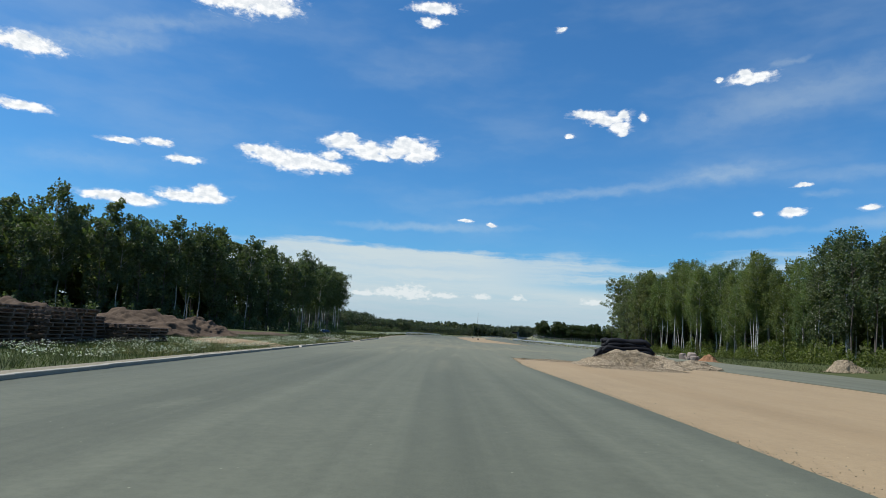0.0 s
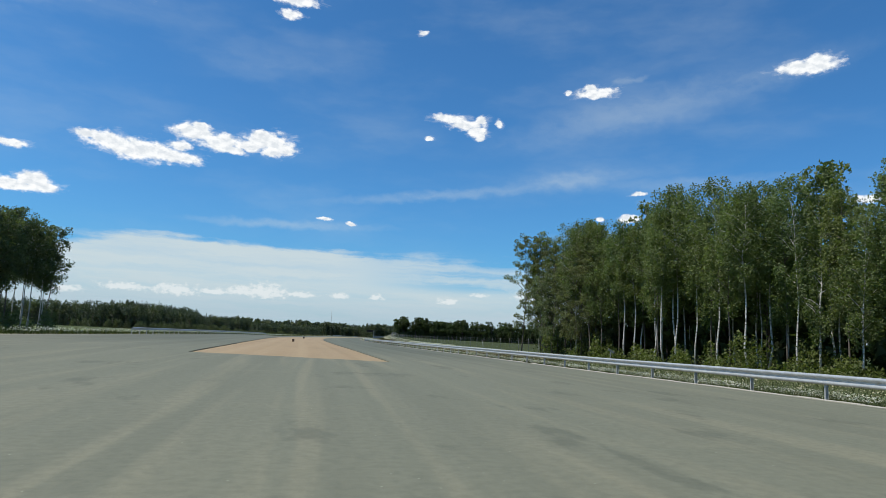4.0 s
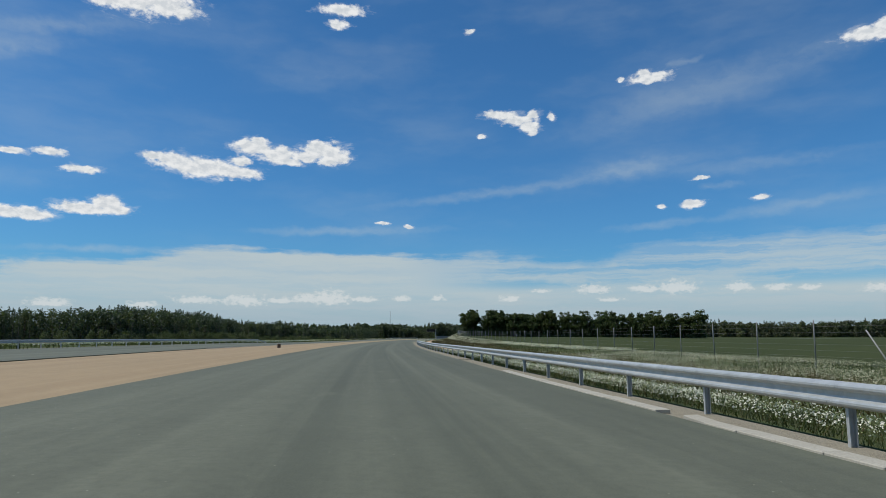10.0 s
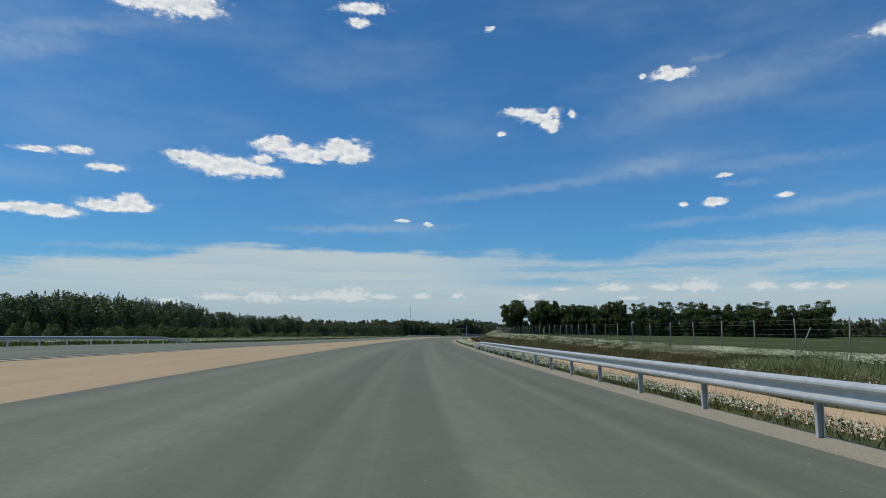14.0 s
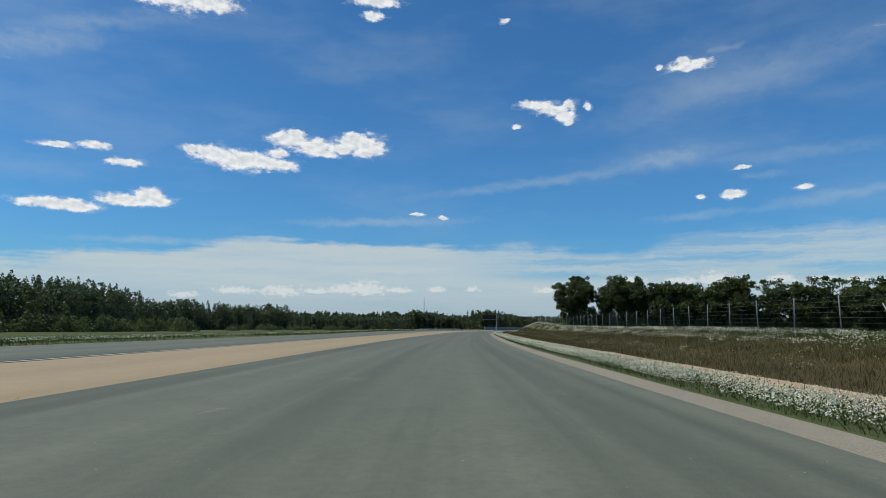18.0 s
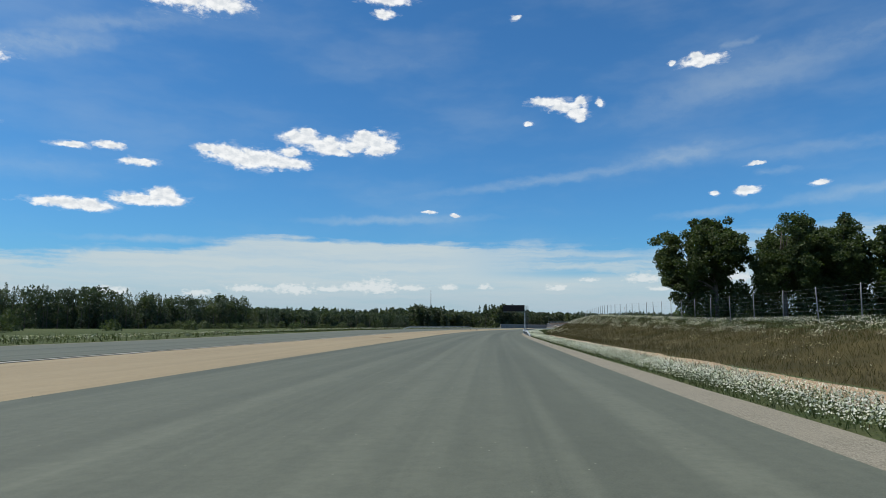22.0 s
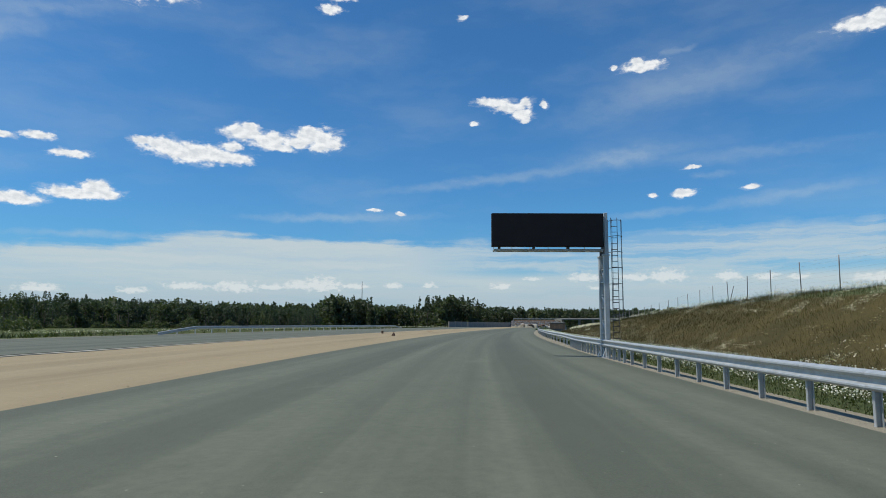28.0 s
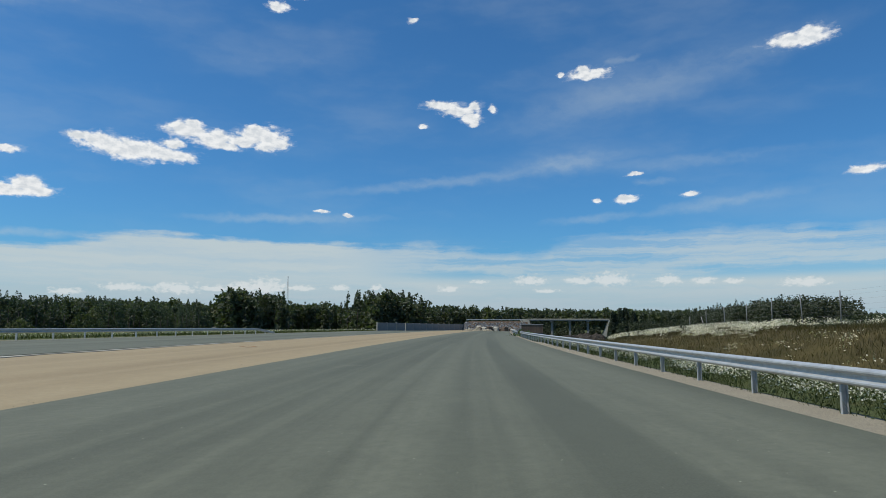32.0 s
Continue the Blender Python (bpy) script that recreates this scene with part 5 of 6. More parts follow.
growth("verge_plants", "daisies and grass growing behind the guardrail", [
    ("blade", GRASS, 24000, (7.75, 10.5, 92, 258), 0.10, 0.34, 0.02, 0.0),
    ("leaf", GRASS, 40000, (7.75, 10.5, 92, 258), 0.0, 0.28, 0.050, 0.2),
    ("blade", DRY_GRASS, 9000, (7.7, 10.5, 92, 258), 0.12, 0.40, 0.014, 0.35),
    ("head", PETAL, 46000, (7.75, 10.4, 92, 256), 0.16, 0.40, 0.038, 0.42),
    ("head", PETAL, 5000, (7.7, 8.7, 256, 296), 0.12, 0.32, 0.038, 0.40),
    ("blade", STRAW, 2500, (7.7, 9.0, 250, 330), 0.2, 0.6, 0.010, 0.3),
    ("blade", GRASS, 9000, (7.7, 9.4, 252, 345), 0.12, 0.42, 0.018, 0.3),
    ("leaf", GRASS, 12000, (7.7, 9.2, 252, 340), 0.0, 0.24, 0.05, 0.45),
    ("blade", GRASS, 26000, (11.8, 26, 60, 292), 0.15, 0.45, 0.04, 0.0),
    ("blade", DRY_GRASS, 34000, (11.9, 19, 150, 300), 0.15, 0.5, 0.025, 0.25),
    ("head", PETAL, 44000, (15.0, 24.2, 150, 232), 0.20, 0.42, 0.036, 0.36),
    ("head", PETAL, 12000, (20.5, 24.5, 232, 300), 0.3, 0.55, 0.05, 0.40),
    ("head", YARROW, 9000, (11, 17, 100, 292), 0.25, 0.5, 0.05, 0.60)], 31)
growth("bank_foot_plants", "dense white daisies between the shoulder and the sandy track", [
    ("blade", GRASS, 24000, (7.7, 9.7, 290, 560), 0.12, 0.36, 0.018, 0.0),
    ("leaf", GRASS, 70000, (7.66, 9.75, 290, 560), 0.0, 0.30, 0.050, 0.2),
    ("head", PETAL, 170000, (7.66, 9.75, 290, 560), 0.14, 0.42, 0.033, 0.38),
    ("blade", DRY_GRASS, 4200, (8.2, 10.0, 295, 560), 0.35, 0.8, 0.014, 0.3)], 32)
growth("rail_plants", "daisies and green weeds under the guardrail", [
    ("blade", GRASS, 30000, (7.6, 11.8, 545, 760), 0.12, 0.42, 0.018, 0.0),
    ("leaf", GRASS, 90000, (7.7, 10.8, 545, 750), 0.0, 0.46, 0.055, 0.25),
    ("head", PETAL, 130000, (7.75, 10.4, 545, 750), 0.24, 0.60, 0.036, 0.46)], 33)
growth("bank_plants", "dry brown grass with white yarrow on the bank", [
    ("blade", DRY_GRASS, 130000, (12.0, 22.5, 288, 720), 0.10, 0.34, 0.022, 0.0),
    ("blade", OLIVE, 90000, (12.2, 23.5, 288, 720), 0.08, 0.26, 0.020, 0.30),
    ("blade", OLIVE, 50000, (16.5, 23.5, 288, 720), 0.12, 0.36, 0.022, 0.20),
    ("blade", GRASS, 20000, (18.5, 24.0, 288, 720), 0.12, 0.36, 0.022, 0.40),
    ("blade", GRASS, 22000, (20.5, 26.5, 288, 720), 0.25, 0.6, 0.03, 0.0),
    ("head", YARROW, 9000, (13.0, 21.5, 300, 720), 0.18, 0.42, 0.045, 0.84),
    ("head", PETAL, 46000, (18.3, 25.0, 288, 720), 0.25, 0.52, 0.054, 0.62),
    ("head", PETAL, 1800, (12.4, 16.0, 560, 680), 0.18, 0.40, 0.055, 0.80),
    ("head", PETAL, 9000, (14.5, 19.5, 676, 714), 0.25, 0.60, 0.062, 0.66)], 34)
growth("meadow_plants", "green weeds and daisies in front of the earth mounds", [
    ("blade", GRASS, 60000, (-42, -30.9, 0, 95), 0.08, 0.30, 0.022, 0.0),
    ("head", PETAL, 9000, (-38, -31.0, 0, 95), 0.16, 0.34, 0.045, 0.62),
    ("blade", STRAW, 9000, (-35, -30.9, 25, 95), 0.1, 0.30, 0.012, 0.45)], 35)
growth("opposite_verge_plants", "grass and daisies beyond the opposite carriageway", [
    ("blade", GRASS, 20000, (-41, -30.9, 95, 420), 0.2, 0.6, 0.09, 0.0),
    ("head", PETAL, 9000, (-35, -30.9, 110, 420), 0.3, 0.6, 0.085, 0.40),
    ("blade", GRASS, 16000, (-45, -31.2, 420, 880), 0.2, 0.6, 0.10, 0.0),
    ("head", PETAL, 7000, (-36, -31.2, 420, 880), 0.3, 0.6, 0.085, 0.50)], 36)


def undergrowth(name, label, rows, leaf, seed, size=0.42, per=170):
    """Low bushes and saplings at a wood's foot: rows of x, y, width, height."""
    rng = np.random.default_rng(seed)
    cen, siz = [], []
    for x, y, w, h in rows:
        n = int(per * max(0.5, w * h / 6))
        a, u = rng.uniform(0, 2 * np.pi, n), rng.uniform(0, 1, n)
        r = w * 0.5 * np.sqrt(rng.uniform(0.05, 1, n)) * np.sqrt(1 - 0.75 * u ** 1.5)
        lump = 1 + 0.3 * np.sin(3 * a + x * 2)
        cen.append(np.stack([x + r * np.cos(a) * lump, y + r * np.sin(a) * lump, land(x, y) + u * h * (1 + 0.2 * np.sin(2 * a + y))], 1))
        siz.append(rng.uniform(0.6, 1.4, n) * size)
    b = thing(name, Matrix.Identity(4), label, "bushes", kind="stuff")
    part("leaves", cards_mesh("leaves", np.concatenate(cen), np.concatenate(siz), leaf, rng, 0.0, 0.8, 3), b)["kind"] = "stuff"


def bush_rows(seed, line, step, off0, off1, w0, w1, h0, h1):
    rng = np.random.default_rng(seed)
    out = []
    ys = np.arange(line[0][0], line[0][-1], step)
    for y in ys:
        x = float(np.interp(y, *line)) + rng.uniform(off0, off1)
        out.append((x, y + rng.uniform(-step, step) * 0.5, rng.uniform(w0, w1), rng.uniform(h0, h1)))
    return out


undergrowth("wood_undergrowth", "green saplings and shrubs at the foot of the birches", bush_rows(3, ([5, 112, 138], [54, 54.5, 54]), 1.0, -3.5, 5.0, 1.4, 3.6, 0.8, 3.2) + bush_rows(8, ([138, 150, 172], [54, 53.5, 52]), 1.3, -3.5, 4.0, 1.4, 3.0, 0.6, 2.8), BUSH_LEAVES, 41, 0.24, 300)
undergrowth("dark_undergrowth", "dark shrubs at the foot of the dark birches", bush_rows(4, ([40, 85, 105, 130, 165, 210], [-61, -49, -40, -34, -29.5, -30]), 1.5, -5.0, 2.0, 1.2, 3.0, 0.8, 3.2), LEAF_SHADED, 42, 0.34, 240)
undergrowth("oak_undergrowth", "dark shrubs in the shade below the oaks", [(84 + 4.1 * k, 520.5 - 1.88 * k + (k % 3), 6.4, 3.6 + 0.8 * (k % 4)) for k in range(26)], SHADE_LEAVES, 48, 0.30, 1000)
undergrowth("aspen_undergrowth", "tall dark shrubs filling the wood behind the aspens", [(53.5 + 1.7 * (k % 6), 169.0 + 2.4 * (k // 2), 4.2, 3.4 + 0.7 * (k % 4)) for k in range(16)], LEAF_SHADED, 49, 0.26, 420)
undergrowth("meadow_bushes", "rounded green bushes in front of the far wood", [(-34, 563, 9, 4.0), (-44, 556, 7, 3.2), (-26, 600, 5, 2.4), (-20, 640, 5, 2.5), (28, 835, 9, 4.2), (20, 815, 6, 2.6), (-55, 470, 7, 3), (2, 700, 6, 2.4), (-66, 452, 6, 3.4), (-40, 570, 8, 3.6), (-12, 668, 5, 2.2), (12, 790, 7, 3.0)] + bush_rows(22, ([462, 480, 520, 592], [-100, -68, -46, -47]), 2.6, -3.0, 5.0, 4.0, 8.0, 1.6, 4.4) + bush_rows(23, ([690, 748, 800], [-52, -22, 4]), 3.4, -3.0, 4.0, 3.0, 6.0, 1.2, 3.0), FAR_LEAVES, 43, 0.42, 260)


# ---- wildlife fence along the crest ----
def fence():
    f = thing("wildlife_fence", Matrix.Identity(4), "tall wire game fence on grey posts along the bank", "fence")
    pm = tube_mesh("post", [(0, 0, -0.4), (0, 0, 2.25), (0, 0, 2.3)], [0.036, 0.036, 0.018], POLE, 7)
    brace = tube_mesh("brace", [(0, 0, -0.1), (0, 1.5, 1.75)], [0.035, 0.035], POLE, 6)
    prev, segs, n = None, [], 0
    y = 172.0
    while y < 735:
        d = 23.4 + 0.25 * math.sin(y * 0.11)
        p = at(d, y)
        part("post", pm, f, Matrix.Translation(p) @ Matrix.Rotation(0.02 * math.sin(y * 3.1), 4, "X") @ Matrix.Rotation(0.025 * math.sin(y * 1.7), 4, "Y"))
        if n % 17 == 6:
            part("brace", brace, f, Matrix.Translation(p) @ Matrix.Rotation(heading(y) + math.pi * (n % 2), 4, "Z"))
        if prev is not None:
            for z in (0.15, 0.45, 0.75, 1.05, 1.35, 1.65, 1.95, 2.2):
                segs.append((prev + Vector((0, 0, z)), p + Vector((0, 0, z))))
        prev, n = p, n + 1
        y += 5.0 / math.sqrt(1 + centre(y)[1] ** 2)
    part("wire", bars_mesh("wire", segs, 0.0028, POLE, 3), f, label="thin horizontal fence wires")["kind"] = "stuff"


fence()


# ---- overhead message sign ----
def message_sign():
    y0 = 596.5
    s = thing("message_sign", placed(7.05, y0, -0.1, 3.5), "unlit black message board on a galvanised lattice gantry arm", "road sign")
    part("footing", box_mesh("footing", 0.7, 1.7, 0.25, OLD_CONCRETE, 0.03), s, Matrix.Translation((0.0, 0.45, -0.16)), "concrete footing")
    leg = box_mesh("leg", 0.22, 0.20, 4.72, STEEL, 0.02)
    for yy in (0.0, 0.95):
        part("leg", leg, s, Matrix.Translation((-0.01, yy, 0.09)))
        g = []
        for dx, dy in ((0.2, 0), (-0.2, 0), (0, 0.17), (0, -0.17)):
            g.append(tube_data([(-0.01 + dx * 1.2, yy + dy * 1.3, 0.11), (-0.01 + dx * 0.55, yy + dy * 0.6, 0.46)], [0.03, 0.012], 4))
        part("base_plate", box_mesh("base_plate", 0.48, 0.45, 0.03, STEEL, 0.004), s, Matrix.Translation((-0.01, yy, 0.09)))
        part("gusset", mesh_from("gusset", *join_data(g), STEEL), s)
        part("flange", box_mesh("flange", 0.31, 0.30, 0.08, STEEL, 0.01), s, Matrix.Translation((-0.01, yy, 4.78)))
        part("saddle", box_mesh("saddle", 0.20, 0.18, 0.20, DARK_STEEL, 0.02), s, Matrix.Translation((-0.01, yy * 0.75, 4.86)))
    for i in range(7):
        z = 0.55 + i * 0.60
        part("rung_plate", box_mesh("rung_plate", 0.09, 0.76, 0.06, STEEL, 0.008), s, Matrix.Translation((-0.01, 0.475, z)))
        a, b = ((-0.01, 0.1, z + 0.05), (-0.01, 0.85, z + 0.57)) if i % 2 else ((-0.01, 0.85, z + 0.05), (-0.01, 0.1, z + 0.57))
        part("brace", bars_mesh("brace", [(a, b)], 0.035, STEEL, 6), s)
    part("mast_head", box_mesh("mast_head", 0.17, 0.22, 1.95, STEEL, 0.015), s, Matrix.Translation((0.0, -0.05, 4.86)))
    # arm: two chords in one plane, flat diagonals and a walkway grating above them
    x1 = -5.19
    for yy in (0.0, 0.62):
        part("chord", box_mesh("chord", -x1 + 0.1, 0.07, 0.08, STEEL, 0.006), s, Matrix.Translation((x1 / 2, yy, 5.03)))
    for k in range(12):
        xa, xb = x1 * k / 12, x1 * (k + 1) / 12
        ya, yb = (0.0, 0.62) if k % 2 else (0.62, 0.0)
        part("diagonal", bars_mesh("diagonal", [((xa, ya, 5.045), (xb, yb, 5.045))], 0.018, STEEL, 5), s)
    gr = []
    for k in range(90):
        x = x1 * (k + 0.5) / 90
        gr.append(((x, 0.02, 5.09), (x, 0.60, 5.09)))
    for k in range(14):
        gr.append(((0, 0.05 + 0.04 * k, 5.085), (x1, 0.05 + 0.04 * k, 5.085)))
    part("grating", bars_mesh("grating", gr, 0.009, STEEL, 4), s, label="steel walkway grating")["kind"] = "stuff"
    rail = [((0, 0.62, 6.05), (x1, 0.62, 6.05)), ((0, 0.62, 5.55), (x1, 0.62, 5.55))] + [((x1 * k / 6, 0.62, 5.08), (x1 * k / 6, 0.62, 6.05)) for k in range(7)]
    part("railing", bars_mesh("railing", rail, 0.02, STEEL, 6), s)
    for k in range(4):
        part("bracket", box_mesh("bracket", 0.12, 0.18, 0.10, DARK_STEEL, 0.01), s, Matrix.Translation((x1 * (0.03 + 0.31 * k), -0.02, 5.11)))
    part("cabinet", box_mesh("cabinet", 5.20, 0.34, 1.56, BLACK, 0.012), s, Matrix.Translation((x1 / 2 - 0.15, -0.12, 5.195)), "dark steel board housing")
    part("display", box_mesh("display", 5.14, 0.02, 1.50, BLACK, 0.004), s, Matrix.Translation((x1 / 2 - 0.15, -0.296, 5.225)), "unlit black display panel")
    # caged ladder beside the mast
    lad = []
    for xx in (0.42, 0.72):
        lad.append(((xx, 0.6, 0.1), (xx, 0.6, 6.7)))
    for k in range(22):
        lad.append(((0.42, 0.6, 0.4 + 0.28 * k), (0.72, 0.6, 0.4 + 0.28 * k)))
    part("ladder", bars_mesh("ladder", lad, 0.016, DARK_STEEL, 5), s, label="steel access ladder")
    for k in range(7):
        z = 2.0 + 0.75 * k
        ring = [(0.57 + 0.33 * math.cos(a), 0.6 - 0.55 * math.sin(a), z) for a in np.linspace(0, math.pi, 9)]
        part("cage_ring", mesh_from("cage_ring", *tube_data(ring, [0.016] * 9, 5), DARK_STEEL), s)
    cage = []
    for a in np.linspace(0.2, math.pi - 0.2, 5):
        cage.append(((0.57 + 0.33 * math.cos(a), 0.6 - 0.55 * math.sin(a), 2.0), (0.57 + 0.33 * math.cos(a), 0.6 - 0.55 * math.sin(a), 6.55)))
    part("cage_bars", bars_mesh("cage_bars", cage, 0.012, DARK_STEEL, 5), s)


message_sign()
b = thing("cable_chamber", placed(8.2, 604.0, -0.25), "low grey concrete cable chamber with open lid behind the guardrail", "chamber")
part("body", box_mesh("body", 0.9, 1.2, 0.55, OLD_CONCRETE, 0.03), b)
part("lid", box_mesh("lid", 0.95, 1.25, 0.08, CONCRETE, 0.02), b, Matrix.Translation((0.25, 1.6, 0.35)) @ Matrix.Rotation(0.15, 4, "X"), "pale concrete lid")


# ---- heaps, stones and stores at the crossing ----
def heap_mesh(name, sx, sy, h, mat, seed, rough=0.18, res=34, peaks=((0.0, 0.0, 1.0),), grain=2.2, soft=False):
    """A pile with an uneven, stony surface, fading to nothing at its rim."""
    vs, fs = [], []
    for j in range(res + 1):
        for i in range(res + 1):
            u, v = 2 * i / res - 1, 2 * j / res - 1
            e = max(h_ * max(0.0, 1 - ((u - a) ** 2 + (v - b_) ** 2) / 0.75) ** 1.1 for a, b_, h_ in peaks)
            e *= min(1.0, 2.6 * (1 - max(abs(u), abs(v)))) ** 0.8
            n = noise.noise(Vector((u * grain * 1.7 + seed, v * grain * 1.7, 0.3))) + 0.5 * noise.noise(Vector((u * grain * 5 + seed, v * grain * 5, 1.3)))
            z = h * e * (1 + rough * n) + (0.07 * h * noise.noise(Vector((u * 21 + seed, v * 21, 0)))) * min(1, e * 4) - 0.10
            vs.append((u * sx / 2 * (1 + 0.12 * n), v * sy / 2 * (1 + 0.12 * n), z))
    for j in range(res):
        for i in range(res):
            a = j * (res + 1) + i
            fs.append((a, a + 1, a + res + 2, a + res + 1))
    return mesh_from(name, vs, fs, mat, soft)


def stones(parent, name, rng, n, sx, sy, height, s0, s1, mat):
    """Loose stones on a heap, joined: too many to count."""
    chunks = []
    for _ in range(n):
        a, r = rng.uniform(0, 2 * math.pi), math.sqrt(rng.uniform(0, 1))
        x, y = 0.5 * sx * r * math.cos(a), 0.5 * sy * r * math.sin(a)
        z = max(0.0, height * max(0.0, 1 - r * r / 0.75) ** 1.1 * 0.95) - 0.03
        s = rng.uniform(s0, s1)
        q = [Vector((x, y, z)) + Vector(rng.normal(size=3)).normalized() * s * rng.uniform(0.6, 1.0) for _ in range(4)]
        chunks.append((q, [(0, 1, 2), (0, 3, 1), (1, 3, 2), (2, 3, 0)]))
    part(name, mesh_from(name, *join_data(chunks), mat), parent)["kind"] = "stuff"


rng = np.random.default_rng(11)
g = thing("gravel_heap", Matrix.Translation((12.2, 41.6, -0.03)) @ Matrix.Rotation(-0.15, 4, "Z"), "heap of pinkish crushed gravel tipped on the sand", "gravel heap")
part("heap", heap_mesh("heap", 7.4, 4.8, 1.05, HEAP, 3.0, 0.25, 80, ((0.05, 0.1, 1.0), (-0.5, -0.1, 0.55), (0.62, -0.15, 0.6)), 2.2, True), g)
stones(g, "loose_stones", rng, 12000, 7.3, 4.7, 1.0, 0.02, 0.05, HEAP)
g = thing("gravel_spread", Matrix.Translation((16.6, 43.0, -0.03)), "low spread of pinkish crushed gravel on the sand", "gravel heap")
part("heap", heap_mesh("heap", 5.5, 4.0, 0.6, HEAP, 9.0, 0.3, 30), g)
stones(g, "loose_stones", rng, 4000, 5.2, 3.8, 0.55, 0.02, 0.05, HEAP)
g = thing("gravel_apron", Matrix.Translation((11.3, 37.6, -0.05)) @ Matrix.Rotation(-0.2, 4, "Z"), "thin apron of pinkish gravel raked out before the heap", "gravel")
part("heap", heap_mesh("heap", 8.5, 6.5, 0.26, HEAP, 19.0, 0.4, 50, soft=True), g)
stones(g, "loose_stones", rng, 7000, 8.4, 6.4, 0.22, 0.015, 0.04, HEAP)
g = thing("gravel_fringe", Matrix.Translation((7.6, 43.6, -0.05)) @ Matrix.Rotation(-0.12, 4, "Z"), "thin fringe of pale gravel along the asphalt's broken edge", "gravel")
part("heap", heap_mesh("heap", 6.4, 2.8, 0.20, HEAP, 27.0, 0.4, 40, soft=True), g)
stones(g, "loose_stones", rng, 4500, 6.2, 2.7, 0.16, 0.012, 0.035, HEAP)


def pipe_stack():
    """Limp black plastic drainage hoses laid in bundles across each other."""
    r = np.random.default_rng(4)
    s = thing("pipe_stack", Matrix.Translation((12.9, 45.0, -0.03)) @ Matrix.Rotation(-0.04, 4, "Z"), "pile of limp black plastic drainage pipes behind the gravel", "pipe pile")
    for lay in range(7):
        n = 5 - (lay > 2) - (lay > 4)
        for j in range(n):
            rad = r.uniform(0.125, 0.165)
            ln = 3.9 - 0.16 * lay + r.uniform(-0.35, 0.35)
            yy, z0, x0 = (j - (n - 1) / 2) * 0.32 + r.normal(0, 0.04), 0.15 + 0.235 * lay, r.uniform(-0.15, 0.15)
            pts = []
            for i in range(13):
                f = i / 12
                over = max(0.0, abs(f - 0.5) - 0.40) * 10
                sag = -min(z0 - 0.13, (0.10 + 0.22 * (j == 0)) * over * over)
                pts.append((x0 + ln * (f - 0.5), yy + 0.06 * math.sin(f * 5 + lay + 2 * j) - 0.05 * over, z0 + sag + 0.035 * math.sin(f * 8 + 2 * lay + j)))
            part("pipe", tube_mesh("pipe", pts, [rad * (1 + 0.13 * math.sin(5 * i + lay + j)) for i in range(13)], BLACK_PIPE, 9), s)
    for k in range(3):
        pts = [(-1.75 - 0.14 * i, -0.55 + 0.32 * k - 0.04 * i, max(0.12, 0.95 - 0.25 * k - 0.16 * i)) for i in range(7)]
        part("loose_end", tube_mesh("loose_end", pts, [0.13, 0.13, 0.12, 0.12, 0.11, 0.11, 0.09], BLACK_PIPE, 8), s)
    pts = [(1.7 + 0.16 * i, -0.75, max(0.13, 0.62 - 0.085 * i)) for i in range(7)]
    part("loose_end", tube_mesh("loose_end", pts, [0.14, 0.14, 0.13, 0.13, 0.12, 0.11, 0.1], BLACK_PIPE, 8), s)


pipe_stack()


def boulder(name, label, x, y, s, seed, mat=ROCK):
    bm = bmesh.new()
    bmesh.ops.create_icosphere(bm, subdivisions=2, radius=1.0)
    for v in bm.verts:
        n = noise.noise(v.co * 1.3 + Vector((seed, 0, 0))) * 0.45 + noise.noise(v.co * 3.1 + Vector((0, seed, 0))) * 0.15
        c = v.co * (1 + n)
        v.co = Vector((max(-0.8, min(0.8, c.x)) * s[0], max(-0.75, min(0.8, c.y)) * s[1], (max(-0.6, min(0.75, c.z)) + 0.55) * s[2]))
    m = Matrix.Translation((x, y, land(x, y))) @ Matrix.Rotation(seed, 4, "Z")
    ob = part(name, bm_mesh(name, bm, mat), None, m)
    return tagged(ob, label, "rock", "stones dumped at the road's edge")


for k, (dx, dy, s) in enumerate([(0.0, 0.3, (0.6, 0.5, 0.55)), (0.9, 0.0, (0.7, 0.6, 0.72)), (0.8, -0.8, (0.5, 0.45, 0.42)), (1.6, 0.5, (0.5, 0.5, 0.5)), (0.2, -0.6, (0.3, 0.3, 0.25)), (1.9, -0.5, (0.35, 0.3, 0.3))]):
    boulder("boulder", "rough grey-brown boulder dumped at the asphalt's edge", 29.3 + dx, 78.0 + dy, s, 1.0 + k * 1.7)
g = thing("clay_heap", Matrix.Translation((31.6, 76.6, -0.05)), "small heap of orange clay beside the boulders", "earth heap")
part("heap", heap_mesh("heap", 2.6, 2.0, 0.75, CLAY, 5.0, 0.3, 18), g)
g = thing("pipe_offcut", Matrix.Translation((29.35, 89.6, 0.16)) @ Matrix.Rotation(0.5, 4, "Z"), "short rusty brown pipe lying by the guardrail's end", "pipe")
for yy, rr in ((-0.25, 0.16), (0.28, 0.13)):
    part("pipe_piece", tube_mesh("pipe_piece", [(-0.25, yy, 0), (-0.24, yy, 0), (0.24, yy, 0), (0.25, yy, 0)], [rr * 0.85, rr, rr, rr * 0.85], CLAY, 12), g)

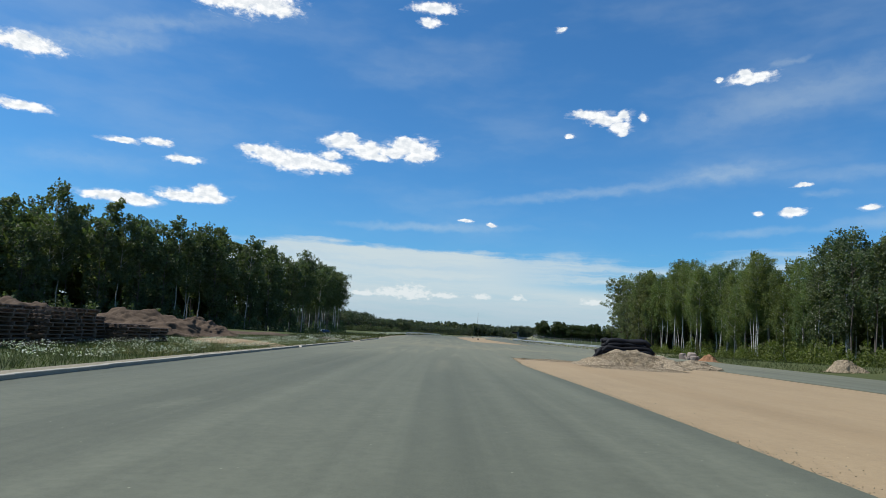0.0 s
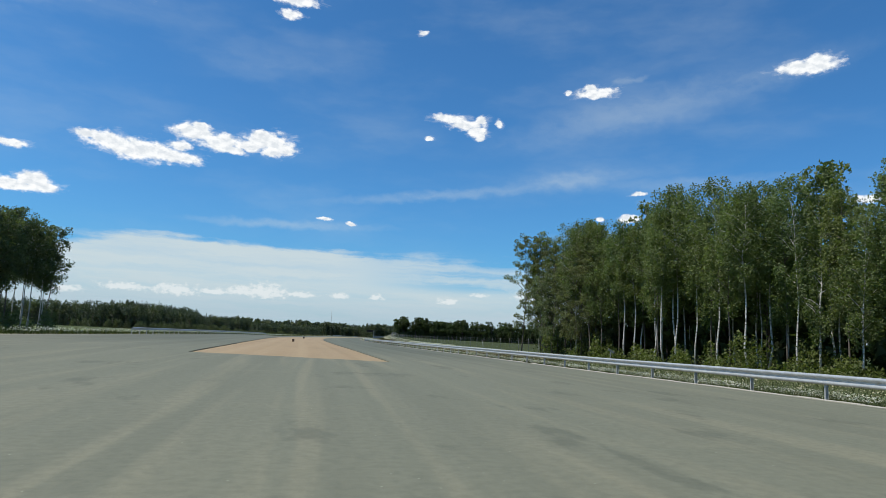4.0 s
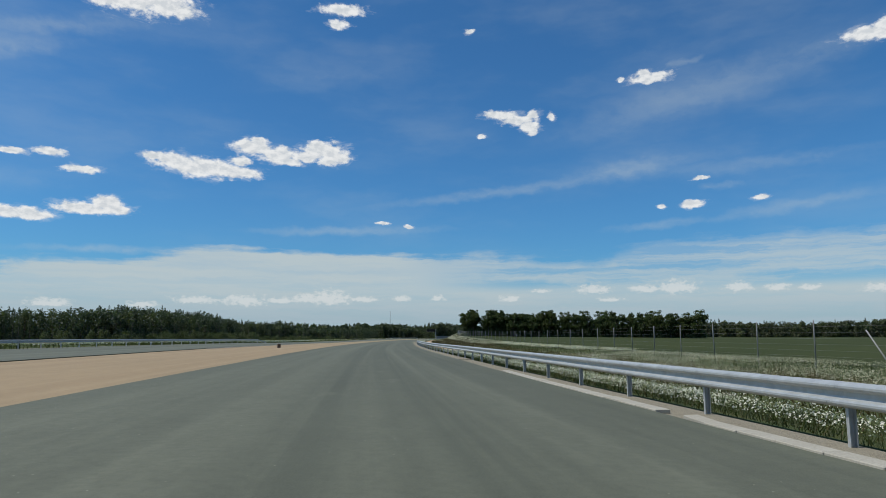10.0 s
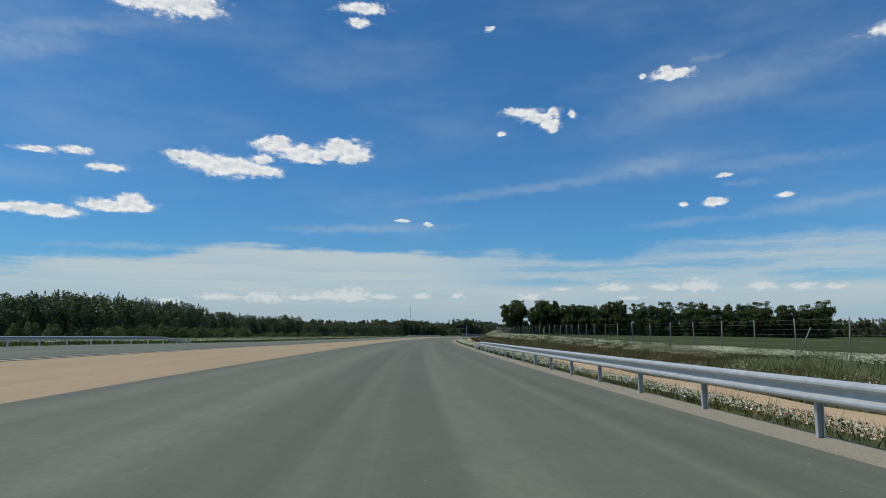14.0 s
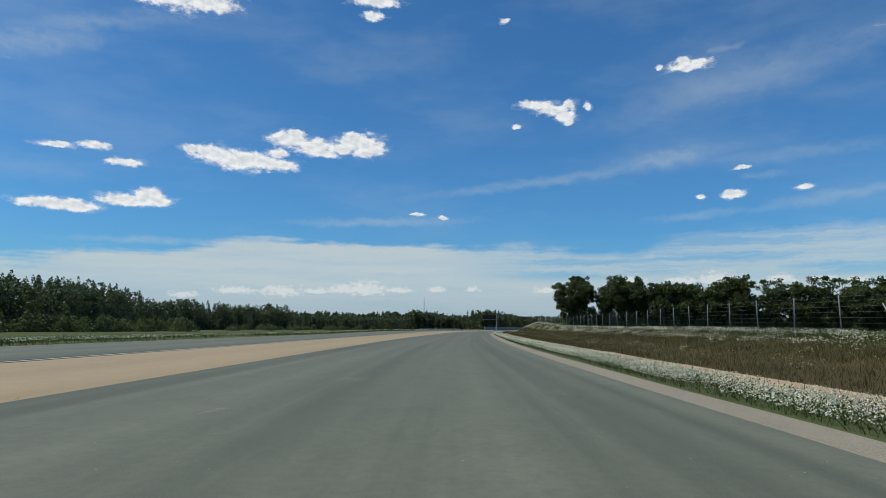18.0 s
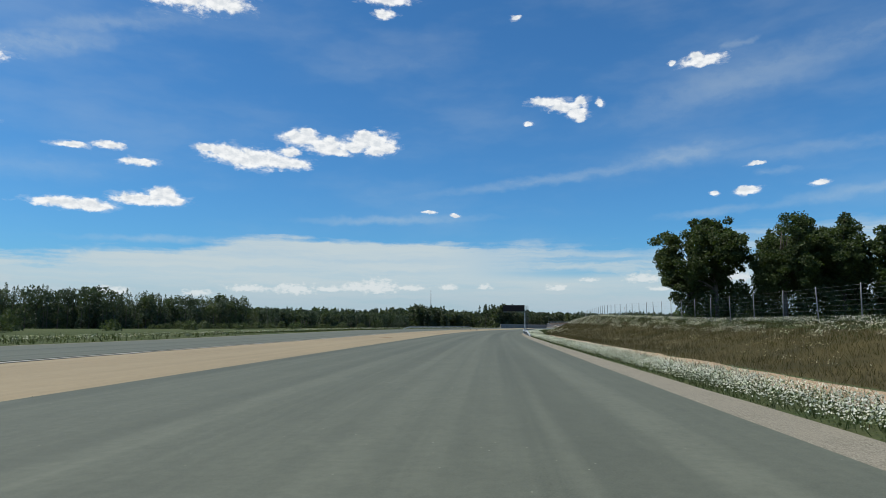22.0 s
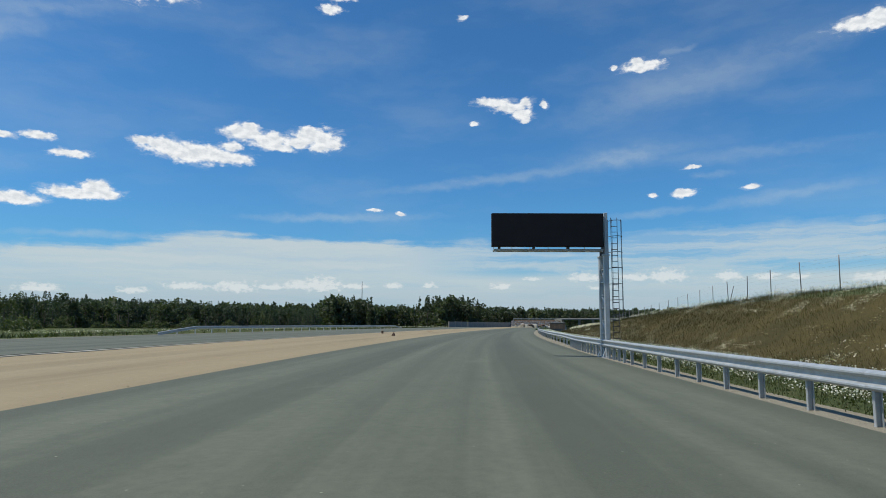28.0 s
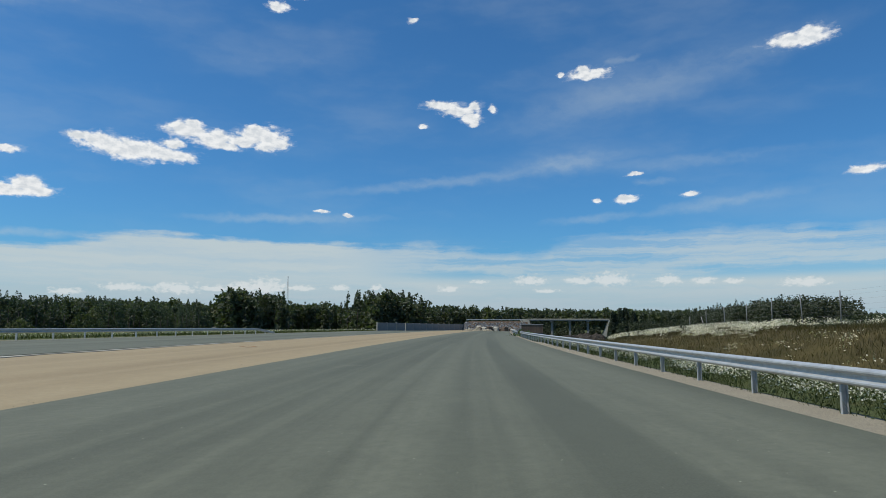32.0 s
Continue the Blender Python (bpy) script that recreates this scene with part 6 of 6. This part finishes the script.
g = thing("gravel_pile", Matrix.Translation((38.7, 62.3, -0.08)), "pale pointed heap of sandy gravel behind the verge", "gravel heap")
part("heap", heap_mesh("heap", 4.0, 3.0, 1.15, HEAP, 71.0, 0.25, 26, ((-0.1, 0.0, 1.0), (0.45, 0.0, 0.5))), g)
stones(g, "loose_stones", rng, 1800, 3.8, 2.8, 1.0, 0.02, 0.06, HEAP)


# ---- earth mounds and timber at the left-hand meadow ----
for k, (x, y, sx, sy, h) in enumerate([(-25.5, 55, 15, 10, 1.9), (-23.0, 62.5, 9, 7, 1.6), (-31, 48, 16, 11, 2.0), (-38, 42, 16, 12, 2.1)]):
    g = thing("earth_mound", Matrix.Translation((x, y, land(x, y))) @ Matrix.Rotation(0.5 * k, 4, "Z"), "mound of dug brown earth with ragged crest", "earth mound", "earth mounds by the wood")
    part("heap", heap_mesh("heap", sx, sy, h, EARTH, 12.0 + 4 * k, 0.3, 90, ((0.1, 0, 1.0), (-0.45, 0.1, 0.8), (0.5, -0.1, 0.7)), 2.4, True), g)


def timber_stack(x, y, turn, n_high, seed):
    r = np.random.default_rng(seed)
    s = thing("timber_stack", Matrix.Translation((x, y, land(x, y))) @ Matrix.Rotation(turn, 4, "Z"), "stack of weathered dark timber pallets in the weeds", "timber stack", "timber stacks in the meadow")
    plank, bearer = box_mesh("plank", 2.4, 0.16, 0.05, OLD_WOOD, 0.006), box_mesh("bearer", 0.12, 1.5, 0.11, OLD_WOOD, 0.008)
    z = 0.0
    for lay in range(n_high):
        ox, oy = r.normal(0, 0.08), r.normal(0, 0.06)
        for bx in (-1.0, 0.0, 1.0):
            part("bearer", bearer, s, Matrix.Translation((bx + ox, oy, z)))
        for k in range(6):
            if r.uniform() < 0.93:
                part("plank", plank, s, Matrix.Translation((ox + r.normal(0, 0.05), -0.65 + 0.26 * k + oy, z + 0.11)) @ Matrix.Rotation(r.normal(0, 0.02), 4, "Z"))
        z += 0.165


for k, (x, y, t, n) in enumerate([(-16.8, 29.0, 0.35, 9), (-17.4, 31.6, 0.3, 10), (-18.2, 34.2, 0.4, 8), (-16.9, 36.4, 0.2, 6), (-19.5, 30.2, 0.35, 10), (-17.2, 26.0, 0.4, 9), (-16.6, 38.4, 0.3, 5)]):
    timber_stack(x, y, t + 1.2, n, 60 + k)
sd = thing("sand_drive", Matrix.Translation((-13.6, 45.5, -0.04)) @ Matrix.Rotation(0.35, 4, "Z"), "bare pale sandy ramp through the weeds", "sand")
part("ramp", heap_mesh("ramp", 9.0, 14.0, 0.35, SAND, 22.0, 0.2, 26), sd)
for k, (x, y, t) in enumerate([(-11.4, 72.0, 0.3), (-11.0, 72.6, 0.5), (-12.2, 73.0, 0.15), (-10.8, 71.2, -0.4)]):
    part_ob = part("plank", box_mesh("plank", 2.6, 0.14, 0.05, PALE_WOOD, 0.006), None, Matrix.Translation((x, y, land(x, y) + 0.08 + 0.05 * k)) @ Matrix.Rotation(t, 4, "Z") @ Matrix.Rotation(0.05, 4, "Y"))
    tagged(part_ob, "loose pale wooden plank thrown on the bare earth", "plank", "loose planks")
sd = thing("clay_bed", Matrix.Translation((-21.6, 81.5, -0.02)), "low bed of brown clay beside the kerb gap", "earth")
part("heap", heap_mesh("heap", 16.0, 14.0, 0.42, EARTH, 31.0, 0.3, 40, soft=True), sd)


def parked_car(x, y, turn):
    c = thing("car", Matrix.Translation((x, y, land(x, y) + 0.02)) @ Matrix.Rotation(turn, 4, "Z"), "dark parked estate car at the edge of the wood", "car")
    dark = simple("dark_car_paint", (0.012, 0.014, 0.018), (0.022, 0.024, 0.030), 2.0, 0.25, 0.3, 0.0, 60, 0.6)
    glass = simple("dark_glass", (0.02, 0.025, 0.03), (0.03, 0.035, 0.04), 2.0, 0.05, 0.0, 0.0, 60, 0.9)
    rubber = simple("tyre_rubber", (0.012, 0.012, 0.012), (0.025, 0.025, 0.025), 4.0, 0.9, 0, 0.2, 40, 0.2)
    prof = [(-2.15, 0.35), (-2.2, 0.75), (-2.05, 0.98), (-1.0, 1.05), (-0.45, 1.45), (1.5, 1.48), (2.0, 1.05), (2.15, 0.95), (2.18, 0.4), (2.0, 0.28), (-2.0, 0.28)]
    vs, fs = [], []
    for yy, k in ((-0.86, 0.97), (-0.80, 1.0), (0.80, 1.0), (0.86, 0.97)):
        vs += [(px * k, yy * (1.0 if pz < 1.1 else 0.86), pz) for px, pz in prof]
    n = len(prof)
    for j in range(3):
        for i in range(n):
            fs.append((j * n + i, j * n + (i + 1) % n, (j + 1) * n + (i + 1) % n, (j + 1) * n + i))
    fs += [tuple(range(n - 1, -1, -1)), tuple(range(3 * n, 4 * n))]
    part("body", mesh_from("body", vs, fs, dark), c)
    for sgn in (-1, 1):
        q = [(-0.8, sgn * 0.862, 1.08), (1.75, sgn * 0.862, 1.08), (1.4, sgn * 0.765, 1.42), (-0.4, sgn * 0.765, 1.42)]
        part("side_window", mesh_from("side_window", q, [(0, 1, 2, 3)], glass), c)
        part("headlight", box_mesh("headlight", 0.06, 0.32, 0.15, STEEL, 0.02), c, Matrix.Translation((-2.18, sgn * 0.55, 0.72)), "pale headlight")
    q = [(-1.02, -0.72, 1.06), (-1.02, 0.72, 1.06), (-0.5, 0.66, 1.44), (-0.5, -0.66, 1.44)]
    part("windscreen", mesh_from("windscreen", [(a - 0.02, b_, c_ + 0.01) for a, b_, c_ in q], [(0, 1, 2, 3)], glass), c)
    for xx in (-1.35, 1.35):
        for sgn in (-1, 1):
            w = part("wheel", tube_mesh("wheel", [(0, -0.1, 0), (0, -0.09, 0), (0, 0.09, 0), (0, 0.1, 0)], [0.26, 0.33, 0.33, 0.26], rubber, 16), c, Matrix.Translation((xx, sgn * 0.78, 0.33)))
            part("rim", tube_mesh("rim", [(0, -0.105, 0), (0, 0.105, 0)], [0.19, 0.19], STEEL, 12), w)


parked_car(-24.6, 149.0, 1.9)


# ---- small things on the sand ----
def marker_box(d, y, s, label, mat):
    m = thing("marker_block", placed(d, y, -0.05, 20), label, "marker", "blocks left on the sand")
    part("block", box_mesh("block", s, s, s * 1.25, mat, 0.03), m)
    part("cap", box_mesh("cap", s * 1.08, s * 1.08, s * 0.16, PALE_WOOD, 0.02), m, Matrix.Translation((0, 0, s * 1.25)))


marker_box(-12.3, 181.5, 0.30, "small brown wooden block standing on the sand median", OLD_WOOD)
marker_box(-11.6, 260.9, 0.38, "small brown wooden block standing on the sand median", OLD_WOOD)
g = thing("clod_heap", placed(-10.2, 644.4, -0.05), "small heap of dark red clods on the sand", "earth heap")
part("heap", heap_mesh("heap", 0.62, 0.62, 0.42, EARTH, 61.0, 0.4, 12), g)
marker_box(-14.6, 660.3, 0.29, "dark wooden block standing at the sand median's edge", OLD_WOOD)
for k, (d, y, ln, t) in enumerate([(-6.8, 546.5, 1.5, 70), (-7.3, 546.9, 0.9, 60), (-10.4, 515.5, 1.8, 75), (-9.8, 331.2, 1.0, 60), (-12.5, 690, 1.2, 80)]):
    pts = [(0.04 * math.sin(4 * f), ln * (f - 0.5), 0.02 + 0.015 * math.sin(9 * f)) for f in np.linspace(0, 1, 6)]
    st = part("stick", tube_mesh("stick", pts, [0.015, 0.022, 0.02, 0.018, 0.014, 0.008], CLAY, 6), None, placed(d, y, -0.04, t))
    tagged(st, "dry brown branch lying on the sand", "branch", "branches on the sand")
rng = np.random.default_rng(77)
pb = thing("sand_pebbles", Matrix.Identity(4), "loose pebbles and clods along the asphalt's edge", "pebbles", kind="stuff")
chunks = []
for _ in range(15000):
    y = rng.uniform(114, 690) if rng.uniform() < 0.75 else rng.uniform(4, 47)
    d = left_edge(y) - abs(rng.normal(0, 0.4 if rng.uniform() < 0.3 else 0.09)) - 0.01 if y > 50 else near_edge(y) + abs(rng.normal(0, 0.45 if rng.uniform() < 0.25 else 0.10)) - 0.01
    p, s = at(d, y, -0.045 if y > 50 else -0.017), rng.uniform(0.006, 0.018)
    q = [p + Vector(rng.normal(size=3)).normalized() * s for _ in range(4)]
    chunks.append((q, [(0, 1, 2), (0, 3, 1), (1, 3, 2), (2, 3, 0)]))
part("pebbles", mesh_from("pebbles", *join_data(chunks), GRAVEL), pb)["kind"] = "stuff"


# ---- the unfinished end of the road ----
def wall_run(name, label, p, q, height, panel, seed):
    """A wall of concrete panels between two points."""
    p, q = Vector(p), Vector(q)
    n = max(1, round((q - p).length / panel))
    ang = math.atan2(q.y - p.y, q.x - p.x)
    w = thing(name, Matrix.Translation(p) @ Matrix.Rotation(ang, 4, "Z"), label, "wall")
    ln = (q - p).length / n
    pan = box_mesh("panel", ln - 0.03, 0.22, height, OLD_CONCRETE, 0.02)
    post = box_mesh("pillar", 0.22, 0.32, height + 0.12, CONCRETE, 0.02)
    for k in range(n):
        part("panel", pan, w, Matrix.Translation((ln * (k + 0.5), 0, -0.1)))
        part("pillar", post, w, Matrix.Translation((ln * k, 0, -0.1)))


wall_run("concrete_wall", "long plain grey concrete wall across the end of the road", (103.5, 837, 0.45), (114, 852, 0.40), 2.3, 6.0, 1)
wall_run("concrete_wall", "long plain grey concrete wall across the end of the road", (114.3, 852.5, 0.40), (147.0, 906, 0.3), 2.3, 6.0, 2)


def bridge():
    b = thing("road_bridge", Matrix.Translation((171.5, 899.0, 0.0)) @ Matrix.Rotation(-0.42, 4, "Z"), "low grey concrete road bridge with sloping abutments", "bridge")
    part("deck", box_mesh("deck", 32.0, 9.0, 0.5, OLD_CONCRETE, 0.05), b, Matrix.Translation((16, 4, 4.1)))
    for yy in (-0.45, 8.45):
        part("parapet", box_mesh("parapet", 32.4, 0.3, 0.4, CONCRETE, 0.04), b, Matrix.Translation((16, yy, 4.5)))
    for xx in (9.5, 16.5, 23.5):
        for yy in (1.0, 7.0):
            part("pier", box_mesh("pier", 0.8, 0.8, 7.5, OLD_CONCRETE, 0.08), b, Matrix.Translation((xx, yy, -3.4)))
        part("pier_cap", box_mesh("pier_cap", 1.1, 8.2, 0.6, OLD_CONCRETE, 0.06), b, Matrix.Translation((xx, 4, 3.5)))
    for xx, sgn in ((0.0, 1), (32.0, -1)):
        vs = [(xx - 2.0 * sgn, -0.6, 4.8), (xx + 0.4 * sgn, -0.6, 4.8), (xx + 3.0 * sgn, -0.6, -2.0), (xx - 2.0 * sgn, -0.6, -2.0)]
        vs += [(x, 8.6, z) for x, _, z in vs]
        part("abutment", mesh_from("abutment", vs, [(0, 1, 2, 3), (7, 6, 5, 4), (0, 4, 5, 1), (1, 5, 6, 2), (2, 6, 7, 3), (3, 7, 4, 0)], CONCRETE), b)
        part("wing_wall", box_mesh("wing_wall", 0.45, 0.5, 5.6, CONCRETE, 0.03), b, Matrix.Translation((xx + 1.0 * sgn, -0.95, 0.2)) @ Matrix.Rotation(-0.75 * sgn, 4, "Y"))


bridge()
def approach_bank():
    """Flat-topped bank that carries the crossing road up to the bridge, with a rail along its edge."""
    b = thing("approach_bank", Matrix.Translation((147.0, 908.0, 0.0)) @ Matrix.Rotation(-0.30, 4, "Z"), "flat-topped earth embankment faced with grey rubble beside the bridge", "embankment")
    vs, fs, n = [], [], 30
    for i in range(n + 1):
        x = 26.0 * i / n
        h = 3.9 * min(1.0, (i + 0.3) / 3)
        for q, z in ((-5.5, -1.2), (-4.2, 1.1), (-2.6, 2.9), (-1.6, h), (2.5, h), (6.5, h), (11.0, -1.2)):
            w = noise.noise(Vector((x * 0.45, q * 0.6, 3.1)))
            vs.append((x + 0.3 * w, q + 0.5 * w, min(z, h) + 0.3 * w))
    for i in range(n):
        for k in range(6):
            a = i * 7 + k
            fs.append((a, a + 1, a + 8, a + 7)[::-1])
    fs += [tuple(range(7)), tuple(range(n * 7 + 6, n * 7 - 1, -1))]
    part("bank", mesh_from("bank", vs, fs, EARTH), b)
    rnd, chunks = np.random.default_rng(33), []
    for _ in range(700):
        x, k = rnd.uniform(0.5, 25.5), rnd.uniform(0.0, 1.0)
        c = Vector((x, -4.9 + 3.1 * k, 0.2 + 3.0 * k))
        s, a = rnd.uniform(0.16, 0.48), rnd.uniform(0, 3.1)
        ax = [Vector((math.cos(a), math.sin(a), rnd.uniform(-0.3, 0.3))) * s * 1.4, Vector((-math.sin(a), math.cos(a), rnd.uniform(-0.3, 0.3))) * s, Vector((rnd.uniform(-0.3, 0.3), 0, 0.8)) * s]
        q = [c + sx * ax[0] * rnd.uniform(0.7, 1) + sy * ax[1] * rnd.uniform(0.7, 1) + sz * ax[2] * rnd.uniform(0.7, 1) for sx in (-1, 1) for sy in (-1, 1) for sz in (-1, 1)]
        chunks.append((q, [(0, 1, 3, 2), (4, 6, 7, 5), (0, 4, 5, 1), (2, 3, 7, 6), (0, 2, 6, 4), (1, 5, 7, 3)]))
    part("rubble", mesh_from("rubble", *join_data(chunks), OLD_CONCRETE), b)["kind"] = "stuff"
    r = thing("bank_rail", b.matrix_basis.copy(), "pale steel rail along the top of the embankment", "guardrail")
    part("beam", box_mesh("beam", 24.0, 0.08, 0.3, STEEL, 0.02), r, Matrix.Translation((13.6, -1.0, 4.35)))
    post = box_mesh("post", 0.1, 0.1, 1.1, STEEL, 0.01)
    for k in range(13):
        part("post", post, r, Matrix.Translation((1.8 + 2.0 * k, -0.93, 3.4)))


approach_bank()
for k, (x, y, w, h) in enumerate([(166.0, 868.0, 13.0, 2.6), (176.0, 872.0, 14.0, 3.0), (185.0, 868.0, 12.0, 3.4), (171.0, 858.0, 12.0, 2.2), (190.0, 890.0, 15.0, 3.2)]):
    g = thing("earth_heap", Matrix.Translation((x, y, land(x, y))), "dark dug earth heaped in the hollow below the bridge", "earth heap", "earth heaps in the hollow")
    part("heap", heap_mesh("heap", w, 8.0, h, DARK_EARTH, 71.0 + 4 * k, 0.3, 26, ((0.2, 0.0, 1.0), (-0.4, 0.1, 0.7))), g)
undergrowth("hollow_thicket", "dense dark thicket at the edge of the hollow", [(183.2, 849.0, 4.5, 8.6), (186.7, 849.5, 5.5, 10.0), (190.0, 848.0, 4.5, 9.0)], DIM_SPRUCE, 50, 0.5, 1500)
# shrubs added to darken the ground seen below the bridge deck
undergrowth("bridge_shrubs", "low shrubs added behind the bridge to darken the view below its deck", [(172.0 + 3.2 * k, 922.0 - 1.2 * k + 2 * (k % 2), 5.0, 3.4 + 0.5 * (k % 3)) for k in range(14)], DIM_SPRUCE, 51, 0.5, 320)
rng = np.random.default_rng(15)
for k in range(36):
    x, y = 147 + 24 * rng.uniform(), 901.5 + rng.uniform(-1.2, 1.2)
    s = rng.uniform(0.55, 1.35)
    boulder("boulder", "pale broken concrete block in the rubble row", x, y - 0.29 * (x - 147), (s * 1.4, s, s * 1.2), 20 + k * 0.77, CONCRETE if k % 3 else OLD_WOOD)
for k, (x, y, h) in enumerate([(149.0, 893, 1.4), (152.5, 891, 1.0), (146.0, 896, 0.8)]):
    g = thing("sand_heap", Matrix.Translation((x, y, land(x, y))), "pale heap of sand at the end of the road", "sand heap", "heaps at the road's end")
    part("heap", heap_mesh("heap", 5.5, 4.0, h, GRAVEL, 51.0 + 3 * k, 0.25, 18), g)
ab = thing("bridge_abutment", Matrix.Translation((147.0, 828.5, -3.5)) @ Matrix.Rotation(-0.3, 4, "Z"), "dark timbered bridge abutment at the edge of the hollow", "abutment")
part("block", box_mesh("block", 6.0, 5.0, 5.6, DARK_STEEL, 0.06), ab)
for k in range(7):
    part("board", box_mesh("board", 6.1, 0.08, 0.26, OLD_WOOD, 0.01), ab, Matrix.Translation((0, -2.56, 3.4 + 0.31 * k)))
part("cap", box_mesh("cap", 6.4, 5.4, 0.25, OLD_CONCRETE, 0.03), ab, Matrix.Translation((0, 0, 5.6)))
undergrowth("hollow_bushes", "dark shrubs in the hollow below the bank", [(120 + 7 * k, 760 + 9 * k, 6, 1.4) for k in range(12)] + [(135 + 8 * k, 770 + 6 * k, 7, 1.6) for k in range(12)], LEAF_SHADED, 47, 0.5, 120)


def radio_mast():
    m = thing("radio_mast", Matrix.Translation((75, 1193, 0)), "slender grey lattice radio mast beyond the forest", "mast")
    for k in range(3):
        a = 2.1 * k
        part("mast_leg", tube_mesh("mast_leg", [(1.1 * math.cos(a), 1.1 * math.sin(a), 0), (0.3 * math.cos(a), 0.3 * math.sin(a), 42)], [0.14, 0.09], POLE, 6), m)
    seg = []
    for i in range(20):
        r0, r1 = 1.1 - 0.04 * i, 1.06 - 0.04 * i
        for k in range(3):
            seg.append(((r0 * math.cos(2.1 * k), r0 * math.sin(2.1 * k), 2.1 * i), (r1 * math.cos(2.1 * k + 2.1), r1 * math.sin(2.1 * k + 2.1), 2.1 * i + 2.1)))
    part("lattice", bars_mesh("lattice", seg, 0.05, POLE, 4), m)


radio_mast()


# ---- stains on the asphalt ----
def stain(x, y, sx, sy, turn, mat, label):
    cx, s = centre(y)
    d = (x - cx) / math.sqrt(1 + s * s)
    n = 20
    vs = [(0.0, 0.0, 0.0)] + [(sx * math.cos(2 * math.pi * k / n), sy * math.sin(2 * math.pi * k / n), 0.0) for k in range(n)]
    me = mesh_from("stain", vs, [(0, k + 1, (k + 1) % n + 1) for k in range(n)], mat)
    layer = me.uv_layers.new(name="UVMap")
    for lp, u in zip(me.loops, layer.data):
        u.uv = (0.0, 0.0) if lp.vertex_index == 0 else (math.cos(2 * math.pi * (lp.vertex_index - 1) / n), math.sin(2 * math.pi * (lp.vertex_index - 1) / n))
    tagged(part("stain", me, None, placed(d, y, 0.012, turn)), label, "stain", "stains on the asphalt")


for x, y, sx, sy in [(28.1, 222.4, 1.35, 3.0), (27.9, 219.6, 0.8, 1.6), (30.93, 353.15, 0.8, 2.4), (22.3, 220.3, 0.5, 3.0), (25.0, 212.7, 0.35, 1.6), (21.0, 169.4, 0.5, 2.2), (76.33, 628.7, 0.35, 1.2), (66.98, 605.13, 0.5, 1.2), (25.12, 116.92, 0.35, 0.7), (24.34, 119.89, 0.9, 1.3)]:
    stain(x, y, sx, sy, 0, PALE_STAIN, "pale dusty stain on the grey asphalt")
for xa, ya, xb, yb in [(49.16, 458.52, 49.68, 464.48), (29.12, 260.02, 29.2, 262.19)]:
    stain((xa + xb) / 2, (ya + yb) / 2, 0.07, 0.62 * math.hypot(xb - xa, yb - ya), math.degrees(math.atan2(xa - xb, yb - ya) - heading((ya + yb) / 2)), DARK_STAIN, "dark rubber mark on the grey asphalt")
wb = part("white_board", box_mesh("white_board", 0.75, 0.03, 0.22, CONCRETE, 0.005), None, Matrix.Translation((42.63, 140.00, 1.26 + land(42.63, 140.0))) @ Matrix.Rotation(0.5, 4, "Y"))
tagged(wb, "small pale board leaning in the bushes", "board")
st = part("stake", tube_mesh("stake", [(0, 0, -0.3), (0, 0, 1.31)], [0.03, 0.03], POLE, 6), None, Matrix.Translation((42.63, 140.04, land(42.63, 140.0))))
tagged(st, "thin grey stake holding the pale board", "stake")
